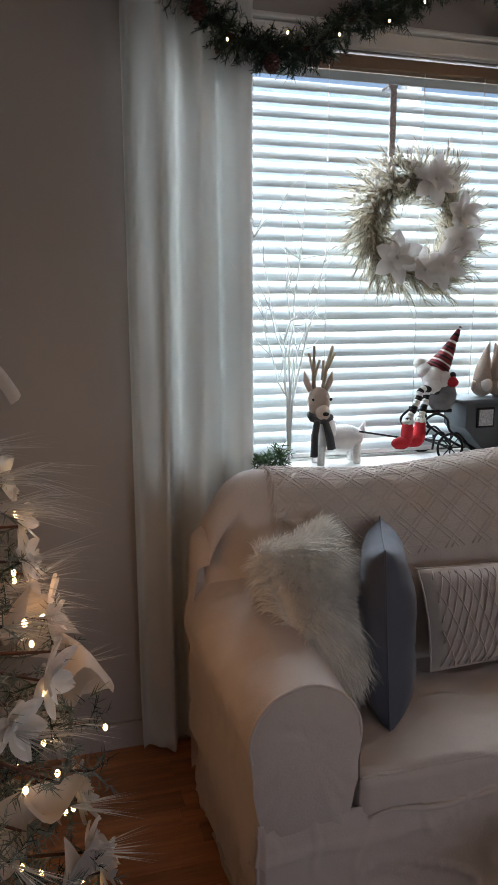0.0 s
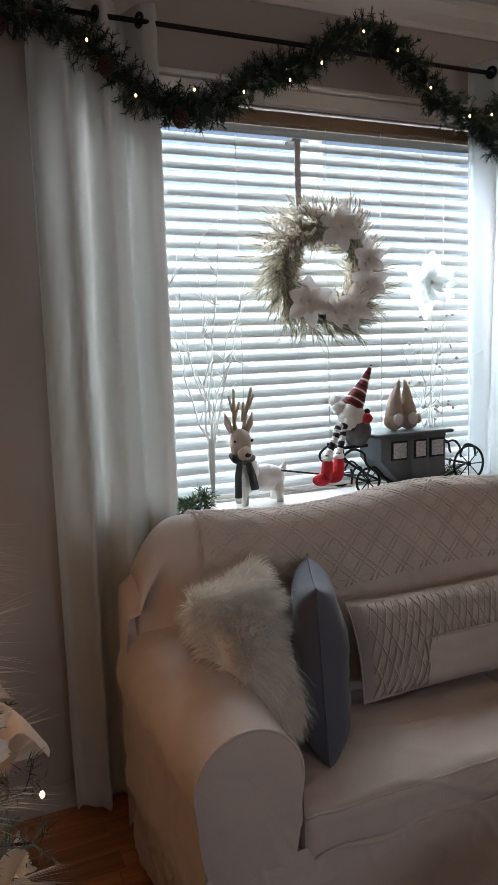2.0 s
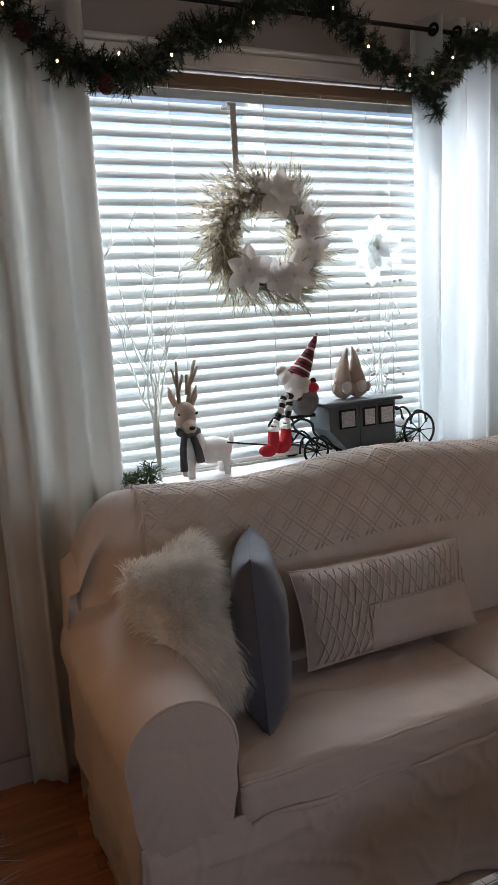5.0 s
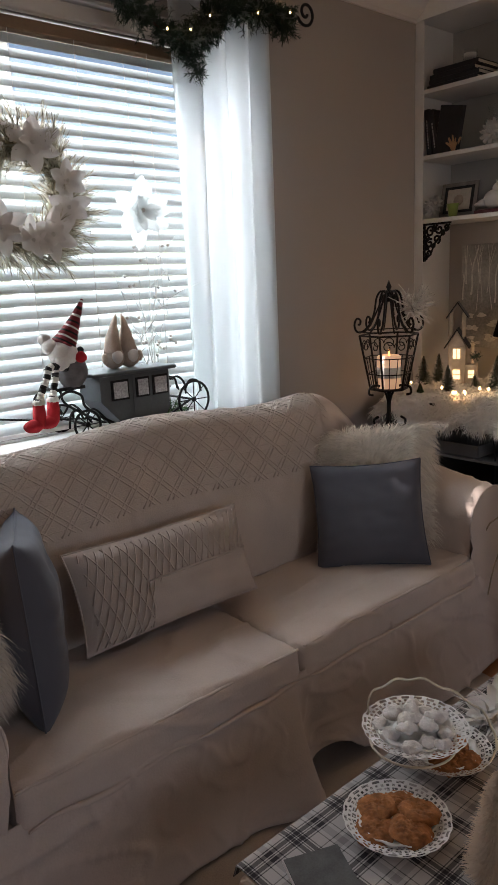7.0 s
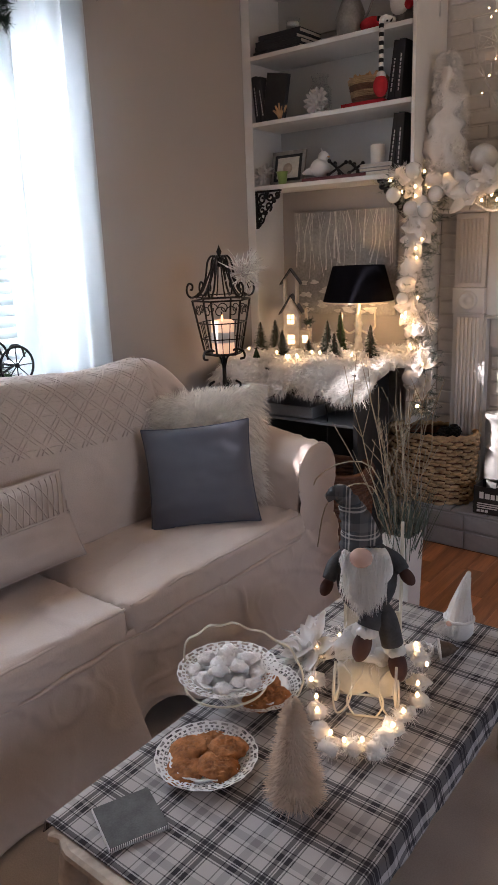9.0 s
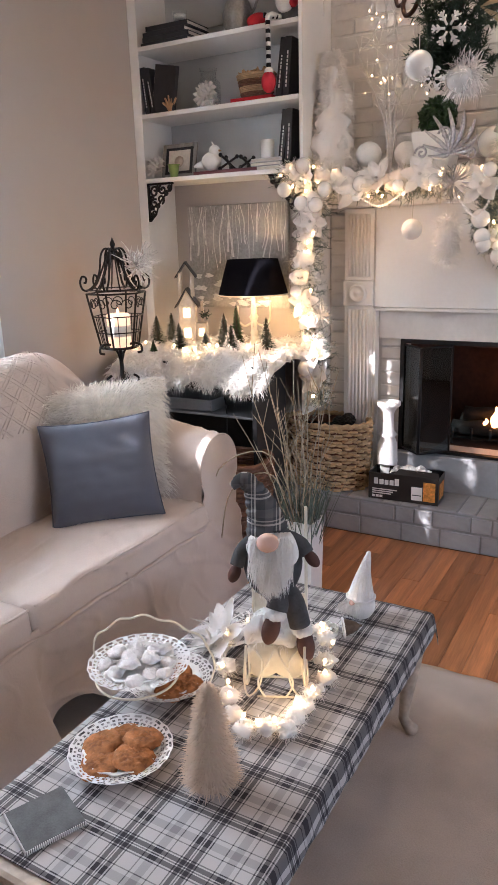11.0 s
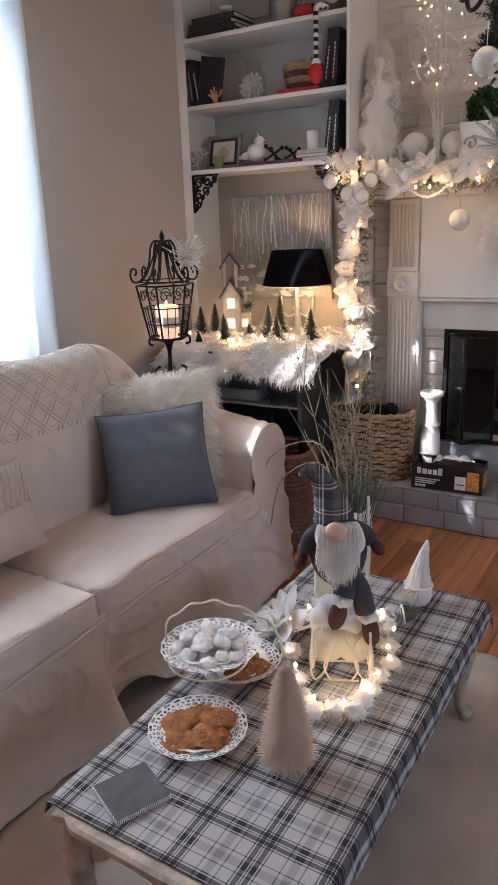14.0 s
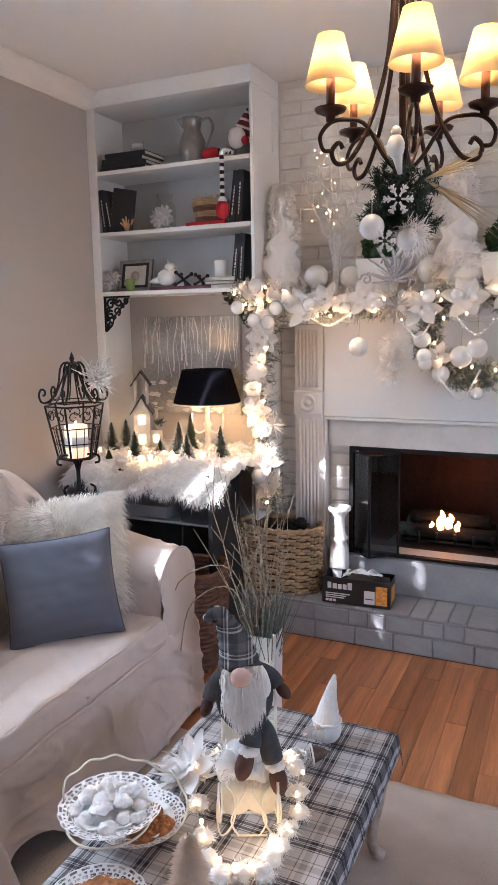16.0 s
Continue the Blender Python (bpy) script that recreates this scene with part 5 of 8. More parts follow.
for y, x0, x1 in ((-0.055, -0.075, -0.125), (-0.030, -0.030, -0.062)):
    line = along([(0.020, y * 0.6, 0.250), (x0 * 0.7, y, 0.262), (x0, y - 0.01, 0.225), (x1 + 0.012, y - 0.015, 0.155)], 22)
    for k in range(21):
        tube([line[k], line[k + 1]], 0.0125, 8, g, 1 if (k // 2) % 2 else 3)
    e = line[-1]
    for k in range(7):
        a = k / 7 * math.tau
        ball(e + Vector((0.011 * math.cos(a), 0.011 * math.sin(a), -0.004)), 0.011, g, 1, seg=8)
    tube([e + Vector((0, 0, -0.01)), e + Vector((-0.002, 0, -0.05)), e + Vector((-0.006, 0, -0.080))], [0.019, 0.022, 0.020], 12, g, 2)
    ball(e + Vector((-0.026, -0.004, -0.078)), 0.027, g, 2, seg=14, scale=(1.35, 0.85, 0.85))
for v in g.verts:
    v.co += Vector((wob(v.co, 70, 0.0025), wob(v.co + Vector((4, 0, 0)), 70, 0.0025), wob(v.co + Vector((8, 0, 0)), 70, 0.0025)))
d = tagged(part("gnome_doll", g, [GREYWOOL, WHITEWOOL, RED, IRON, REDKNIT], None, smooth=True), "gnome doll with red striped hat and red boots on the carriage", "doll", "gnome dolls on the sill")
d.location = (1.855, 2.84, SILL + 0.005)
for x, dz, lean in ((2.105, 0, 0.004), (2.172, 0, -0.040)):
    g = bmesh.new()
    ball((0, 0, 0.038), 0.042, g, 0, seg=18, scale=(1, 0.85, 0.92))
    ball((0.0, -0.028, 0.045), 0.026, g, 1, scale=(0.9, 0.5, 1))
    tube([(0, 0, 0.06), (lean * 0.2, 0, 0.11), (lean * 0.5 + 0.01, 0, 0.16), (lean + 0.02, 0, 0.20)], [0.036, 0.027, 0.014, 0.003], 12, g, 0)
    for s in (-1, 1):
        ball((s * 0.042, -0.01, 0.04), 0.014, g, 0, scale=(0.8, 0.8, 1.5))
    d = tagged(part("felt_gnome", g, [FAWN, WHITEWOOL], None, smooth=True), "small fawn felt gnome standing on the carriage roof", "doll", "felt gnomes on the carriage roof")
    d.location = (x, 2.88, SILL + 0.222)


def branch(name, root, tips, material, label, rs, r=0.004, wig=0.012, sub=6):
    t = thing(name, root, 0, label, "branch")
    for tip in tips:
        bm = bmesh.new()
        tip = Vector(tip) - Vector(root)
        pts = [Vector((0, 0, 0)), Vector((tip.x * 0.06, tip.y * 0.1, tip.z * 0.28))]
        for k in range(1, 8):
            q = Vector((tip.x * (0.06 + 0.94 * (k / 7) ** 1.2), tip.y * k / 7, tip.z * (0.28 + 0.72 * k / 7)))
            pts.append(q + rand_dir(rs) * wig)
        tube(pts, [r * (1 - 0.8 * i / (len(pts) - 1)) for i in range(len(pts))], 5, bm=bm)
        part("twig", bm, material, t)
        for s in range(sub):
            a = pts[rs.randrange(3, len(pts))]
            d = (rand_dir(rs) + Vector((0, 0, 0.9)) + Vector((tip.x, 0, 0)) * 2).normalized()
            n = rs.uniform(0.06, 0.16)
            part("side_twig", tube([a, a + d * n * 0.5 + rand_dir(rs) * wig * 0.7, a + d * n], [r * 0.45, r * 0.35, r * 0.15], 4), material, t)
    return t


branch("white_branch", (1.347, 2.90, SILL), [(1.398, 2.90, 2.07), (1.193, 2.90, 1.70), (1.233, 2.89, 1.84), (1.493, 2.89, 1.84), (1.323, 2.90, 1.93), (1.443, 2.9, 1.73)], BACKTWIG, "white painted branch standing on the sill", rs, 0.0055, 0.016, 9)
tw = branch("white_branch", (2.29, 2.90, SILL), [(2.34, 2.90, 1.68), (2.24, 2.89, 1.64), (2.39, 2.89, 1.58), (2.19, 2.90, 1.53), (2.31, 2.9, 1.80)], BACKTWIG, "white branch with small beads on the sill", rs)
first = part("bead", ball((0, 0, 0), 0.007, seg=8), BALL, tw)
share("bead", first, [Vector((rs.uniform(-0.12, 0.12), rs.uniform(-0.03, 0.01), rs.uniform(0.25, 0.7))) for _ in range(26)], tw)
fl = thing("snowflake_ornament", (2.289, 2.92, 1.85), 0, "large clear and white petal ornament hanging in the window", "ornament")
poinsettia(fl, pose(0, 0, 0, 90, 0, 0), 0.13, rs, BACKPETAL)
poinsettia(fl, pose(0, -0.02, 0, 90, 25, 0), 0.10, rs, BACKPETAL)
part("thread", tube([(0, 0, 0.02), (0, 0.03, 0.53)], 0.001, 4), TRIM, fl)
sp = thing("greenery_sprig", (1.29, 2.85, SILL), 0, "green sprig lying on the window sill", "sprig")
tagged(part("leaves", sprays([Vector((-0.05, 0, 0.03)), Vector((0.0, 0, 0.04)), Vector((0.06, 0, 0.035))], 46, 0.05, 0.028, rs, 14, 0.002), OLIVE, sp), kind="stuff")

# ---- wrought-iron lantern on a stand ----
LX, LY = 3.45, 2.65
ln = thing("floor_lantern", (LX, LY, 0), 20, "black wrought-iron lantern with a candle on a floor stand", "lantern")
bm = bmesh.new()
RB, RT, ZB, ZT = 0.088, 0.138, 1.045, 1.300
hexa = lambda r, z, k: Vector((r * math.cos(k * math.tau / 6), r * math.sin(k * math.tau / 6), z))
for r, z in ((RB, ZB), (RT, ZT), (RB + 0.018, ZB + 0.075), (RB + 0.032, ZB + 0.150), (RT + 0.004, ZT + 0.018)):
    tube([hexa(r, z, k) for k in range(7)], 0.0045 if z in (ZB, ZT) else 0.0028, 5, bm=bm, caps=False)
for k in range(6):
    tube([hexa(RB, ZB, k), hexa(RT, ZT, k)], 0.005, 6, bm=bm)
    for u in (0.33, 0.66):
        tube([hexa(RB, ZB, k).lerp(hexa(RB, ZB, k + 1), u), hexa(RB + 0.032, ZB + 0.150, k).lerp(hexa(RB + 0.032, ZB + 0.150, k + 1), u)], 0.0022, 4, bm=bm)
    for u in (0.28, 0.72):
        c = hexa(RB + 0.042, ZB + 0.205, k).lerp(hexa(RB + 0.042, ZB + 0.205, k + 1), u)
        sd = (hexa(1, 0, k + 1) - hexa(1, 0, k)).normalized() * (1 if u < 0.5 else -1)
        tube([c + sd * (0.030 * (1 - 0.8 * q / 12)) * math.cos(q / 12 * 7) + Vector((0, 0, 0.03 * (1 - 0.8 * q / 12) * math.sin(q / 12 * 7))) for q in range(13)], 0.0025, 4, bm=bm)
cage = part("cage", bm, IRON, ln, "six-sided wire cage")
bm = bmesh.new()
for k in range(12):
    a = k / 12 * math.tau
    part("roof_bar", tube([(q * math.cos(a), q * math.sin(a), z) for q, z in ((0.118, ZT + 0.012), (0.088, ZT + 0.045), (0.052, ZT + 0.12), (0.026, ZT + 0.185))], 0.0035, 5), IRON, ln)
for k in range(6):
    d = hexa(1, 0, k)
    pts = [(v.x, v.y) for v in along([(0.02, 0.195, 0), (0.052, 0.200, 0), (0.078, 0.170, 0), (0.092, 0.105, 0), (0.122, 0.050, 0), (0.170, 0.018, 0), (0.205, 0.022, 0), (0.218, 0.052, 0), (0.203, 0.080, 0), (0.180, 0.072, 0), (0.184, 0.052, 0), (0.196, 0.054, 0)], 34)]
    part("roof_scroll", tube([Vector((d.x * q * 0.74, d.y * q * 0.74, ZT + z)) for q, z in pts], 0.005, 6), IRON, ln)
bm.free()
part("finial", lathe([(0, 0.17), (0.022, 0.175), (0.010, 0.195), (0.016, 0.205), (0.006, 0.22), (0.013, 0.24), (0.0, 0.272)], 12, (0, 0, ZT - 0.02)), IRON, ln)
bm = tube([(0, 0, 0.03), (0, 0, 0.6), (0, 0, ZB)], 0.010, 8)
for k in range(3):
    a = k / 3 * math.tau + 0.4
    for pts in ([(0.0, 0.965), (0.02, 1.03), (0.06, 1.065), (0.105, 1.06), (0.112, 1.03), (0.09, 1.022)], [(0.0, 0.90), (0.03, 0.865), (0.07, 0.865), (0.085, 0.90), (0.06, 0.915)], [(0.0, 0.25), (0.06, 0.14), (0.14, 0.04), (0.18, 0.008)]):
        tube([Vector((math.cos(a) * v.x, math.sin(a) * v.x, v.y)) for v in along([(q, z, 0) for q, z in pts], 14)], 0.006, 6, bm=bm)
part("stand", bm, IRON, ln, "iron pole with scrolled feet")
part("tray", lathe([(0, ZB - 0.002), (RB * 0.95, ZB - 0.002), (RB * 0.95, ZB + 0.003), (0, ZB + 0.003)], 6), IRON, ln)
cd = thing("pillar_candle", (LX, LY, ZB + 0.004), 0, "lit ivory pillar candle with a silver band inside the lantern", "candle")
part("wax", lathe([(0, 0), (0.054, 0), (0.055, 0.15), (0.048, 0.155), (0.03, 0.145), (0, 0.143)], 20), CANDLE, cd)
part("glitter_band", lathe([(0.0555, 0.05), (0.0570, 0.052), (0.0570, 0.098), (0.0555, 0.10)], 20), BALL, cd)
part("flame", lathe([(0, 0.148), (0.006, 0.156), (0.005, 0.168), (0, 0.185)], 8), FLAME, cd)
lamp("candle_light", "POINT", 0.12, (1.0, 0.5, 0.2), pose(LX, LY, ZB + 0.23), shadow_soft_size=0.02)
sb = thing("frosted_burst", (LX + 0.03, LY - 0.11, ZT + 0.12), 0, "white frosted twig burst tied to the lantern", "ornament")
for k in range(64):
    # each frosted twig bends and forks near its end
    way = (rand_dir(rs) + Vector((0.15, -0.35, 0.1))).normalized()
    n = rs.uniform(0.06, 0.12)
    mid, bend = way * n * 0.6, rand_dir(rs) * 0.022
    bm = tube([(0, 0, 0), way * n * 0.3 + bend * 0.3, mid, way * n + bend], [0.003, 0.003, 0.0026, 0.0018], 5)
    tube([mid, way * n * 0.9 - bend], [0.0024, 0.0016], 5, bm=bm)
    tube([way * n * 0.35 + bend * 0.3, way * n * 0.6 + rand_dir(rs) * 0.025], [0.0024, 0.0016], 5, bm=bm)
    part("frosted_twig", bm, BALL, sb)

# ---- media cabinet with the snow village ----
mc = thing("media_cabinet", (0, 0, 0), 0, "black media cabinet with a glass shelf in the nook", "cabinet")
CX0, CX1, CY0, CY1, CZ = 3.76, 4.43, 2.10, 2.93, 0.93
part("cabinet_top", box(CX0, CX1, CY0, CY1, CZ - 0.03, CZ, 0.004), DARKWOOD, mc)
for y in (CY0 + 0.012, CY1 - 0.012):
    part("side", box(CX0 + 0.02, 4.104, y - 0.012, y + 0.012, 0.0, CZ - 0.031, 0.002), DARKWOOD, mc)
part("cabinet_back", box(4.105, 4.118, CY0 + 0.025, CY1 - 0.025, 0.03, CZ - 0.031), DARKWOOD, mc)
part("glass_shelf", box(CX0 + 0.03, 4.104, CY0 + 0.025, CY1 - 0.025, 0.655, 0.667, 0.002), GREYBOX, mc, "thin glass-edged shelf")
part("bottom", box(CX0 + 0.03, 4.104, CY0 + 0.025, CY1 - 0.025, 0.05, 0.075), DARKWOOD, mc)
pl = thing("disc_player", (3.93, 2.55, 0.668), 0, "flat silver disc player on the cabinet shelf", "media player")
part("case", box(-0.12, 0.12, -0.17, 0.17, 0.004, 0.065, 0.003), GREYBOX, pl)
part("front_panel", box(-0.124, -0.1205, -0.165, 0.165, 0.012, 0.056), GREYBOX, pl)
tagged(part("round_tray", lathe([(0, 0), (0.15, 0), (0.17, 0.012), (0.172, 0.02), (0.16, 0.018), (0, 0.008)], 30, (3.70, 2.42, 0.50)), PLASTIC, None), "dark round tray leaning in the wicker basket", "tray")
tagged(part("cable", tube(along([(3.86, 2.32, 0.93), (3.80, 2.30, 0.80), (3.84, 2.31, 0.70), (3.79, 2.28, 0.6), (3.8, 2.3, 0.5)], 30), 0.004, 6), IRON, mc), "")

sn = thing("snow_blanket", (0, 0, 0), 0, "fluffy white snow blanket spread over the cabinet top", "snow blanket")
def snow_fn(u, v):
    x, y = CX0 - 0.07 + u * (CX1 - CX0 + 0.06), CY0 - 0.10 + v * (CY1 - CY0 + 0.09)
    edge = max(0, (CX0 + 0.03 - x) / 0.08)
    return x - 0.02 * edge, y, CZ + 0.035 + wob((x, y, 0), 7, 0.04) + wob((x, y, 3), 22, 0.035) - edge * (0.085 + wob((x, y, 9), 9, 0.07))


snow = part("wadding", sheet(snow_fn, 50, 70), FLUFF, sn, smooth=True)
thick(snow, 0.03)
items = []
for i in range(17000):
    u, v = rs.random() ** 1.9, rs.random()
    p = Vector(snow_fn(u, v))
    d = rand_dir(rs) * 1.0 + Vector((-0.6 if u < 0.2 else -0.1, 0, -0.5 if u < 0.10 else 0.5))
    items.append((p, d, rs.uniform(0.016, 0.046) * (1.4 if u < 0.1 else 1), 0.0022, 0.35))
tagged(part("fluff", blades(items, rs), FLUFF, sn), kind="stuff")
bulbs(sn, [(CX0 + rs.uniform(0.0, 0.2), rs.uniform(CY0 + 0.1, CY1 - 0.05), CZ + 0.065) for _ in range(12)], 0.006)

lamp("snow_string_light", "POINT", 0.35, (1.0, 0.78, 0.52), pose(3.86, 2.34, CZ + 0.15), shadow_soft_size=0.06)
vh = thing("village_church", (4.13, 2.715, CZ + 0.055), -62, "white wooden village church with lit windows and bare roof", "toy house")
VW = mat("white_balsa_wood", (0.52, 0.45, 0.37), 0.8, var=0.15, vs=30)
part("house_body", box(-0.045, 0.045, -0.06, 0.06, 0, 0.20, 0.002), VW, vh)
part("annex", box(0.046, 0.105, -0.05, 0.05, 0, 0.10, 0.002), VW, vh)
part("chimney", box(0.072, 0.086, -0.01, 0.01, 0.10, 0.215, 0.001), VW, vh)
def gable(x0, x1, y0, y1, z0, z1, t=0.012):
    xm = (x0 + x1) / 2
    vs = []
    for y in (y0, y1):
        vs += [(x0 - 0.02, y, z0 - 0.02), (xm, y, z1), (x1 + 0.02, y, z0 - 0.02), (x1 + 0.02, y, z0 - 0.02 + t), (xm, y, z1 + t), (x0 - 0.02, y, z0 - 0.02 + t)]
    return vs, [(0, 1, 4, 5), (1, 2, 3, 4), (6, 11, 10, 7), (7, 10, 9, 8), (0, 6, 7, 1), (1, 7, 8, 2), (5, 4, 10, 11), (4, 3, 9, 10), (0, 5, 11, 6), (2, 8, 9, 3)]
part("roof", gable(-0.045, 0.045, -0.075, 0.075, 0.205, 0.285, 0.008), DARKWOOD, vh)
part("gable_wall", ([(-0.045, -0.06, 0.2), (0.045, -0.06, 0.2), (0, -0.06, 0.28), (-0.045, 0.06, 0.2), (0.045, 0.06, 0.2), (0, 0.06, 0.28)], [(0, 1, 2), (5, 4, 3), (0, 2, 5, 3), (1, 4, 5, 2)]), VW, vh)
for sx in (-0.038, 0.026):
    part("tower_post", box(sx, sx + 0.012, -0.06, -0.048, 0.24, 0.375), VW, vh)
    part("tower_post", box(sx, sx + 0.012, 0.02, 0.032, 0.24, 0.375), VW, vh)
part("tower_roof", gable(-0.036, 0.036, -0.07, 0.04, 0.365, 0.425, 0.008), DARKWOOD, vh)
for x, z, w, h in ((-0.018, 0.135, 0.036, 0.05), (-0.018, 0.025, 0.036, 0.05), (0.062, 0.03, 0.028, 0.04)):
    part("lit_window", box(x, x + w, -0.0645 if x < 0.05 else -0.0545, -0.0605 if x < 0.05 else -0.0505, z, z + h), LIT, vh, "warm lit window")
    yf = -0.0660 if x < 0.05 else -0.0560
    bm = box(x + w / 2 - 0.0015, x + w / 2 + 0.0015, yf, yf + 0.002, z, z + h)
    box(x, x + w, yf - 0.0005, yf + 0.0012, z + h / 2 - 0.0015, z + h / 2 + 0.0015, bm=bm)
    part("glazing_bar", bm, VW, vh)
tagged(part("wreath_sprig", sprays([Vector((0.10, -0.055, 0.14)), Vector((0.11, -0.055, 0.15))], 22, 0.03, 0.016, rs, 12), PINE, vh), kind="stuff")
lamp("church_light", "POINT", 0.1, (1.0, 0.65, 0.3), pose(4.02, 2.74, CZ + 0.12), shadow_soft_size=0.03)
for x, y, h, r, fr in ((4.02, 2.855, 0.165, 0.060, 1), (4.12, 2.825, 0.17, 0.055, 1), (3.92, 2.635, 0.14, 0.048, 1), (4.08, 2.575, 0.07, 0.036, 1), (4.05, 2.435, 0.185, 0.060, 1), (3.88, 2.29, 0.145, 0.050, 1), (4.05, 2.18, 0.17, 0.055, 1), (3.80, 2.72, 0.05, 0.02, 0), (4.14, 2.41, 0.22, 0.05, 0)):
    bottlebrush("bottlebrush_tree", (x, y, CZ + 0.04), h, r, PINE if fr else TOPIARY, "small dark green bottle-brush tree dusted with snow", "village bottle-brush trees", rs, 2600, BALL if fr else None)

tl = thing("table_lamp", (4.20, 2.335, CZ + 0.04), 0, "cream candelabra table lamp with a black shade, lit", "table lamp")
part("lamp_base", lathe([(0, 0), (0.055, 0), (0.055, 0.015), (0.03, 0.03), (0.018, 0.05), (0.022, 0.065), (0.016, 0.08), (0.018, 0.13), (0.026, 0.15), (0.012, 0.17), (0.010, 0.30), (0, 0.30)], 20), CREAMMETAL, tl)
for k in range(4):
    a = k * math.tau / 4 + 0.4
    c, s = math.cos(a), math.sin(a)
    part("candle_arm", tube(along([(0.01 * c, 0.01 * s, 0.12), (0.05 * c, 0.05 * s, 0.10), (0.085 * c, 0.085 * s, 0.13), (0.088 * c, 0.088 * s, 0.16)], 12) + [Vector((0.088 * c, 0.088 * s, 0.165)), Vector((0.088 * c, 0.088 * s, 0.21))], 0.006, 7), CREAMMETAL, tl)
SH0, SH1, SZ0, SZ1 = 0.188, 0.135, 0.268, 0.452
part("shade", lathe([(SH0, SZ0), (SH1, SZ1), (SH1 - 0.004, SZ1), (SH0 - 0.004, SZ0), (SH0, SZ0)], 40), BLACKSHADE, tl, "black tapered fabric shade")
part("shade_trim", lathe([(SH0 + 0.002, SZ0 - 0.002), (SH0 + 0.002, SZ0 + 0.005), (SH0 - 0.005, SZ0 + 0.005), (SH0 - 0.005, SZ0 - 0.002), (SH0 + 0.002, SZ0 - 0.002)], 40), CREAMMETAL, tl)
part("light_bulb", ball((0, 0, 0.34), 0.028, seg=12, scale=(1, 1, 1.2)), LIT, tl)
lamp("table_lamp_light", "POINT", 3.6, (1.0, 0.62, 0.28), pose(4.20, 2.335, CZ + 0.345), shadow_soft_size=0.03)

pt = thing("birch_painting", (4.428, 2.55, 1.43), 0, "grey canvas painting of bare white birch trunks", "painting")
part("canvas", box(-0.022, 0.010, -0.325, 0.325, -0.285, 0.285, 0.003), CANVAS_G, pt)
for i in range(26):
    y = -0.305 + i * 0.0245 + rs.uniform(-0.010, 0.010)
    z0, w = rs.uniform(-0.10, 0.08), rs.choice((0.0022, 0.003, 0.005, 0.0065))
    lean, kink = rs.uniform(-0.045, 0.045), rs.uniform(-0.008, 0.008)
    at = lambda v: max(-0.315, min(0.315, y + lean * v + kink * math.sin(v * 7 + i)))
    dep = -0.0232 - 0.00012 * i
    part("painted_trunk", sheet(lambda u, v: (dep, at(v) + (u - 0.5) * 2 * w * (1 - 0.5 * v), z0 + (0.28 - z0) * v), 2, 12), BIRCH, pt)
    if i % 2:
        v0 = rs.uniform(0.3, 0.6)
        z1, s_ = z0 + (0.28 - z0) * v0, rs.choice((-1, 1))
        part("painted_bough", sheet(lambda u, v: (dep - 0.00005, max(-0.315, min(0.315, at(v0) + s_ * 0.035 * v ** 1.3)) + (u - 0.5) * 0.004 * (1 - 0.6 * v), z1 + v * min(0.12, 0.275 - z1)), 2, 6), BIRCH, pt)
for i in range(60):
    # dabs of snow on the ground of the picture
    y, z, r = rs.uniform(-0.28, 0.28), -0.27 + 0.17 * rs.random() ** 1.3, rs.uniform(0.008, 0.03)
    dep = -0.0228 - 0.00004 * (i % 9)
    part("painted_snow", sheet(lambda u, v: (dep, y + r * v * math.cos(u * math.tau) * (1 + 0.4 * math.sin(u * 19 + i)), z + 0.5 * r * v * math.sin(u * math.tau)), 14, 3, True), BIRCH, pt)

bw = thing("wicker_basket", (3.66, 2.28, 0.0), 8, "brown wicker basket on the floor beside the cabinet", "basket")
rf = lambda a, k: (0.16 * math.copysign(abs(math.cos(a)) ** 0.5, math.cos(a)) * (0.9 + 0.12 * k), 0.27 * math.copysign(abs(math.sin(a)) ** 0.5, math.sin(a)) * (0.9 + 0.12 * k))
tagged(part("woven_wall", basket_weave(20, 40, rf, 0.48), WICKERDARK, bw), kind="stuff")
part("basket_floor", box(-0.14, 0.14, -0.24, 0.24, 0.004, 0.02), WICKERDARK, bw)
part("rim", tube([(*rf(a / 48 * math.tau, 1.05), 0.485) for a in range(49)], 0.014, 7, caps=False), WICKERDARK, bw)

# ---- bookcase contents ----
S1, S2, S3 = SHELVES


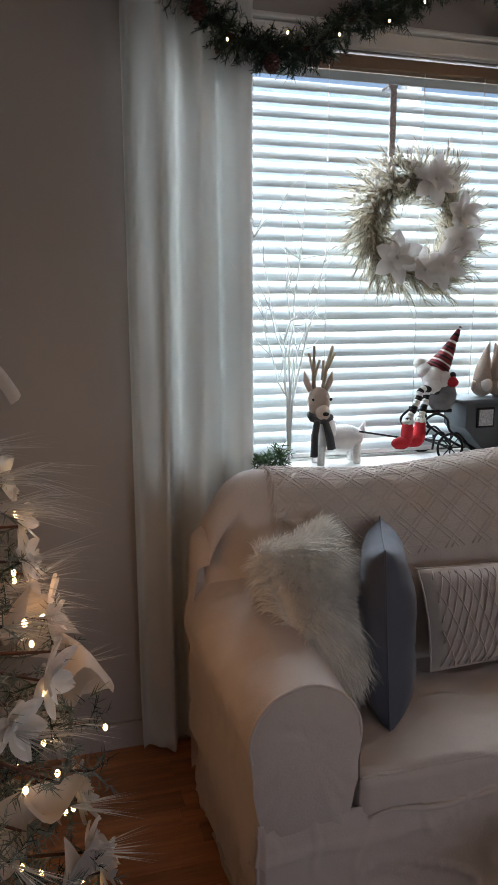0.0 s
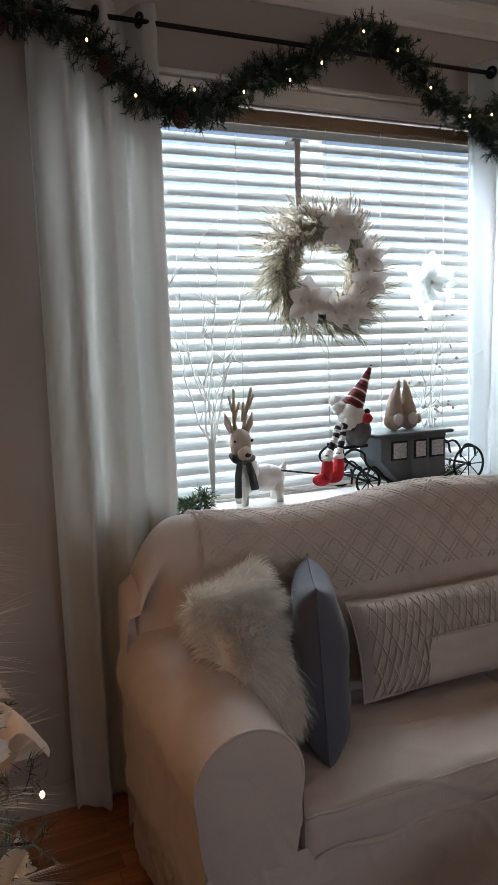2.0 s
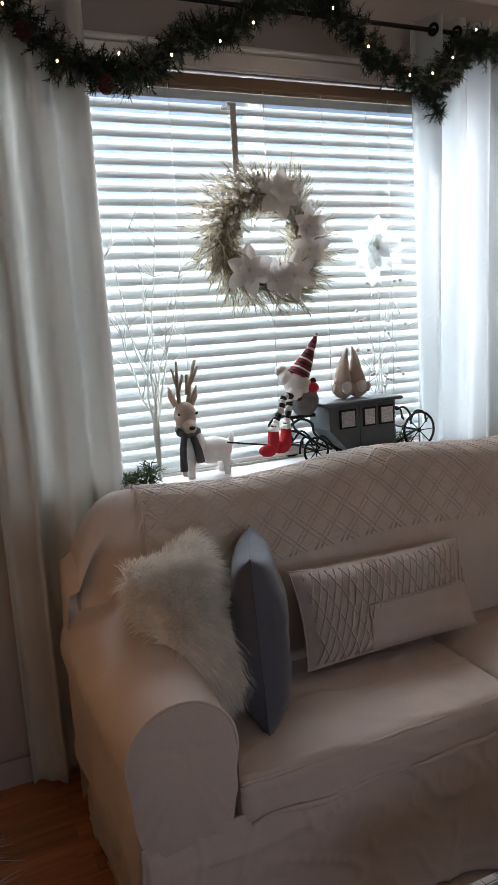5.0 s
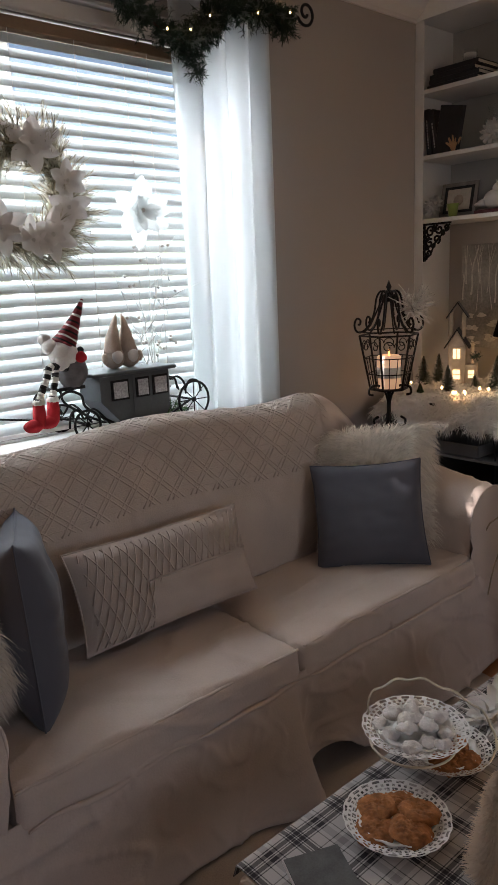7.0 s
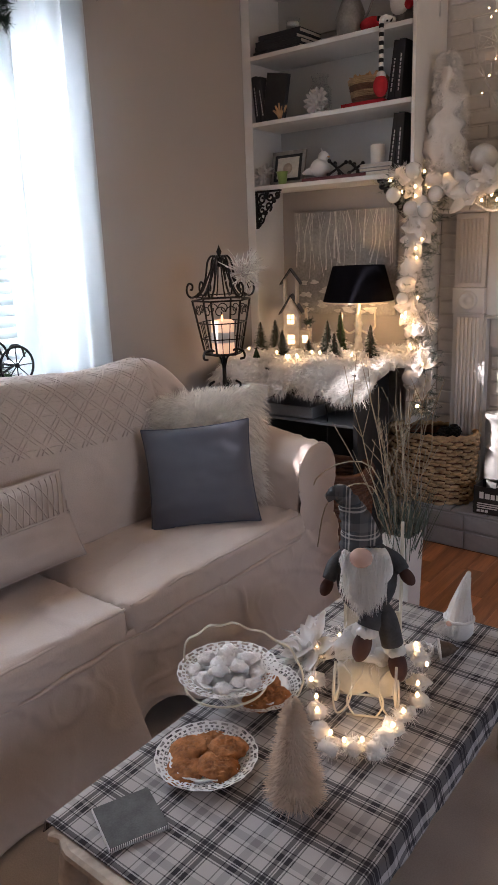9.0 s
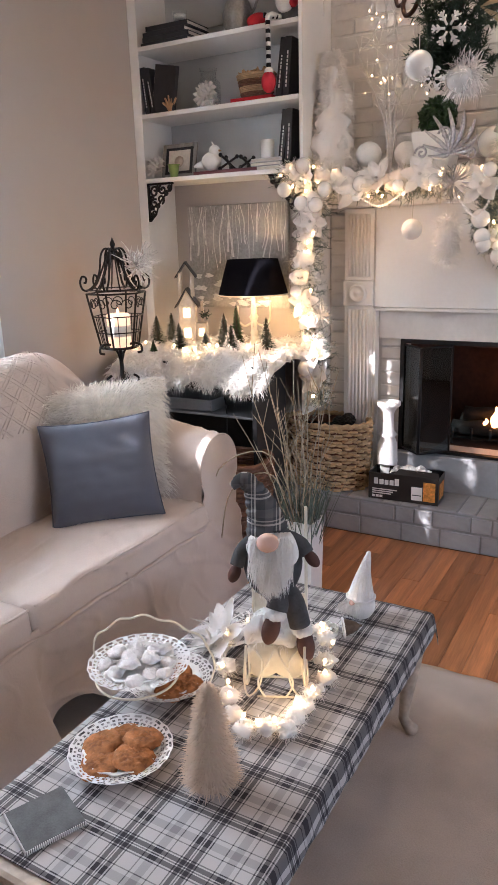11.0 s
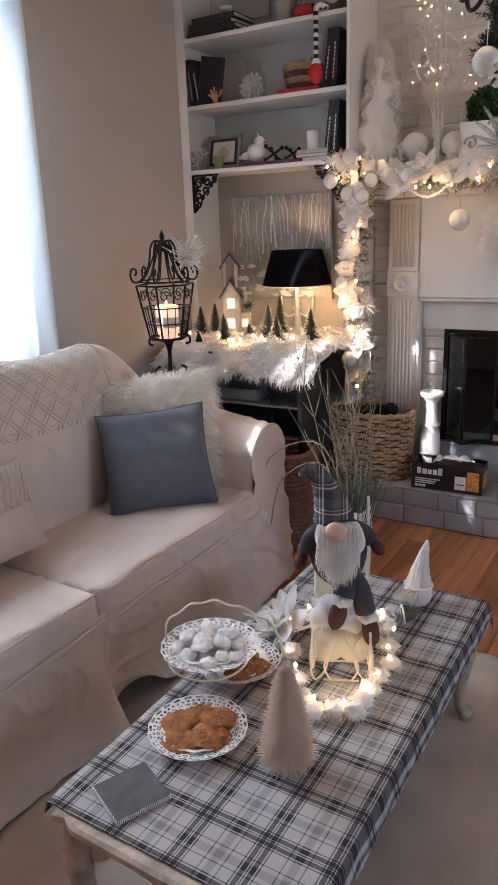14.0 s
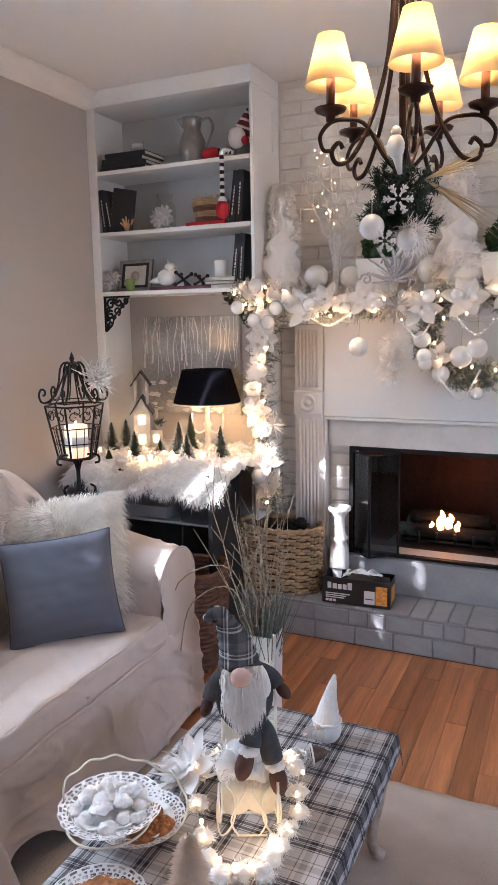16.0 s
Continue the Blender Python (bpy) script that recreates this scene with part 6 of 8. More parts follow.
def book(name, at, w, h, d, rz=0, lean=0, material=BLACKBOOK, label="black cloth-bound book standing on the shelf", group="books on the shelves", text=True, flat=False):
    """A book: d thick spine facing the room, h high, w deep."""
    t = thing(name, at, 0, label, "book", group)
    t.matrix_world = Matrix.Translation(at) @ pose(0, 0, 0, lean, 0, rz) @ (pose(0, 0, 0, 90, 0, 0) if flat else Matrix.Identity(4))
    bm = bmesh.new()
    box(0, w, -d / 2, -d / 2 + 0.003, 0, h, bm=bm)
    box(0, w, d / 2 - 0.003, d / 2, 0, h, bm=bm)
    box(-0.003, 0, -d / 2, d / 2, 0, h, 0.001, bm=bm)
    part("cover", bm, material, t)
    part("pages", box(0.001, w - 0.004, -d / 2 + 0.0035, d / 2 - 0.0035, 0.003, h - 0.003), PAPER, t)
    if text:
        bm = bmesh.new()
        z = h * 0.16
        while z < h * 0.72:
            n = h * rs.uniform(0.03, 0.07)
            box(-0.0042, -0.0032, -d * 0.10, d * 0.10, z, z + n, bm=bm)
            z += n + h * 0.02
        part("spine_lettering", bm, PRINTW, t, "pale bars of spine lettering")
    return t


# top shelf
for i, (w, y) in enumerate(((0.30, 2.80), (0.29, 2.79), (0.27, 2.80), (0.26, 2.78))):
    bk_ = thing("stacked_book", (4.16, y, S3 + i * 0.024), rs.uniform(-3, 3), "dark book lying in a stack", "book", "stacked books on the top shelf")
    bm = bmesh.new()
    box(0, 0.2, -w / 2, w / 2, 0, 0.003, bm=bm)
    box(0, 0.2, -w / 2, w / 2, 0.019, 0.022, bm=bm)
    box(-0.002, 0.0, -w / 2, w / 2, 0, 0.022, bm=bm)
    part("cover", bm, BLACKBOOK, bk_)
    part("pages", box(0.004, 0.196, -w / 2 + 0.004, w / 2 - 0.004, 0.0035, 0.0185), PAPER, bk_)
gl = thing("glass_votive", (4.26, 2.76, S3 + 0.096), 0, "small footed glass candle holder on the books", "candle holder")
part("glass_cup", lathe([(0, 0), (0.028, 0), (0.026, 0.006), (0.010, 0.012), (0.010, 0.02), (0.036, 0.03), (0.038, 0.07), (0.036, 0.07)], 20), GLASS, gl)
part("wax", lathe([(0, 0.035), (0.031, 0.035), (0.031, 0.055), (0, 0.055)], 16), CERAMIC, gl)
pj = thing("pewter_pitcher", (4.27, 2.42, S3), 0, "tall dull pewter pitcher with a curved handle", "pitcher")
part("vessel", lathe([(0, 0), (0.055, 0), (0.058, 0.01), (0.075, 0.06), (0.078, 0.10), (0.060, 0.15), (0.045, 0.185), (0.050, 0.22), (0.058, 0.245), (0.054, 0.245), (0.042, 0.19), (0, 0.18)], 26), PEWTER, pj, smooth=True)
part("spout", tube([(0, 0.04, 0.215), (0, 0.065, 0.238), (0, 0.095, 0.246)], [0.022, 0.017, 0.006], 8), PEWTER, pj)
part("handle", tube(along([(0, -0.05, 0.225), (0, -0.10, 0.235), (0, -0.125, 0.19), (0, -0.10, 0.12), (0, -0.07, 0.09)], 20), 0.007, 8), PEWTER, pj)
g = bmesh.new()
ball((0, 0, 0.055), 0.055, g, 0)
ball((-0.05, 0.0, 0.10), 0.045, g, 1, scale=(0.6, 1.1, 1.2))
for k in range(10):
    tube([(0, -0.004 * k, 0.13 + 0.012 * k), (0, -0.004 * (k + 1), 0.13 + 0.012 * (k + 1))], [0.050 - 0.0046 * k, 0.050 - 0.0046 * (k + 1)], 12, g, 1 if k % 3 == 2 else 4)
ball((-0.02, 0.035, 0.135), 0.022, g, 1)
ball((-0.05, -0.045, 0.085), 0.022, g, 2)
for k in range(8):
    tube([(-0.07 - 0.008 * k, 0.02 + 0.006 * k, 0.03), (-0.078 - 0.008 * k, 0.026 + 0.006 * k, 0.03)], 0.012, 8, g, 3 if k % 2 else 1)
tube([(-0.05, 0.10, 0.022), (-0.06, 0.02, 0.03)], 0.013, 8, g, 1)
ball((-0.06, 0.14, 0.034), 0.036, g, 2, scale=(1, 1.7, 0.92))
for k in range(12):
    tube([(-0.14, 0.045, 0.02 - 0.018 * k), (-0.14, 0.045, 0.002 - 0.018 * k)], 0.012, 8, g, 3 if k % 2 else 1)
tube([(-0.06, 0.02, 0.03), (-0.11, 0.04, 0.035), (-0.14, 0.045, 0.02)], 0.012, 8, g, 1)
ball((-0.14, 0.045, -0.215), 0.022, g, 1)
ball((-0.143, 0.045, -0.26), 0.036, g, 2, scale=(0.9, 1.0, 1.35))
d = tagged(part("shelf_gnome_doll", g, [GREYWOOL, WHITEWOOL, RED, IRON, REDKNIT], None, smooth=True), "gnome doll in red with a striped leg hanging off the shelf", "doll")
d.location = (4.255, 2.125, S3)
# middle shelf
for y, lean, w, h, dd in ((2.935, 6, 0.17, 0.235, 0.03), (2.895, 9, 0.17, 0.23, 0.03)):
    book("book", (4.17, y, S2 + 0.002), w, h, dd, 0, -lean)
bq = thing("book", (4.165, 2.83, S2 + 0.002), 0, "black book leaning with its cover to the room", "book", "books on the shelves")
bq.matrix_world = Matrix.Translation((4.165, 2.82, S2 + 0.002)) @ pose(0, 0, 0, 0, 0, 78) @ pose(0, 0, 0, 0, -12, 0)
part("cover", box(-0.07, 0.09, -0.012, 0.012, 0.0, 0.225, 0.002), BLACKBOOK, bq)
part("pages", box(-0.068, 0.0915, -0.010, 0.010, 0.003, 0.222), PAPER, bq)
for y in (2.11, 2.15):
    book("book", (4.17, y, S2 + 0.002), 0.17, 0.26, 0.032, 0, 8 if y > 2.13 else 5)
    book("book", (4.17, y - 0.005, S1 + 0.002), 0.17, 0.27, 0.03, 0, 7 if y > 2.13 else 4)
jr = thing("glass_jar", (4.26, 2.60, S2), 0, "clear glass jar half full of white shells", "jar")
part("jar_glass", lathe([(0, 0.001), (0.055, 0.001), (0.06, 0.01), (0.06, 0.13), (0.04, 0.155), (0.04, 0.185), (0.046, 0.19), (0.046, 0.20), (0.042, 0.20)], 28), GLASS, jr, smooth=True)
bm = bmesh.new()
for i in range(70):
    ball((rs.uniform(-0.035, 0.035), rs.uniform(-0.035, 0.035), 0.02 + rs.random() * 0.07), rs.uniform(0.010, 0.016), bm, seg=6, scale=(1, 0.6, 0.8))
tagged(part("shells", bm, CERAMIC, jr), kind="stuff")


def dahlia(name, at, r, label, tilt=(0, -70, 0), group=""):
    t = thing(name, at, 0, label, "paper flower", group)
    packs = []
    for ring in range(4):
        n = 12 - ring * 2
        for i in range(n):
            v, f = petal_mesh(r * (1 - ring * 0.22), r * 0.32, 0.1 + 0.25 * ring)
            m = pose(0, 0, 0, *tilt) @ pose(0, 0, 0.004 * ring, 8 + 14 * ring, 0, 360 * (i + 0.5 * ring) / n)
            packs.append(([tuple(m @ Vector(q)) for q in v], f))
    vs, fs, _ = merge(*packs)
    part("petals", (vs, fs), PETAL, t, smooth=True)
    return t


dahlia("paper_flower", (4.17, 2.56, S2 + 0.058), 0.068, "white paper flower leaning on the jar")
dahlia("paper_flower", (4.18, 2.91, S1 + 0.06), 0.062, "white paper flower beside the photo frame")
cr = thing("coral_ornament", (4.145, 2.77, S2), 0, "tan branching coral ornament leaning on the books", "ornament")
bm = bmesh.new()
for a in (-50, -20, 10, 40, 70):
    t = radians(a)
    tube([(0, 0, 0.0), (0, 0.02 * math.sin(t), 0.03), (0, 0.05 * math.sin(t), 0.03 + 0.05 * math.cos(t))], [0.010, 0.009, 0.005], 7, bm=bm)
part("coral", bm, CORAL, cr)
rb = thing("red_book", (4.16, 2.30, S2), 0, "red book lying flat under the small basket", "book")
part("cover", box(0, 0.2, -0.115, 0.115, 0.001, 0.022, 0.002), RED, rb)
part("pages", box(0.003, 0.2015, -0.112, 0.112, 0.005, 0.018), PAPER, rb)
sbk = thing("small_basket", (4.25, 2.31, S2 + 0.023), 0, "small striped wicker basket with tan paper inside", "basket")
rf2 = lambda a, k, j=0: (0.078 * math.cos(a) * (0.78 + 0.26 * (j + k) / 4), 0.098 * math.sin(a) * (0.78 + 0.26 * (j + k) / 4))
for j in range(4):
    tagged(part("weave_band", basket_weave(4, 16, lambda a, k: rf2(a, k, j), 0.028), WICKER if j % 2 else WICKERDARK, sbk), kind="stuff").location = (0, 0, 0.028 * j)
part("basket_floor", lathe([(0, 0.002), (0.056, 0.002), (0.056, 0.008), (0, 0.008)], 20), WICKERDARK, sbk)
part("crumpled_paper", sheet(lambda u, v: ((u - 0.5) * 0.12, (v - 0.5) * 0.15, 0.118 + wob((u * 3, v * 3, 1), 2, 0.04)), 14, 14), CORAL, sbk)
# lower shelf
pf = thing("photo_frame", (4.22, 2.80, S1), 90 + 12, "silver photo frame with a pale print", "photo frame")
pf.matrix_world = Matrix.Translation((4.23, 2.80, S1 + 0.003)) @ pose(0, 0, 0, 0, 12, 0)
bm = bmesh.new()
for s in ((-0.008, 0.008, -0.11, -0.09, 0, 0.18), (-0.008, 0.008, 0.09, 0.11, 0, 0.18), (-0.008, 0.008, -0.09, 0.09, 0, 0.02), (-0.008, 0.008, -0.09, 0.09, 0.16, 0.18)):
    box(*s, 0.003, bm=bm)
part("frame_moulding", bm, PEWTER, pf)
part("mat_board", box(-0.003, 0.002, -0.09, 0.09, 0.02, 0.16), BLACKBOOK, pf)
part("print", box(-0.005, -0.0035, -0.07, 0.07, 0.035, 0.145), PAPER, pf)
part("print_motif", lathe([(0, 0), (0.03, 0), (0.03, 0.001), (0, 0.001)], 18, squash=(1, 1)), FAWN, pf).matrix_basis = pose(-0.0055, 0, 0.085, 0, -90, 0)
tagged(part("green_cup", lathe([(0, 0), (0.02, 0), (0.022, 0.01), (0.03, 0.06), (0.034, 0.065), (0.028, 0.065), (0.018, 0.012), (0, 0.01)], 18, (4.16, 2.78, S1)), mat("green_glaze", (0.22, 0.30, 0.08), 0.3), None, smooth=True), "small pale green cup in front of the frame", "cup")
mg = thing("magazine", (4.15, 2.46, S1), 0, "dark red book lying flat under the bird", "book", "stacked books on the lower shelf")
part("cover", box(0, 0.2, -0.19, 0.19, 0.001, 0.018, 0.002), mat("maroon_cover", (0.12, 0.02, 0.025), 0.5), mg)
part("pages", box(0.004, 0.2015, -0.186, 0.186, 0.005, 0.014), PAPER, mg)
bd = bmesh.new()
ball((0, 0, 0.05), 0.05, bd, 0, scale=(0.8, 1.15, 0.95))
ball((0, -0.02, 0.10), 0.03, bd, 0, scale=(0.9, 1, 1))
tube([(0, -0.045, 0.10), (0, -0.062, 0.098)], [0.008, 0.001], 6, bd, 1)
tube([(0, 0.04, 0.04), (0, 0.09, 0.035), (0, 0.11, 0.03)], [0.025, 0.014, 0.006], 8, bd, 0)
tube([(0, -0.015, 0.125), (0, -0.005, 0.145)], [0.006, 0.002], 6, bd, 0)
o = tagged(part("ceramic_bird", bd, [CERAMIC, CORAL], None, smooth=True), "plump white ceramic bird on a book", "bird figure")
o.location = (4.21, 2.57, S1 + 0.019)
for y, k in ((2.455, 0.055), (2.345, 0.042)):
    jk = thing("iron_jack", (4.19, y, S1 + 0.0195 + k * 0.62), 0, "black iron toy jack ornament", "ornament", "iron jacks on the lower shelf")
    bm = bmesh.new()
    for d in ((1, 1, 0.9), (1, -1, 0.9), (-0.8, 0.9, 1.1)):
        v = Vector(d).normalized() * k
        tube([-v, v], 0.006, 7, bm=bm)
        ball(v, 0.011, bm, seg=8)
        ball(-v, 0.011, bm, seg=8)
    part("jack", bm, IRON, jk)
for i in range(3):
    wb = thing("white_book", (4.155, 2.22, S1 + i * 0.019), rs.uniform(-3, 3), "white paperback lying flat", "book", "stacked white books")
    part("cover", box(0, 0.18, -0.085, 0.085, 0.001, 0.018, 0.002), PRINTW if i != 1 else GREYBOX, wb)
    part("pages", box(-0.001, 0.1815, -0.082, 0.082, 0.004, 0.015), PAPER, wb)
tagged(part("white_candle", lathe([(0, 0), (0.034, 0), (0.035, 0.085), (0.03, 0.088), (0, 0.083)], 20, (4.21, 2.235, S1 + 0.058)), CERAMIC, None, smooth=True), "short white pillar candle on the white books", "candle")

# ---- mantel decorations ----
MZ = 1.79
FEATHER = sheer("white_feather", (0.93, 0.89, 0.86), 0.25)
ga = thing("mantel_garland", (0, 0, 0), 0, "frosted mantel garland with white flowers, pearl balls and warm lights", "garland")
GL = along([(4.16, 2.14, 1.79), (4.20, 2.03, 1.82), (4.20, 1.90, 1.79), (4.19, 1.75, 1.75), (4.18, 1.60, 1.73), (4.18, 1.45, 1.75), (4.18, 1.30, 1.74), (4.18, 1.15, 1.73), (4.18, 1.00, 1.75), (4.18, 0.80, 1.76), (4.18, 0.55, 1.78), (4.18, 0.3, 1.77)], 160)
GD = along([(4.16, 2.02, 1.77), (4.17, 1.946, 1.68), (4.15, 1.981, 1.48), (4.15, 1.985, 1.28), (4.15, 1.956, 1.06), (4.15, 1.935, 0.88), (4.15, 1.926, 0.68)], 110)
GB = along([(4.20, 1.12, 1.68), (4.19, 1.13, 1.54), (4.19, 1.04, 1.44), (4.19, 0.93, 1.40), (4.19, 0.83, 1.42)], 40)
part("stem", tube(GL[::4], 0.008, 6), BROWNSUEDE, ga)
part("stem", tube(GD[::4], 0.008, 6), BROWNSUEDE, ga)
part("stem", tube(GB[::4], 0.008, 6), BROWNSUEDE, ga)
for line, n in ((GL, 460), (GD, 300), (GB, 430)):
    tagged(part("frosted_needles", sprays(line, n, 0.10 if line is GD else 0.080, 0.030, rs, 20, 0.0014), PINEFROST, ga, "frosted grey-green needles"), kind="stuff")
    tagged(part("needles", sprays(line, n // 2, 0.085, 0.032, rs, 18, 0.0013), PALEPINE, ga, "pale champagne needles"), kind="stuff")
    bulbs(ga, [p + Vector((-0.07, rs.uniform(-0.05, 0.05), rs.uniform(-0.07, 0.06))) for p in line[2::4]], 0.0052)
    m0 = part("bauble", ball((0, 0, 0), 0.036, seg=20), BALL, ga, "pearl white ball ornament")
    m0.location = line[8] + Vector((-0.09, 0, -0.06))
    share("bauble", m0, [Matrix.Translation(p + Vector((-0.085, rs.uniform(-0.05, 0.05), rs.uniform(-0.08, 0.05)))) @ Matrix.Scale(rs.uniform(0.75, 1.1), 4) for p in line[16::(34 if line is GD else 17)]], ga)
for p, r in ((GL[22], 0.085), (GL[44], 0.115), (GL[58], 0.10), (GL[76], 0.09), (GL[100], 0.10), (GL[118], 0.11), (GL[134], 0.10), (GD[26], 0.095), (GD[34], 0.085), (GD[62], 0.085), (GD[84], 0.10), (GD[95], 0.105), (GB[14], 0.085)):
    poinsettia(ga, pose(p.x - (0.05 if p.z < 1.6 else 0.075), p.y + rs.uniform(-0.03, 0.03), p.z + rs.uniform(-0.02, 0.04), 0, -75 + rs.uniform(-20, 20), rs.uniform(-20, 20)), r, rs)
tagged(part("feathers", fluff([p + Vector((-0.03, 0, 0.02)) for p in (GL[10], GL[30], GL[38], GL[66], GL[80], GL[96], GL[120], GD[20], GD[44], GD[52], GD[80], GD[66], GL[50])], 0.065, 9000, 0.040, rs, 0.0012), FEATHER, ga, "soft white feathers"), kind="stuff")
tuft = bmesh.new()
for p in (GL[10], GL[30], GL[38], GL[50], GL[66], GL[80], GL[96], GD[20], GD[44], GD[52], GD[70]):
    ball(p + Vector((-0.055, rs.uniform(-0.03, 0.03), 0.02)), 0.045, tuft, seg=14, scale=(0.9, 1.1, rs.uniform(0.8, 1.25)))
for q in tuft.verts:
    q.co += Vector((wob(q.co, 24, 0.03), wob(q.co + Vector((3, 0, 0)), 24, 0.03), wob(q.co + Vector((7, 0, 0)), 24, 0.03)))
tagged(part("down_tufts", tuft, FEATHER, ga, "soft white down", smooth=True), kind="stuff")
puff = ball((4.16, 1.30, 1.49), 0.05, seg=18, scale=(0.8, 1.0, 1.7))
for q in puff.verts:
    q.co += Vector((wob(q.co, 22, 0.02), wob(q.co, 22, 0.03), wob(q.co, 30, 0.02)))
part("down", puff, FEATHER, ga, smooth=True)
tagged(part("hanging_feathers", fluff([(4.15, 1.30, 1.55), (4.15, 1.30, 1.48), (4.15, 1.30, 1.43)], 0.060, 3600, 0.034, rs, 0.0011), FEATHER, ga), kind="stuff")
for y, z, r in ((1.455, 1.545, 0.047), (1.06, 1.42, 0.04), (0.97, 1.50, 0.05), (1.15, 1.58, 0.04), (0.90, 1.54, 0.045)):
    hb = part("hanging_bauble", ball((4.13, y, z), r, seg=20), WHITEWOOL, ga, "frosted white ball ornament")
    part("cord", tube([(4.13, y, z + r), (4.15, y, 1.70)], 0.0015, 5), WIRE, hb)


def burst(parent, at, r, n, material, name="starburst"):
    items = []
    for i in range(n):
        a = i / n * math.tau
        d = Vector((rs.uniform(-0.25, 0.1), math.cos(a), math.sin(a)))
        items.append((at, d, r * rs.uniform(0.75, 1.0), 0.003, 0))
    b = part(name, blades(items, rs), material, parent, "silver starburst ornament")


burst(ga, (4.08, 1.26, 1.735), 0.095, 60, SILVER)
burst(ga, (4.08, 1.89, 1.15), 0.09, 50, WHITETWIG)
burst(ga, (4.07, 1.99, 1.65), 0.07, 40, WHITETWIG)
# silver glitter flourish
for k in range(9):
    a = radians(200 - k * 26)
    n = 0.10 + 0.05 * math.sin(k / 8 * math.pi)
    pts = [Vector((4.06, 1.28 - q * n * math.cos(a) - 0.02 * math.sin(q * 3), 1.85 + q * n * math.sin(a) + 0.03 * q * q)) for q in [j / 8 for j in range(9)]]
    part("flourish_leaf", tube(pts, [0.004 + 0.006 * math.sin(j / 8 * math.pi) for j in range(9)], 6), SILVER, ga, "grey glitter leaf")
for cy, cz in ((1.40, 1.86), (1.19, 1.84), (1.30, 1.93)):
    part("flourish_curl", tube([(4.055, cy + 0.03 * (1 - q / 16) * math.cos(q * 0.6), cz + 0.03 * (1 - q / 16) * math.sin(q * 0.6)) for q in range(15)], 0.005, 6), SILVER, ga, "grey glitter curl")
bd_ = part("pearl", ball((0, 0, 0), 0.0065, seg=8), BALL, ga)
bd_.location = (4.09, 1.30, 1.69)
pearls = along([(4.09, 1.72, 1.71), (4.09, 1.60, 1.65), (4.09, 1.48, 1.71)], 26) + along([(4.09, 1.26, 1.69), (4.09, 1.16, 1.59), (4.09, 1.08, 1.71)], 30) + along([(4.09, 1.06, 1.40), (4.09, 0.96, 1.31), (4.09, 0.88, 1.44)], 30) + along([(4.09, 1.0, 1.69), (4.09, 0.9, 1.60), (4.09, 0.8, 1.70)], 24)
share("pearl", bd_, pearls, ga)
lamp("garland_glow_high", "POINT", 0.5, (1.0, 0.62, 0.3), pose(4.05, 1.55, 1.65), shadow_soft_size=0.12)
lamp("garland_glow_low", "POINT", 0.5, (1.0, 0.62, 0.3), pose(4.02, 1.98, 1.15), shadow_soft_size=0.10)

for y, h in ((1.915, 0.62), (1.02, 0.68)):
    ft = thing("feather_tree", (4.30, y, MZ), 0, "white feather tree standing on the mantel", "feather tree", "feather trees on the mantel")
    part("stand", lathe([(0, 0), (0.06, 0), (0.05, 0.02), (0.008, 0.03), (0.006, h * 0.9), (0, h * 0.92)], 12), WHITETWIG, ft)
    core = lathe([(0, 0.03)] + [((0.092 * (1 - k / 14) ** 0.6 + 0.014) * (1 + 0.16 * math.sin(k * 2.3)), h * (0.06 + 0.86 * k / 14)) for k in range(15)] + [(0, h * 0.95)], 30)
    for q in core.verts:
        q.co += Vector((wob(q.co, 15, 0.05), wob(q.co + Vector((5, 0, 0)), 15, 0.05), wob(q.co, 30, 0.02)))
    part("down", core, FEATHER, ft, smooth=True)
    items = []
    for i in range(9000):
        z = rs.random() ** 1.1
        a = rs.uniform(0, math.tau)
        lump = 1 + 0.9 * noise.noise(Vector((math.cos(a) * 1.6, math.sin(a) * 1.6, z * 7 + y)))
        r = (0.105 * (1 - z) ** 0.55 + 0.014) * lump
        p = Vector((r * 0.75 * math.cos(a), r * 0.75 * math.sin(a), h * (0.04 + 0.9 * z)))
        items.append((p, (math.cos(a) + rs.uniform(-0.8, 0.8), math.sin(a) + rs.uniform(-0.8, 0.8), rs.uniform(-0.8, 0.9)), rs.uniform(0.018, 0.042), 0.0013, 0.25))
    tagged(part("plumes", blades(items, rs), FEATHER, ft, "fluffy white plumes"), kind="stuff")
tb = branch("lit_twig_tree", (4.33, 1.635, MZ), [(4.33, 1.60, 2.52), (4.33, 1.72, 2.44), (4.33, 1.52, 2.46), (4.33, 1.80, 2.36), (4.33, 1.44, 2.33), (4.33, 1.67, 2.55), (4.33, 1.56, 2.30)], WHITETWIG, "white twig tree with tiny lights on the mantel", rs, 0.006, 0.010, 15)
bulbs(tb, [Vector((0, rs.uniform(-0.20, 0.17), rs.uniform(0.35, 0.74))) for _ in range(20)], 0.0026)
for y, r in ((1.735, 0.062), (1.55, 0.055), (0.945, 0.075), (1.15, 0.07)):
    bb = thing("mantel_ball", (4.31, y, MZ + 0.045 + r), 0, "large white textured ball on the mantel", "ornament", "white balls on the mantel")
    part("sphere", ball((0, 0, 0), r, seg=24), BALL if r > 0.065 else WHITEWOOL, bb)
    part("rest", lathe([(0, -r - 0.045), (r * 0.5, -r - 0.045), (r * 0.45, -r * 0.85), (0, -r * 0.85)], 14), WHITEWOOL, bb)
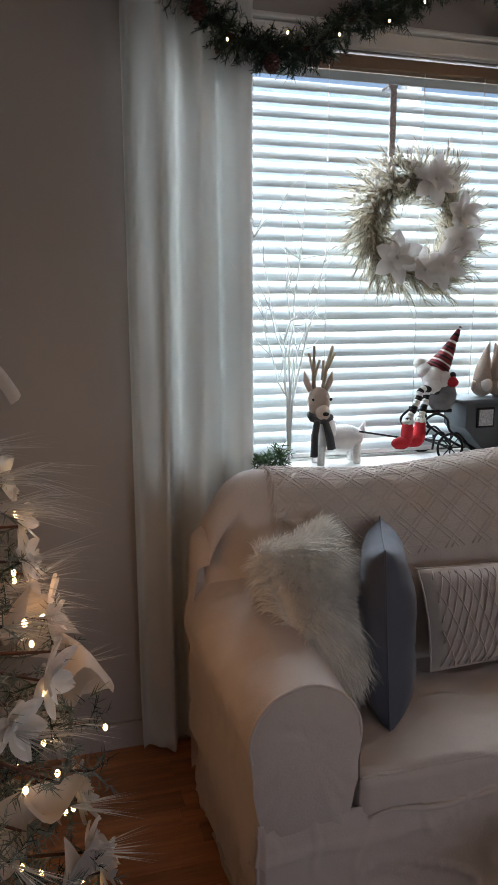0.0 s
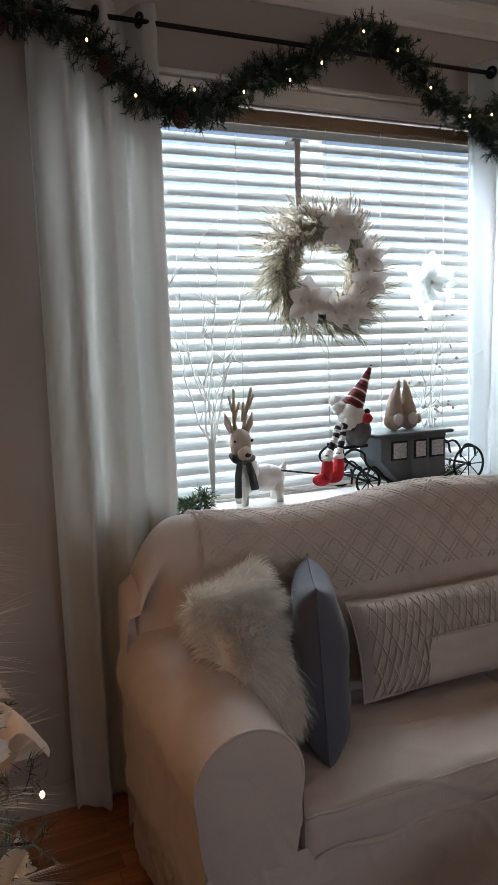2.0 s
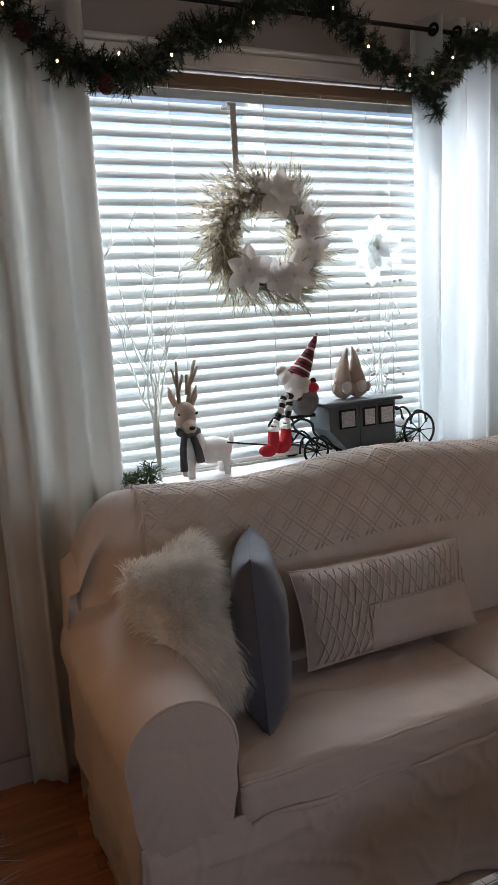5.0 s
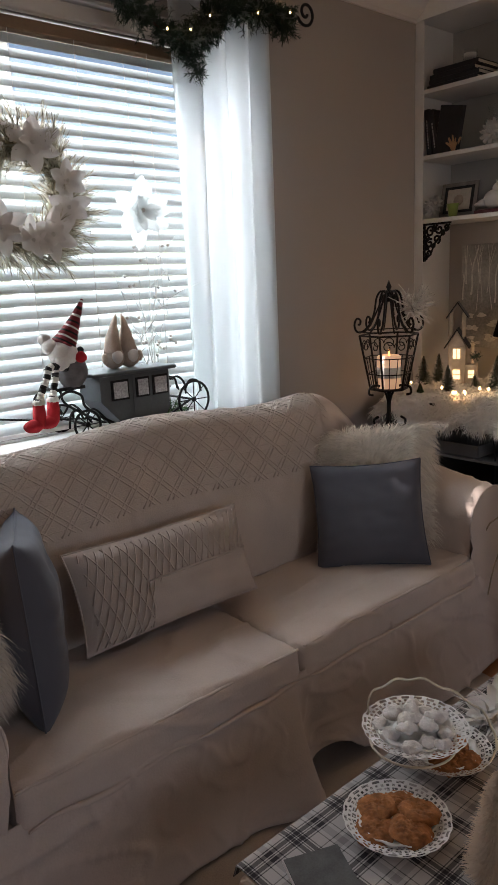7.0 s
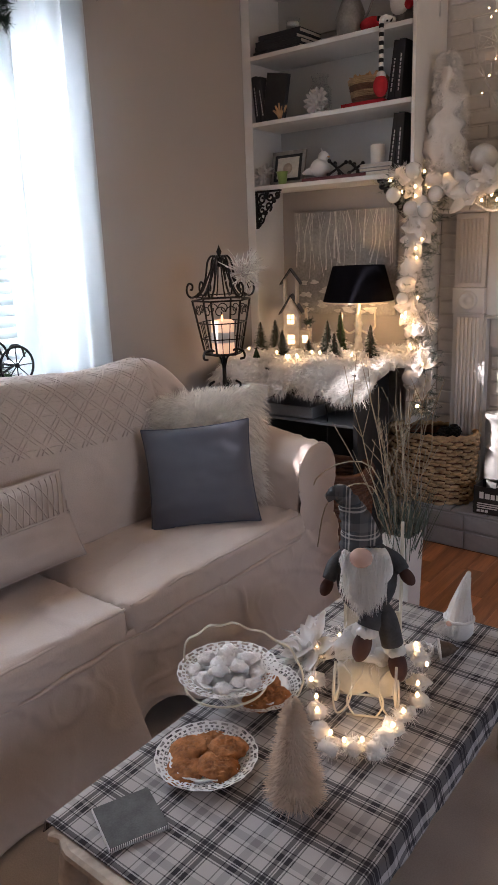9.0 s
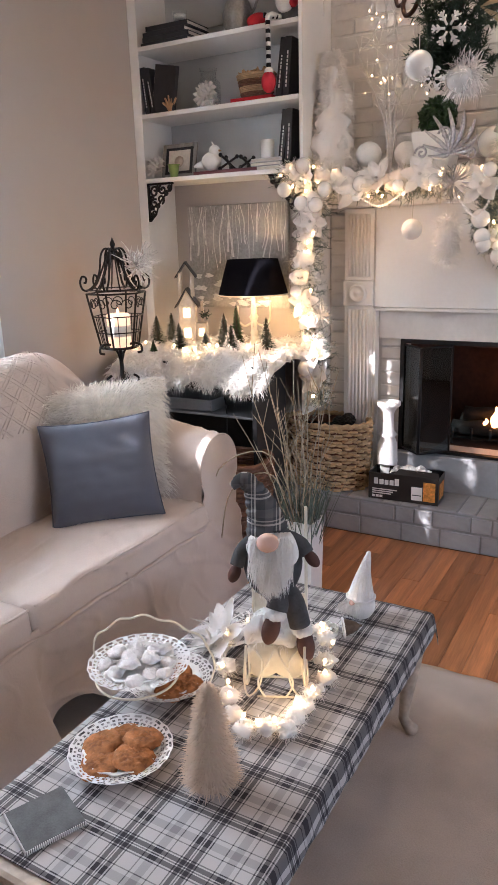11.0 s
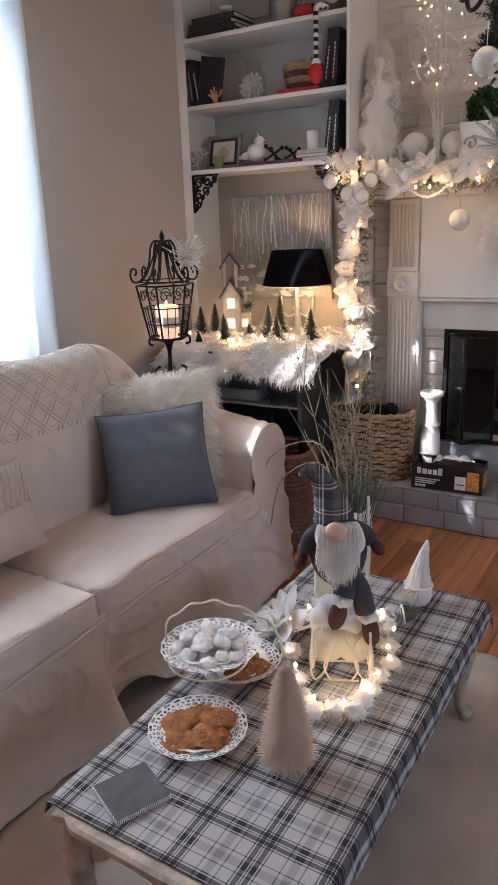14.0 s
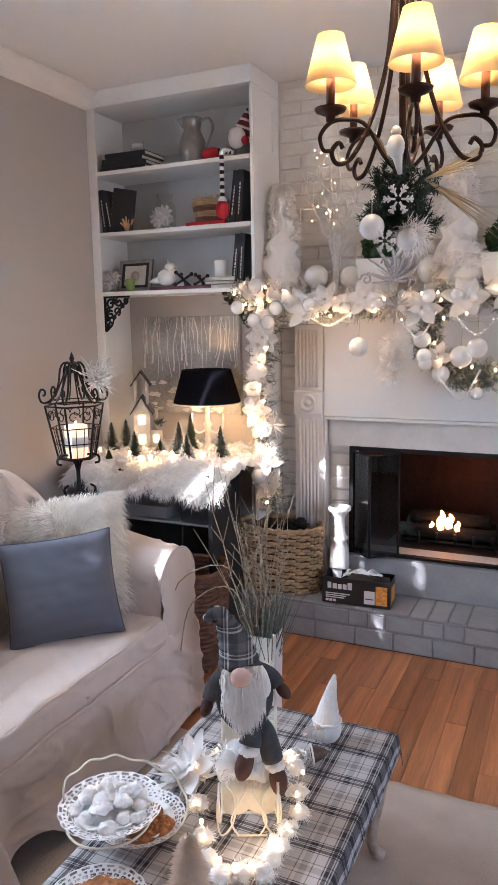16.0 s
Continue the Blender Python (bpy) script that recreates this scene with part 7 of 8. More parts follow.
for y in (1.41, 0.82):
    tp = thing("boxwood_topiary", (4.33, y, MZ), 0, "round boxwood topiary in a square white planter", "potted plant", "topiaries on the mantel")
    bm = bmesh.new()
    a = [bm.verts.new((sx * r, sy * r, z)) for z, r in ((0.003, 0.07), (0.18, 0.095), (0.18, 0.083), (0.15, 0.08)) for sx, sy in ((-1, -1), (1, -1), (1, 1), (-1, 1))]
    for j in range(3):
        for i in range(4):
            bm.faces.new((a[4 * j + i], a[4 * j + (i + 1) % 4], a[4 * j + 4 + (i + 1) % 4], a[4 * j + 4 + i]))
    bm.faces.new(a[3::-1])
    bm.faces.new(a[12:16])
    part("planter", bm, CERAMIC, tp, "square white planter")
    tagged(part("foliage", blades([(Vector((0, 0, 0.245)) + rand_dir(rs) * 0.085 * rs.uniform(0.6, 1), rand_dir(rs), 0.022, 0.0055, 0) for _ in range(2600)], rs), TOPIARY, tp, "clipped green leaves"), kind="stuff")

# ---- on the hearth ----
bs = thing("seagrass_basket", (4.30, 1.945, HZ + 0.002), 0, "oval seagrass basket with pine cones on the hearth", "basket")
rf3 = lambda a, k: (0.15 * math.cos(a) * (0.94 + 0.08 * k), 0.235 * math.sin(a) * (0.94 + 0.08 * k))
wv = bmesh.new()
ROWSN, SP = 19, 46
H3 = 0.36
for j in range(ROWSN):
    z = H3 * (j + 0.5) / ROWSN
    for i in range(SP):
        if (i + j) % 2:
            continue
        pts = []
        for q in range(5):
            a = (i + q / 2 - 0.5) / SP * math.tau
            x, y = rf3(a, z / H3)
            o = 1 + 0.045 * math.sin(q / 4 * math.pi)
            pts.append((x * o, y * o, z + 0.004 * math.sin(i * 2.1)))
        tube(pts, [0.005, 0.0092, 0.0100, 0.0092, 0.005], 5, bm=wv)
tagged(part("weave", wv, WICKER, bs), kind="stuff")
part("liner", sheet(lambda u, v: (*[c * 0.97 for c in rf3(u * math.tau, v)], 0.004 + v * (H3 - 0.01)), 48, 4, True), WICKERDARK, bs)
part("basket_floor", lathe([(0, 0.002), (1, 0.002), (1, 0.01), (0, 0.01)], 40, squash=(0.14, 0.22)), WICKER, bs)
part("rim", tube([(*rf3(a / 60 * math.tau, 1.0), H3 + 0.006 * math.sin(a * 2.6)) for a in range(61)], 0.013, 7, caps=False), WICKER, bs)
for y, z in ((-0.12, 0.36), (-0.07, 0.34), (-0.10, 0.33)):
    bm = bmesh.new()
    for j in range(7):
        for i in range(8):
            a = i / 8 * math.tau + j * 0.4
            rr = 0.032 * math.sin((j + 0.8) / 7.6 * math.pi)
            ball((rr * math.cos(a), y + rr * math.sin(a), z - 0.02 + j * 0.010), 0.012, bm=bm, seg=6, scale=(1, 1, 0.5))
    part("pine_cone", bm, CHAR, bs, "dark pine cone")
part("filling", lathe([(0, 0.30), (1, 0.30), (1, 0.31), (0, 0.31)], 30, squash=(0.135, 0.21)), CHAR, bs)

fb = thing("firelog_box", (4.235, 1.475, HZ), 3, "black printed carton of fire logs, torn open on top", "carton")
bm = box(-0.07, 0.07, -0.18, 0.18, 0.003, 0.145)
top = [f for f in bm.faces if f.normal.z > 0.9]
bmesh.ops.delete(bm, geom=top, context="FACES")
thick(part("carton_body", bm, CARD, fb), 0.004, -1)
part("flap", ([(-0.07, -0.18, 0.145), (-0.07, 0.05, 0.145), (-0.03, 0.03, 0.165), (-0.025, -0.17, 0.16)], [(0, 1, 2, 3)]), CARD, fb)
part("flap", ([(0.07, -0.18, 0.145), (0.07, 0.18, 0.145), (0.02, 0.16, 0.158), (0.03, -0.16, 0.162)], [(3, 2, 1, 0)]), CARD, fb)
part("wrapper", sheet(lambda u, v: (-0.04 + 0.09 * u, -0.12 + 0.20 * v, 0.135 + 0.035 * abs(noise.noise(Vector((u * 4, v * 5, 2)))) + 0.02 * math.sin(v * 3)), 14, 18), PRINTW, fb, "crumpled white wrapper")
bm = bmesh.new()
for y0, y1, z0, z1 in ((0.15, 0.13, 0.085, 0.118), (0.122, 0.10, 0.085, 0.112), (0.094, 0.075, 0.085, 0.110), (0.068, 0.048, 0.085, 0.112), (0.042, 0.02, 0.085, 0.122), (0.16, 0.03, 0.056, 0.061), (0.16, 0.05, 0.045, 0.050), (0.16, 0.06, 0.034, 0.039), (0.16, 0.145, 0.014, 0.026), (0.14, 0.125, 0.014, 0.026), (0.12, 0.105, 0.014, 0.026)):
    box(-0.0732, -0.0702, y1, y0, z0, z1, bm=bm)
part("print_bars", bm, PRINTW, fb, "white bars of print")
part("barcode_patch", box(-0.0735, -0.0703, -0.10, -0.045, 0.02, 0.09), PRINTW, fb)
part("barcode_lines", box(-0.0742, -0.0737, -0.095, -0.05, 0.045, 0.05), CARD, fb)
part("flame_print", box(-0.0735, -0.0703, -0.165, -0.105, 0.02, 0.12), PRINTO, fb, "orange flame picture")
part("side_print", box(-0.05, 0.04, -0.1838, -0.1806, 0.03, 0.11), PRINTO, fb)

ch = thing("candle_stand", (4.34, 1.615, HZ), 0, "tall turned white wooden candle stand on the hearth", "candle holder")
part("turned_post", lathe([(0, 0), (0.064, 0), (0.064, 0.03), (0.042, 0.045), (0.038, 0.06), (0.050, 0.09), (0.054, 0.16), (0.050, 0.25), (0.036, 0.29), (0.050, 0.305), (0.034, 0.32), (0.030, 0.37), (0.028, 0.42), (0.045, 0.45), (0.062, 0.462), (0.062, 0.482), (0.040, 0.484), (0.038, 0.476), (0, 0.476)], 28), TRIM, ch, smooth=True)

# ---- coffee table things ----
CZT = TZ + 0.006


def plate(name, at, r, label, lift=0.0, parent=None):
    t = parent or thing(name, at, 0, label, "plate")
    base = Vector((0, 0, lift))
    scal = lambda a: 1 + 0.035 * math.cos(a * 12)
    prof = [(0.0, 0.004), (0.55, 0.004), (0.62, 0.008), (0.8, 0.018), (1.0, 0.026)]

    def fn(u, v):
        k = v * (len(prof) - 1)
        j = min(int(k), len(prof) - 2)
        rr = prof[j][0] + (prof[j + 1][0] - prof[j][0]) * (k - j)
        z = prof[j][1] + (prof[j + 1][1] - prof[j][1]) * (k - j)
        a = u * math.tau
        rr *= r * 0.76 * (scal(a) if v > 0.6 else 1)
        return rr * math.cos(a), rr * math.sin(a), z + lift

    thick(part("dish", sheet(fn, 72, 12, True), CERAMIC, t, smooth=True), 0.003, -1)
    # paper lace: a flat scalloped rim, its holes left open between narrow bridges
    vs, fs = [], []
    nr, na = 19, 192
    for j in range(nr):
        k = j / (nr - 1)
        for i in range(na):
            a = i / na * math.tau
            rr = r * (0.60 + 0.44 * k * (1 + 0.05 * abs(math.sin(a * 10)) * k))
            vs.append((rr * math.cos(a), rr * math.sin(a), lift + 0.014 + 0.018 * k))
    for j in range(nr - 1):
        for i in range(na):
            hole = (j in (2, 3) and i % 4 in (1, 2)) or (j in (5, 6) and (i + 2) % 4 in (1, 2)) or (j in (8, 9, 10) and i % 6 in (1, 2, 3, 4) and not (j == 9 and i % 6 == 3)) or (j in (12, 13) and i % 4 in (1, 2)) or (j in (15, 16) and (i + 2) % 8 in (1, 2, 3, 4, 5))
            if not hole:
                fs.append((j * na + i, j * na + (i + 1) % na, (j + 1) * na + (i + 1) % na, (j + 1) * na + i))
    thick(part("paper_lace", (vs, fs), DOILY, t, "white paper lace doily"), 0.0008, 0)
    part("lace_centre", lathe([(0, 0.0085 + lift), (r * 0.60, 0.012 + lift), (r * 0.60, 0.013 + lift), (0, 0.0095 + lift)], 40), DOILY, t)
    return t


def cookie(at, r, tilt=(0, 0, 0), material=COOKIE, parent=None, label="round golden-brown baked cookie on a plate", group="cookies on the plates", name="cookie"):
    v, f = sheet(lambda u, v: ((lambda rr, a: (rr * math.cos(a), rr * math.sin(a), 0.016 * max(0.0, 1 - (rr / r) ** 4) ** 0.6 + wob((rr * math.cos(a) + at[0] * 9, rr * math.sin(a), at[1] * 7), 90, 0.0035) + wob((rr * math.cos(a) + at[1] * 9, rr * math.sin(a), at[0] * 7), 210, 0.0035)))(r * min(1, v * 1.0 + 0.02) * (1 + 0.05 * math.sin(u * math.tau * 5 + at[0] * 50)), u * math.tau)), 60, 22, True)
    low = [(x * 0.96, y * 0.96, 0) for x, y, z in v[-60:]]
    k = len(v)
    f = f + [(k - 60 + i, k - 60 + (i + 1) % 60, k + (i + 1) % 60, k + i) for i in range(60)] + [tuple(range(k, k + 60))[::-1], tuple(range(60))[::-1]]
    o = tagged(part(name, (v + low, f), material, None, smooth=True), label, name, group)
    o.matrix_world = pose(*at, *tilt)
    return o


plate("lace_plate", (1.785, 1.345, CZT), 0.108, "scalloped white plate with a paper doily and cookies")
for dx, dy, dz, tl_ in ((-0.055, 0.015, 0.016, (0, -4, 0)), (-0.01, -0.045, 0.026, (6, 0, 0)), (0.045, 0.03, 0.016, (-4, 6, 30)), (0.045, -0.03, 0.030, (8, 8, 60)), (-0.005, 0.052, 0.022, (-8, 0, 10))):
    cookie((1.785 + dx * 0.95, 1.345 + dy * 0.95, CZT + dz), 0.046, tl_)
ts = thing("tiered_server", (2.01, 1.415, CZT), 0, "two-tier pie server with lace doilies and a wire handle", "tiered stand")
HND = along([(-0.065, 0.135, 0.095), (-0.06, 0.135, 0.15), (-0.03, 0.09, 0.195), (0.0, 0.03, 0.212), (0.03, -0.04, 0.195), (0.06, -0.10, 0.155), (0.065, -0.130, 0.10), (0.06, -0.13, 0.06), (0.05, -0.10, 0.008)], 60)
part("handle", tube([p + Vector((0, 0, 0.004 * math.sin(i * 0.9))) for i, p in enumerate(HND)], 0.0028, 6), CREAMMETAL, ts, "twisted wire handle")
part("side_wire", tube(along([(-0.065, 0.135, 0.095), (-0.06, 0.14, 0.05), (-0.03, 0.12, 0.01), (0.03, 0.0, 0.004), (0.05, -0.10, 0.008)], 40), 0.0028, 6), CREAMMETAL, ts)
lowt = thing("lace_plate", (2.045, 1.40, CZT + 0.008), 0, "lower lace plate of the server with cookies", "plate")
plate("lace_plate", None, 0.105, "", 0.0, lowt)
upt = thing("lace_plate", (1.975, 1.435, CZT + 0.080), 0, "upper lace plate of the server with sugared cookies", "plate")
plate("lace_plate", None, 0.118, "", 0.0, upt)
part("tier_ring", tube([Vector((-0.045 + 0.10 * math.cos(a / 40 * math.tau), 0.02 + 0.10 * math.sin(a / 40 * math.tau), 0.078)) for a in range(41)], 0.003, 6, caps=False), CREAMMETAL, ts)
for dx, dy in ((0.0, -0.055), (0.03, 0.0), (-0.04, -0.03)):
    cookie((2.045 + dx, 1.40 + dy, CZT + 0.024), 0.042)
for i in range(17):
    a, rr = i * 2.4, 0.022 * math.sqrt(i)
    o = bmesh.new()
    ball((0, 0, 0.013), 0.021, o, 0, seg=14, scale=(1.2, 0.95, 0.6))
    for v in o.verts:
        v.co += Vector((wob(v.co + Vector((i, 0, 0)), 75, 0.009), wob(v.co + Vector((0, i, 0)), 75, 0.009), wob(v.co + Vector((0, 0, i)), 80, 0.008)))
    q = tagged(part("sugar_cookie", o, SUGAR, None, smooth=True), "round cookie dusted with powdered sugar", "cookie", "sugared cookies on the server")
    q.matrix_world = pose(1.975 + rr * math.cos(a), 1.435 + rr * math.sin(a), CZT + 0.093 + (0.022 if i < 7 else 0), rs.uniform(-12, 12), rs.uniform(-12, 12), rs.uniform(0, 180))
co_ = thing("coaster", (1.577, 1.368, CZT), -24, "square dark grey felt coaster with stitched edge", "coaster")
part("felt", box(-0.06, 0.06, -0.06, 0.06, 0.0, 0.009, 0.002), COASTER, co_)
bm = bmesh.new()
for k in range(30):
    q = -0.058 + k * 0.004
    box(q - 0.0009, q + 0.0009, -0.0625, -0.0600, 0.0005, 0.0095, bm=bm)
    box(-0.0625, -0.0600, q - 0.0009, q + 0.0009, 0.0005, 0.0095, bm=bm)
part("stitching", bm, PRINTW, co_, "pale whipped edge stitching")
bottlebrush("sisal_tree", (1.812, 1.128, CZT), 0.25, 0.063, BOTTLE, "cream sisal bottle-brush tree on the table", "", rs, 15000, BOTTLE, 40, 0.55)

# sleigh of bent white wire with a tin seat
sl = thing("wire_sleigh", (2.245, 1.195, CZT), 24, "white wire sleigh with a tin seat and snow wadding", "toy sleigh")
for y in (-0.072, 0.072):
    part("runner", tube(along([(-0.10, y, 0.13), (-0.135, y, 0.09), (-0.11, y, 0.03), (-0.04, y, 0.004), (0.08, y, 0.004), (0.16, y, 0.01)], 30), 0.0034, 6), CREAMMETAL, sl)
    part("strut", tube(along([(-0.06, y, 0.10), (-0.085, y * 0.9, 0.06), (-0.10, y, 0.03), (-0.05, y, 0.004)], 18), 0.003, 6), CREAMMETAL, sl)
    part("strut", tube(along([(0.10, y, 0.10), (0.13, y, 0.06), (0.06, y, 0.004)], 14), 0.003, 6), CREAMMETAL, sl)
    part("back_post", tube(along([(0.10, y, 0.10), (0.135, y, 0.25), (0.15, y, 0.40)], 14), 0.0045, 6), CREAMMETAL, sl)
    # looped wires at the front corners
    part("wire_loop", tube(along([(-0.075, y * 0.75, 0.105), (-0.10, y * 0.45, 0.085), (-0.115, y * 0.55, 0.03), (-0.12, y * 0.95, 0.002), (-0.105, y * 1.1, 0.05), (-0.08, y * 1.02, 0.10)], 30), 0.0026, 6), CREAMMETAL, sl)
    part("wire_loop", tube(along([(-0.077, y * 0.10, 0.108), (-0.10, y * 0.18, 0.095), (-0.115, y * 0.6, 0.04), (-0.125, y * 0.35, 0.003)], 24), 0.0026, 6), CREAMMETAL, sl)
for x in (-0.04, 0.08):
    part("cross_wire", tube([(x, -0.072, 0.004), (x, 0.072, 0.004)], 0.003, 6), CREAMMETAL, sl)
part("cross_wire", tube([(-0.122, -0.045, 0.003), (-0.122, 0.045, 0.003)], 0.0026, 6), CREAMMETAL, sl)
seat = along([(-0.082, 0, 0.045), (-0.080, 0, 0.075), (-0.066, 0, 0.104), (-0.02, 0, 0.106), (0.04, 0, 0.105), (0.10, 0, 0.112), (0.112, 0, 0.135), (0.118, 0, 0.16)], 30)
thick(part("tin_seat", sheet(lambda u, v: (seat[int(v * 29)].x, -0.070 + 0.140 * u, seat[int(v * 29)].z - 0.016 * abs(math.sin(u * math.tau)) * (v < 0.1)), 25, 30), CREAMMETAL, sl, "scalloped cream tin seat", smooth=True), 0.003, 0)
wad = ball((0.00, 0.01, 0.130), 0.055, seg=24, scale=(1.2, 1.15, 0.62))
ball((-0.035, 0.050, 0.130), 0.036, wad, seg=18, scale=(0.9, 1.0, 1.1))
ball((-0.045, -0.02, 0.120), 0.034, wad, seg=18, scale=(0.9, 1.2, 0.8))
for q in wad.verts:
    q.co += Vector((wob(q.co, 25, 0.016), wob(q.co + Vector((3, 0, 0)), 25, 0.016), wob(q.co, 40, 0.014)))
part("wadding_core", wad, FLUFF, sl, smooth=True)
tagged(part("snow_wadding", fluff([(0.0, 0.06, 0.135), (-0.04, 0.05, 0.135), (-0.05, -0.02, 0.125), (0.0, -0.05, 0.13)], 0.04, 1500, 0.018, rs, 0.0010), FEATHER, sl), kind="stuff")

# plaid gnome doll in the sleigh; its origin is the nose
g = bmesh.new()
ball((0.066, -0.006, -0.090), 0.074, g, 0, seg=24, scale=(0.80, 1.02, 1.38))
hat = along([(0.046, 0.004, 0.002), (0.052, 0.010, 0.034), (0.056, 0.021, 0.068), (0.058, 0.033, 0.096), (0.058, 0.046, 0.120), (0.055, 0.060, 0.131), (0.050, 0.075, 0.127), (0.046, 0.087, 0.114)], 34)
tube([p + Vector((0, 0.0015 * math.sin(i * 1.9), 0)) for i, p in enumerate(hat)], [0.0530 - 0.0330 * min(1, i / 19) + 0.0016 * math.sin(i * 1.7) if i < 20 else 0.0190 * (1 - (i - 20) / 14) ** 0.75 + 0.005 for i in range(34)], 24, g, 1)
ball((-0.026, 0, 0), 0.0245, g, 2, seg=18, scale=(0.9, 1.12, 0.98))
for pts, hand in ((((0.062, 0.036, -0.030), (0.054, 0.068, -0.056), (0.040, 0.084, -0.092)), (0.036, 0.089, -0.110)), (((0.062, -0.036, -0.022), (0.054, -0.074, -0.036), (0.042, -0.095, -0.058)), (0.038, -0.105, -0.070))):
    tube(along(pts, 10), [0.020, 0.021, 0.021, 0.0205, 0.020, 0.0195, 0.019, 0.0185, 0.018, 0.017], 14, g, 0)
    way = (Vector(pts[2]) - Vector(pts[1])).normalized()
    ball(hand, 0.0185, g, 3, seg=14, scale=(0.85, 0.85, 1.35), turn=way.to_track_quat("Z", "Y").to_matrix().to_4x4())
for pts, cuff, foot, tip in ((((0.03, -0.030, -0.145), (-0.010, -0.058, -0.160), (-0.015, -0.074, -0.222)), (-0.016, -0.080, -0.238), (-0.022, -0.088, -0.276), -8), (((0.03, 0.000, -0.145), (-0.020, -0.022, -0.150), (-0.035, -0.018, -0.172)), (-0.038, -0.016, -0.184), (-0.046, -0.004, -0.218), 14)):
    tube(along(pts, 10), 0.027, 14, g, 0)
    for k in range(9):
        a = k / 9 * math.tau
        ball(Vector(cuff) + Vector((0.013 * math.cos(a), 0.015 * math.sin(a), 0.003 * math.sin(k * 2.6))), 0.0125, g, 4, seg=8)
    ball(foot, 0.0245, g, 3, seg=16, scale=(0.85, 0.92, 1.75), turn=pose(0, 0, 0, tip, 0, 0))
for i in range(9):
    y = -0.052 + i * 0.0115
    tube(along([(0.020, y * 0.8, 0.004), (-0.004, y * 0.98 - 0.006, -0.040), (0.000, y * 0.65 - 0.010, -0.098 + 0.022 * abs(i - 4) / 4)], 10), [0.012, 0.015, 0.017, 0.017, 0.017, 0.016, 0.014, 0.011, 0.008, 0.004], 8, g, 4)
me_items = []
for _ in range(5200):
    y, z = (rs.random() - rs.random()) * 0.058, rs.uniform(-0.085, 0.012)
    me_items.append(((-0.010 - 0.012 * (1 - abs(y) / 0.06) - rs.uniform(0, 0.010), y - 0.006, z), (-0.30, -y * 3 + rs.uniform(-0.4, 0.4), -0.9), rs.uniform(0.022, 0.055) * (1.25 - abs(y) * 13), 0.0011, 0.25))
hv, hf = blades(me_items, rs)
base = [g.verts.new(v) for v in hv]
for q in hf:
    fc = g.faces.new([base[i] for i in q])
    fc.material_index = 4
d = tagged(part("plaid_gnome_doll", g, [DARKFELT, GNOMEPLAID, SKIN, BROWNSUEDE, FLUFF], None, smooth=True), "gnome doll with plaid hat and long white beard", "doll")
d.matrix_world = pose(2.19, 1.186, 0.825, 0, 0, 25)

g = bmesh.new()
ball((0, 0, 0.042), 0.045, g, 0, seg=20, scale=(0.92, 0.95, 0.98))
HATW = along([(0, 0, 0.066), (0, -0.003, 0.11), (0.002, -0.010, 0.16), (0.004, -0.022, 0.215)], 22)
tube(HATW, [0.0405 - 0.00172 * i + 0.0007 * math.sin(i * 2.6) for i in range(22)], 18, g, 0)
for k in range(18):
    # ribs of the knit hat
    a = k / 18 * math.tau
    tube([p + Vector((math.cos(a), math.sin(a), 0)) * (0.0405 - 0.00172 * i) for i, p in enumerate(HATW)][:19], 0.0016, 4, g, 0)
tube([(0.0405 * math.cos(a / 24 * math.tau), 0.0405 * math.sin(a / 24 * math.tau), 0.070 + 0.002 * math.sin(a * 2)) for a in range(25)], 0.004, 6, g, 0)
ball((-0.040, 0.012, 0.064), 0.009, g, 1, seg=10)
hv, hf = blades([((-0.034 - rs.uniform(0, 0.006), 0.014 + rs.uniform(-0.024, 0.024), 0.062), (-0.5, rs.uniform(-0.5, 0.9), rs.uniform(-1.0, -0.1)), rs.uniform(0.02, 0.042), 0.0011, 0.2) for _ in range(500)], rs)
base = [g.verts.new(v) for v in hv]
for q in hf:
    g.faces.new([base[i] for i in q]).material_index = 0
d = tagged(part("white_gnome", g, [WHITEWOOL, SKIN], None, smooth=True), "small white knitted gnome standing on the plaid cloth", "doll")
d.location = (2.595, 1.10, CZT)
bl_ = thing("tin_bell", (2.475, 1.105, CZT), 0, "small rusty bell in white twine lying on the cloth", "bell")
bb = lathe([(0.026, 0), (0.0235, 0.006), (0.019, 0.022), (0.012, 0.038), (0.004, 0.046), (0.003, 0.052)], 20)
bmesh.ops.transform(bb, matrix=pose(0, 0, 0.026, 0, 84, -60), verts=bb.verts)
thick(part("bell_cup", bb, mat("rusty_tin", (0.11, 0.075, 0.05), 0.65, metal=0.4, var=0.5, vs=60), bl_, smooth=True), 0.002)
rim = tube([(0.027 * math.cos(a / 24 * math.tau), 0.027 * math.sin(a / 24 * math.tau), 0) for a in range(25)], 0.0032, 6, caps=False)
bmesh.ops.transform(rim, matrix=pose(0, 0, 0.026, 0, 84, -60), verts=rim.verts)
part("bell_rim", rim, CERAMIC, bl_, "cream painted rim")
bm = bmesh.new()
for i in range(6):
    tube([(-0.015 + 0.035 * math.cos(a / 16 * math.tau) * (1 + 0.3 * math.sin(i * 3)), 0.045 + 0.030 * math.sin(a / 16 * math.tau), 0.006 + 0.016 * math.sin(a * 0.8 + i * 2) ** 2) for a in range(17)], 0.0022, 5, bm=bm)
part("twine", bm, CERAMIC, bl_)
fgd = thing("lit_feather_garland", (0, 0, CZT), 0, "white feather garland with warm lights round the sleigh", "garland")
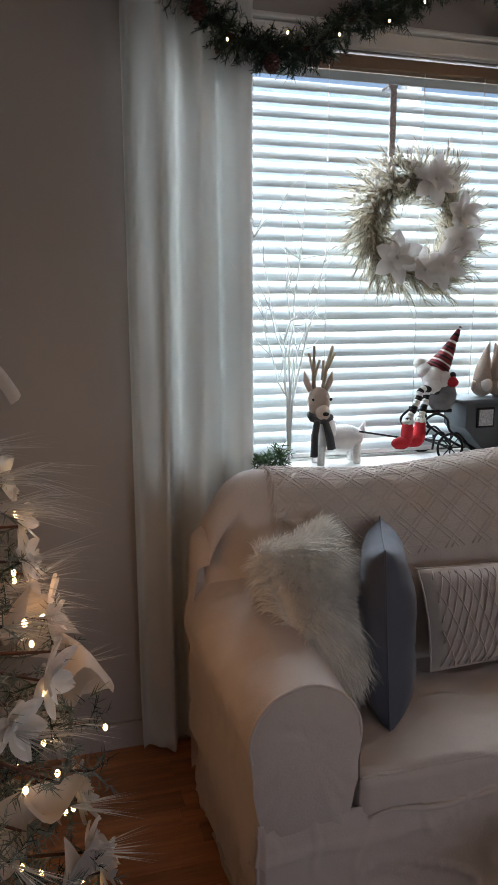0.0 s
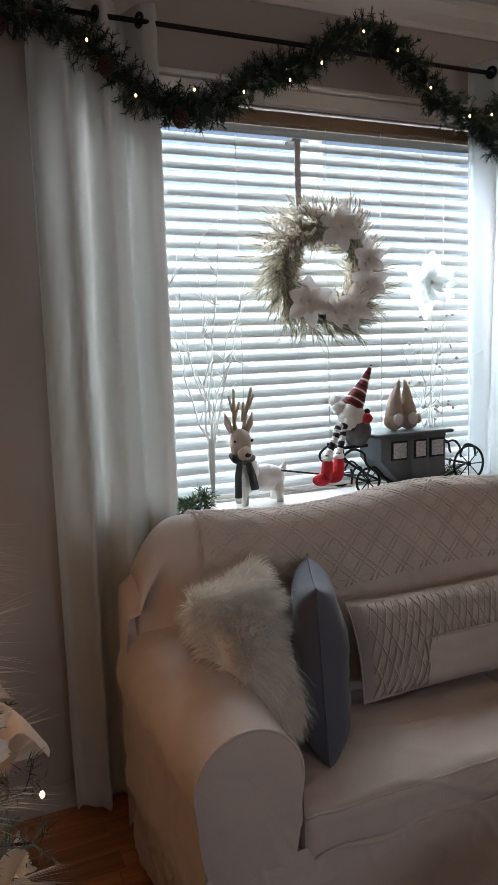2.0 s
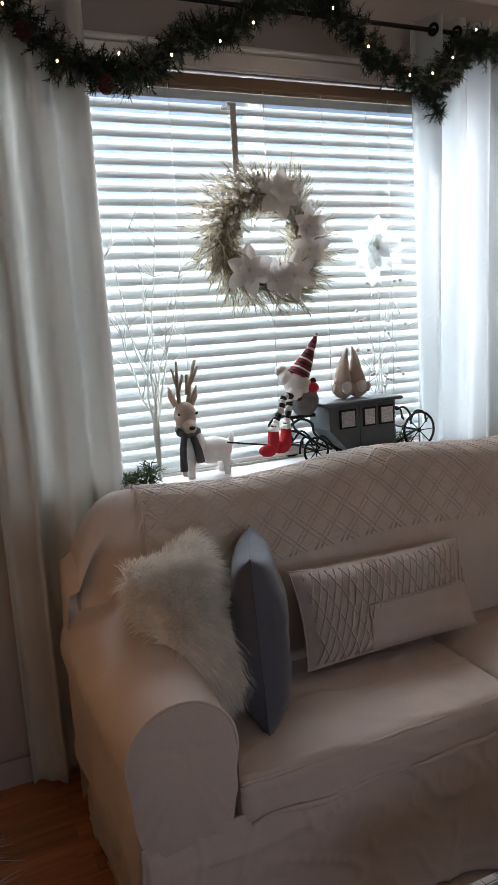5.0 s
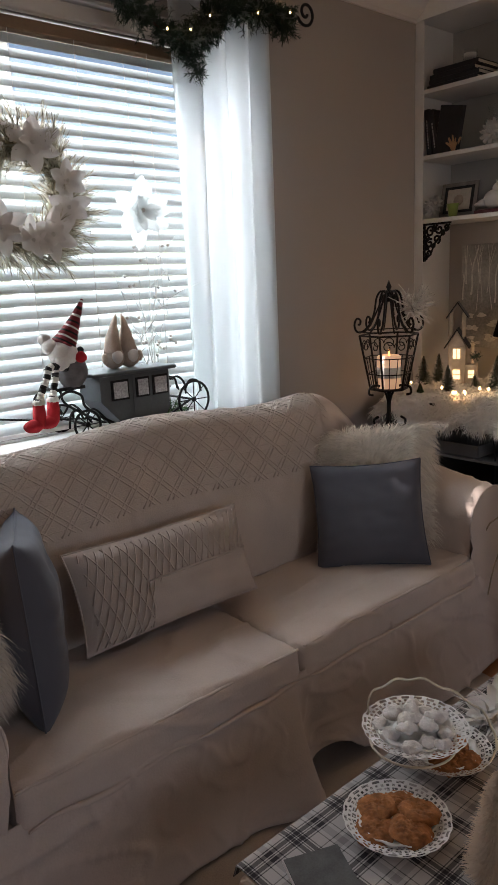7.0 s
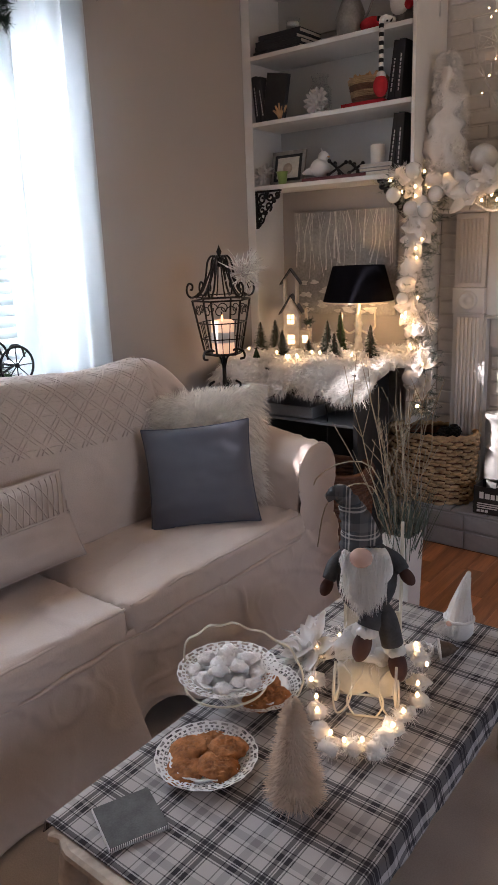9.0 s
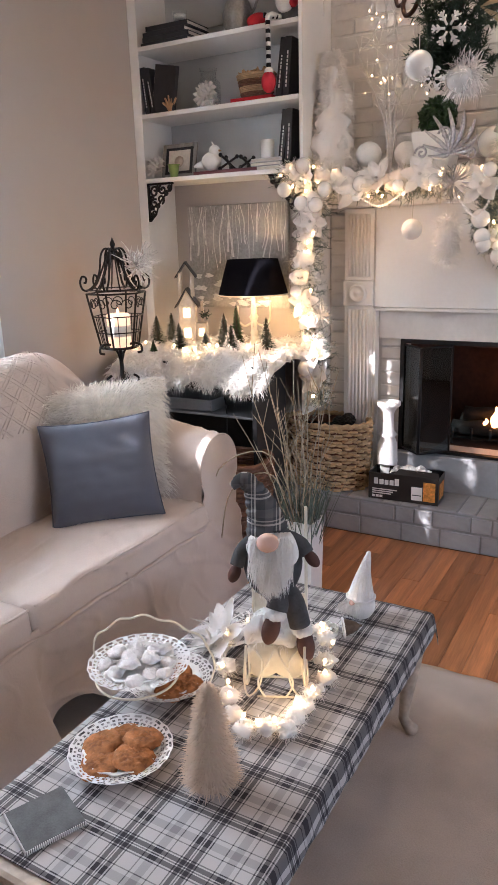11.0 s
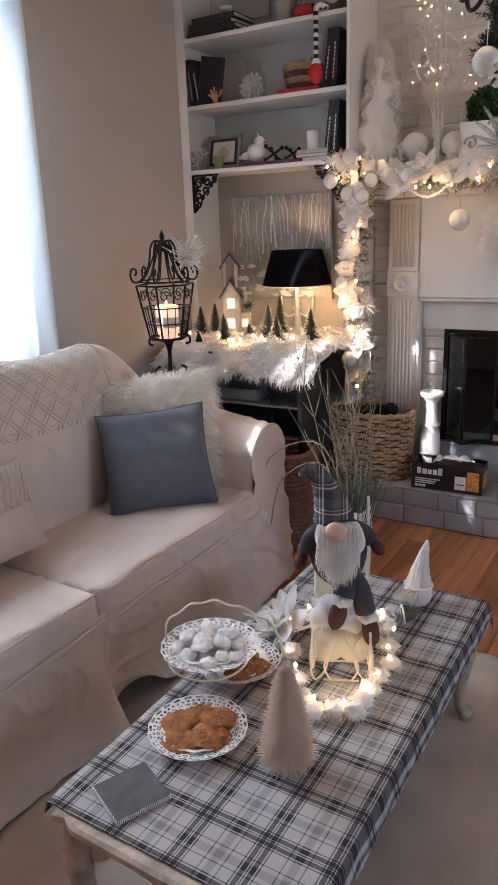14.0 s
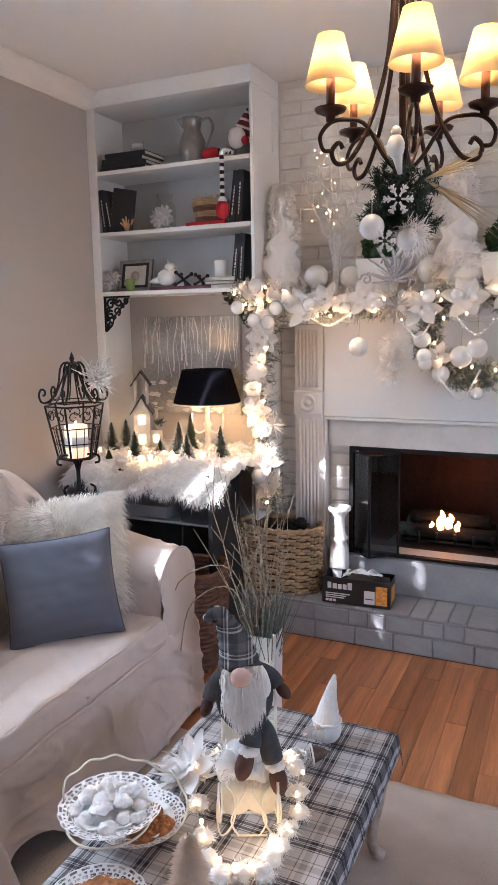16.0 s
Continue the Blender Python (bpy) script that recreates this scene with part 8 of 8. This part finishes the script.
LOOP = along([(2.400, 1.310, 0.03), (2.300, 1.350, 0.03), (2.180, 1.320, 0.03), (2.070, 1.240, 0.02), (2.000, 1.160, 0.02), (1.985, 1.085, 0.02), (2.060, 1.050, 0.02), (2.160, 1.050, 0.02), (2.290, 1.070, 0.02), (2.400, 1.110, 0.02), (2.440, 1.170, 0.02)], 100)
part("wire", tube([p + Vector((0.006 * math.sin(i * 1.3), 0.006 * math.cos(i * 1.7), 0.006 * math.sin(i * 0.9))) for i, p in enumerate(LOOP)], 0.0012, 5), WIRE, fgd)
TUFTS = [LOOP[i] + Vector((rs.uniform(-0.02, 0.02), rs.uniform(-0.02, 0.02), 0.006)) for i in (22, 30, 37, 44, 50, 56, 60, 66, 71, 76, 82, 90, 96)]
down = bmesh.new()
for c in TUFTS:
    ball(c, 0.020, down, seg=12, scale=(1.3, 1.2, 0.75))
for q in down.verts:
    q.co += Vector((wob(q.co, 60, 0.014), wob(q.co + Vector((2, 0, 0)), 60, 0.014), wob(q.co, 70, 0.012)))
tagged(part("down", down, FLUFF, fgd, "soft white down", smooth=True), kind="stuff")
tagged(part("feathers", fluff(TUFTS, 0.026, 4200, 0.021, rs, 0.0007, 0.6), FEATHER, fgd), kind="stuff")
bulbs(fgd, [LOOP[i] + Vector((rs.uniform(-0.012, 0.012), rs.uniform(-0.012, 0.012), 0.026)) for i in (6, 14, 24, 28, 33, 40, 47, 52, 63, 68, 74, 78, 85, 93, 98)], 0.0045)
lamp("garland_table_glow", "POINT", 0.14, (1.0, 0.68, 0.32), pose(2.08, 1.08, CZT + 0.04), shadow_soft_size=0.05)
pz = thing("poinsettia_pick", (2.27, 1.37, CZT), 0, "white velvet poinsettia lying on the table", "artificial flower")
poinsettia(pz, pose(-0.02, 0, 0.055, -25, -35, 0), 0.095, rs, name="blossom")
tagged(part("frosted_leaves", blades([((rs.uniform(-0.05, 0.05), rs.uniform(-0.03, 0.05), 0.02), (rs.uniform(-1, 1), rs.uniform(-0.4, 1), rs.uniform(0, 0.5)), rs.uniform(0.06, 0.13), 0.005, 0.2) for _ in range(120)], rs), BALL, pz), kind="stuff")

# ---- floor vase with reeds behind the table ----
fv = thing("floor_vase", (3.19, 1.565, 0.0), 0, "tall white square vase with reeds and bare twigs on the floor", "vase")
bm = bmesh.new()
a = [bm.verts.new((sx * r, sy * r, z)) for z, r in ((0.0, 0.05), (0.45, 0.058), (0.45, 0.052), (0.30, 0.045)) for sx, sy in ((-1, -1), (1, -1), (1, 1), (-1, 1))]
for j in range(3):
    for i in range(4):
        bm.faces.new((a[4 * j + i], a[4 * j + (i + 1) % 4], a[4 * j + 4 + (i + 1) % 4], a[4 * j + 4 + i]))
bm.faces.new(a[3::-1])
bm.faces.new(a[12:16])
part("vase_body", bm, CERAMIC, fv)
tagged(part("grass", blades([((rs.uniform(-0.05, 0.05), rs.uniform(-0.05, 0.05), 0.31), (rs.uniform(-0.35, 0.35), rs.uniform(-0.35, 0.35), 1), rs.uniform(0.22, 0.42), 0.0022, 0.06) for _ in range(220)], rs), mat("grey_green_grass", (0.12, 0.15, 0.12), 0.7, var=0.4, vs=30, bump=0), fv, "grey-green grass blades"), kind="stuff")
for i in range(17):
    d = Vector((rs.uniform(-0.16, 0.10), rs.uniform(-0.10, 0.26), rs.uniform(0.5, 0.85)))
    pts = [Vector((rs.uniform(-0.03, 0.03), rs.uniform(-0.03, 0.03), 0.31))]
    for k in range(1, 7):
        pts.append(pts[0] + d * k / 6 + rand_dir(rs) * 0.012)
    part("bare_twig", tube(pts, [0.0040 - 0.0005 * k for k in range(7)], 5), REED, fv)
    for s in range(4):
        q = pts[rs.randrange(2, 6)]
        part("side_twig", tube([q, q + (rand_dir(rs) * 0.5 + Vector((0, 0, 0.8))).normalized() * rs.uniform(0.08, 0.2)], [0.0020, 0.0008], 4), REED, fv)
for z0, z1, y1 in ((0.42, 0.62, 0.30), (0.42, 0.70, 0.36)):
    part("arching_twig", tube(along([(0, 0, 0.32), (-0.03, 0.12, z1), (-0.05, y1, z1 - 0.08), (-0.05, y1 + 0.06, z0 - 0.1)], 16), 0.003, 5), REED, fv)

# ---- chandelier ----
CHX, CHY = 2.805, 0.95
cl = thing("chandelier", (CHX, CHY, -0.04), 0, "dark bronze five-arm chandelier with lit ivory shades", "chandelier")
part("ceiling_rose", lathe([(0, ZC + 0.039), (0.07, ZC + 0.039), (0.065, ZC - 0.02), (0.02, ZC - 0.04), (0, ZC - 0.04)], 24), BRONZE, cl)
part("down_rod", tube([(0, 0, ZC - 0.03), (0, 0, 2.75)], 0.010, 10), BRONZE, cl)
part("hub", lathe([(0, 2.08), (0.012, 2.09), (0.028, 2.12), (0.020, 2.16), (0.012, 2.19), (0.02, 2.74), (0.05, 2.745), (0.05, 2.76), (0, 2.77)], 16), BRONZE, cl)
FACE = math.degrees(math.atan2(0.47 - CHY, 0.71 - CHX))
for k in range(5):
    a = radians(FACE + 7.5 + 72 * k)
    c, s = math.cos(a), math.sin(a)
    R = 0.214
    at = lambda q, z: Vector((q * c * 0.81, q * s * 0.81, z))
    ar = part("arm", tube([at(v.x, v.z) for v in along([(0.035, 0, 2.745), (0.045, 0, 2.55), (0.065, 0, 2.40), (0.115, 0, 2.26), (0.185, 0, 2.155), (0.24, 0, 2.135), (0.26, 0, 2.165), (0.235, 0, 2.19), (0.22, 0, 2.175)], 44)], 0.0066, 8), BRONZE, cl, "curved bronze arm")
    part("lower_scroll", tube([at(v.x, v.z) for v in along([(0.02, 0, 2.12), (0.07, 0, 2.16), (0.14, 0, 2.24), (0.21, 0, 2.250), (0.264, 0, 2.240), (0.300, 0, 2.205), (0.290, 0, 2.170), (0.262, 0, 2.168)], 34)], 0.0058, 8), BRONZE, ar)
    m = lambda prof, seg=20: lathe(prof, seg, (R * c, R * s, 0))
    part("drip_cup", m([(0, 2.242), (0.012, 2.242), (0.013, 2.256), (0.040, 2.268), (0.044, 2.276), (0.012, 2.274), (0, 2.274)]), BRONZE, ar)
    part("candle_sleeve", m([(0, 2.274), (0.0115, 2.274), (0.0115, 2.36), (0, 2.36)], 14), mat("copper_sleeve", (0.10, 0.035, 0.02), 0.5, metal=0.5) if k == 0 else bpy.data.materials["copper_sleeve"], ar)
    part("lamp_shade", m([(0.069, 2.333), (0.036, 2.458), (0.033, 2.458), (0.066, 2.333), (0.069, 2.333)], 28), SHADE, ar, "lit ivory cone shade", smooth=True)
    part("bulb", ball((R * c, R * s, 2.40), 0.02, seg=10, scale=(1, 1, 1.4)), SHADEBULB, ar)
lamp("chandelier_light", "POINT", 4.2, (1.0, 0.74, 0.44), pose(CHX, CHY, 2.56), shadow_soft_size=0.2)
kb = thing("kissing_ball", (CHX, CHY, 2.00), 0, "pine bunch with snowflakes and balls hung under the chandelier", "ornament")
CORE = [Vector((rs.uniform(-0.07, 0.07), rs.uniform(-0.07, 0.07), rs.uniform(-0.07, 0.08))) for _ in range(30)]
tagged(part("needles", sprays(CORE, 460, 0.052, 0.019, rs, 26, 0.0014), PINE, kb, "dark green needles"), kind="stuff")
part("hanging_wire", tube([(0, 0, 0), (0, 0, 0.045)], 0.003, 5), IRON, kb)
RGT, BCK = Vector((0.42, -0.91, 0)), Vector((-0.91, -0.42, 0))
for q, z, r in ((-0.095, -0.075, 0.035), (0.005, -0.110, 0.033)):
    p = RGT * q + BCK * 0.06 + Vector((0, 0, z))
    o = part("glitter_ball", ball(p, r, seg=20), BALL, kb, "iridescent white ball")
    part("cord", tube([p + Vector((0, 0, r)), p + Vector((0, 0, 0.09))], 0.0012, 4), TRIM, o)


def flake(p, r):
    bm = bmesh.new()
    for k in range(6):
        a = k / 6 * math.tau
        u = RGT * math.cos(a) + Vector((0, 0, math.sin(a)))
        w = RGT * -math.sin(a) + Vector((0, 0, math.cos(a)))
        tube([p + u * r * 0.2, p + u * r], 0.003, 5, bm=bm)
        for f in (0.5, 0.75):
            for s in (-1, 1):
                tube([p + u * r * f, p + (u * (f + 0.2) + w * s * 0.2) * r], 0.0026, 5, bm=bm)
    part("snowflake", bm, CERAMIC, kb, "white cut-out snowflake")


flake(RGT * -0.040 + BCK * 0.14 + Vector((0, 0, -0.015)), 0.040)
flake(RGT * -0.072 + BCK * 0.13 + Vector((0, 0, -0.120)), 0.030)
tagged(part("straw_spray", blades([(RGT * 0.05 + BCK * 0.05 + Vector((0, 0, 0.05)), RGT * 1.0 + Vector((0, 0, rs.choice((rs.uniform(0.25, 0.6), rs.uniform(-0.75, -0.45))))) + BCK * rs.uniform(-0.2, 0.3), rs.uniform(0.1, 0.32), 0.002, 0.05) for _ in range(60)], rs), mat("pale_straw", (0.62, 0.50, 0.32), 0.8, bump=0), kb, "pale straw spray"), kind="stuff")
bm = bmesh.new()
p = RGT * -0.04 + BCK * 0.10 + Vector((0, 0, 0.125))
ball(p, 0.026, bm, scale=(0.9, 0.9, 1.25))
ball(p + Vector((0, 0, 0.038)), 0.014, bm)
tube([p, p + RGT * 0.012 + Vector((0, 0, -0.07))], [0.018, 0.006], 8, bm=bm)
part("bird_figure", bm, CERAMIC, kb, "small white glitter bird", smooth=True)
tagged(part("white_plume", fluff([RGT * 0.02 + BCK * 0.05 + Vector((0, 0, -0.10))], 0.05, 500, 0.04, rs), FEATHER, kb), kind="stuff")

# ---- flocked tree by the corner ----
TRX, TRY = 0.10, 2.12
xt = thing("christmas_tree", (TRX, TRY, 0.0), 0, "flocked Christmas tree with white flowers and warm lights", "Christmas tree")
part("trunk", tube([(0, 0, 0.0), (0, 0, 1.0), (0, 0, 1.95)], [0.04, 0.03, 0.008], 10), BROWNSUEDE, xt)
part("tree_stand", lathe([(0, 0.0), (0.18, 0.0), (0.17, 0.03), (0.05, 0.06), (0.04, 0.12), (0, 0.12)], 20), IRON, xt)
limbs, tipsl = [], []
for i in range(210):
    z = 0.22 + 1.7 * (i / 210)
    a = i * 2.39996
    n = (0.62 * (1 - (z - 0.1) / 2.1) + 0.03) * (1 if z > 0.6 else 0.80)
    d = Vector((math.cos(a), math.sin(a), -0.12 + 0.25 * rs.random()))
    p0, p1 = Vector((0, 0, z)), Vector((0, 0, z)) + d * n
    part("limb", tube([p0, (p0 + p1) / 2 + Vector((0, 0, 0.02)), p1], [0.008, 0.006, 0.003], 5), BROWNSUEDE, xt)
    limbs.append((p0, p1))
    tipsl += [p0.lerp(p1, q) for q in (0.6, 0.75, 0.88, 1.0)]
tagged(part("frosted_needles", sprays(tipsl, 2600, 0.07, 0.034, rs, 16, 0.0014), PINEFROST, xt, "frosted grey-green needles"), kind="stuff")
tagged(part("needles", sprays(tipsl, 500, 0.08, 0.034, rs, 14, 0.0014), PINE, xt, "green needles"), kind="stuff")
near = [(p0, p1) for p0, p1 in limbs if p1.x > 0.12]
bulbs(xt, [p0.lerp(p1, rs.uniform(0.8, 1.04)) + rand_dir(rs) * 0.03 for p0, p1 in near], 0.006)
for i, (p0, p1) in enumerate(near[::3]):
    d = (p1 - p0).normalized()
    m = Matrix.Translation(p1 + Vector((0, 0, 0.01))) @ d.to_track_quat("Z", "Y").to_matrix().to_4x4()
    poinsettia(xt, m, rs.uniform(0.06, 0.095), rs)
for i, (p0, p1) in enumerate(near[1::5]):
    pa = p1 + rand_dir(rs) * 0.03
    part("mesh_ribbon", sheet(lambda u, v: tuple(pa + Vector((0.12 * u * math.cos(v * 3.6 + i), 0.07 * math.sin(v * 3.6 + i * 2), 0.10 * (v - 0.5) + 0.05 * math.sin(u * 4 + i)))), 8, 14), TULLE, xt, "ivory mesh ribbon loop", smooth=True)
items = []
for p0, p1 in near[2::4]:
    d = (p1 - p0).normalized()
    for k in range(26):
        items.append((p1, d + rand_dir(rs) * 0.28, rs.uniform(0.08, 0.2), 0.0011, 0.02))
for px, pz in ((0.30, 1.20), (0.28, 1.02), (0.30, 0.95), (0.34, 0.68), (0.30, 1.26)):
    for k in range(34):
        items.append((Vector((px, -0.06 + rs.uniform(-0.03, 0.03), pz)), Vector((1.0, rs.uniform(-0.25, 0.25), rs.uniform(-0.1, 0.35))), rs.uniform(0.12, 0.26), 0.0009, 0.25))
tagged(part("white_sprays", blades(items, rs), WHITETWIG, xt, "thin white twig sprays"), kind="stuff")
lamp("tree_glow", "POINT", 1.6, (1.0, 0.55, 0.24), pose(TRX + 0.40, TRY - 0.02, 1.0), shadow_soft_size=0.2)

# ---- planks of the floor and bricks ----
rp = random.Random(5)
PW = 0.085
proto = {}


def piece(name, key, dims, material, parent, m, bev=0.002):
    """One plank or brick: a block with chamfered upper rims, its mesh shared by those of the same size."""
    k = (key, dims)
    if k not in proto:
        a, b, c = dims
        vs = [(0, 0, 0), (a, 0, 0), (a, b, 0), (0, b, 0), (0, 0, c - bev), (a, 0, c - bev), (a, b, c - bev), (0, b, c - bev), (bev, bev, c), (a - bev, bev, c), (a - bev, b - bev, c), (bev, b - bev, c)]
        fs = [(3, 2, 1, 0)] + [(i, (i + 1) % 4, 4 + (i + 1) % 4, 4 + i) for i in range(4)] + [(4 + i, 4 + (i + 1) % 4, 8 + (i + 1) % 4, 8 + i) for i in range(4)] + [(8, 9, 10, 11)]
        me = bpy.data.meshes.new(name)
        me.from_pydata(vs, [], fs)
        me.materials.append(material)
        proto[k] = me
    o = new(name, proto[k])
    o.parent = parent
    o.matrix_basis = m


y = -0.2
while y < 2.97:
    x = X0 - rp.uniform(0, 0.7)
    while x < 4.13:
        n = rp.choice((0.62, 0.85, 1.1, 1.35))
        e = min(x + n, 4.135)
        s = max(x, X0)
        if e - s > 0.05:
            piece("plank", "plank", (round(e - s - 0.0012, 4), PW - 0.0012, 0.008), OAK, FLOOR, pose(s, y, -0.0075), 0.0008)
        x += n
    y += PW

# brick face of the chimney breast above the mantel
BW, BH = 0.203, 0.068
z, row = 1.66, 0
while z < ZC - 0.01:
    y = 0.05 - (0.1 if row % 2 else 0)
    while y < BY0 - 0.03:
        a, b = max(y, 0.05), min(y + BW, BY0 - 0.022)
        if b - a > 0.03:
            piece("brick", "wall", (round(min(BH, ZC - z) - 0.009, 4), round(b - a - 0.009, 4), 0.008), BRICKPAINT, WALL_E, pose(4.4705, a, z) @ pose(0, 0, 0, 0, -90, 0), 0.003)
        y += BW
    z += BH
    row += 1
# bricks beside the firebox and the pilaster
for ya, yb in ((FY1 + 0.004, 1.706), (1.888, BY0 - 0.022)):
    z, row = HZ + 0.01, 0
    while z < (1.14 if ya < 1.8 else 1.64):
        piece("brick", "jamb", (round(BH - 0.009, 4), round(yb - ya - 0.004, 4), 0.012), BRICKPAINT, WALL_E, pose(4.4705, ya, z) @ pose(0, 0, 0, 0, -90, 0), 0.003)
        z += BH
# hearth: rowlocks on top, two courses in front
y = HY0
while y < HY1 - 0.03:
    w = rp.choice((0.092, 0.098, 0.19))
    w = min(w, HY1 - y)
    deep = (4.466 if y + w < BY0 - 0.03 else BX + 0.016) - HX
    if deep > 0.05:
        piece("brick", "top", (round(deep, 4), round(w - 0.008, 4), 0.008), BRICKGREY, hearth, pose(HX, y + rp.uniform(0, 0.002), HZ - 0.008), 0.003)
    y += w
for z0, h0, ws in ((0.002, 0.10, (0.2, 0.2, 0.22)), (0.108, 0.082, (0.095, 0.1, 0.19))):
    y = HY0
    while y < HY1 - 0.03:
        w = min(rp.choice(ws), HY1 - y)
        piece("brick", "front", (h0 - 0.008, round(w - 0.008, 4), 0.012), BRICKGREY, hearth, pose(HX + 0.008, y, z0) @ pose(0, 0, 0, 0, -90, 0), 0.003)
        y += w
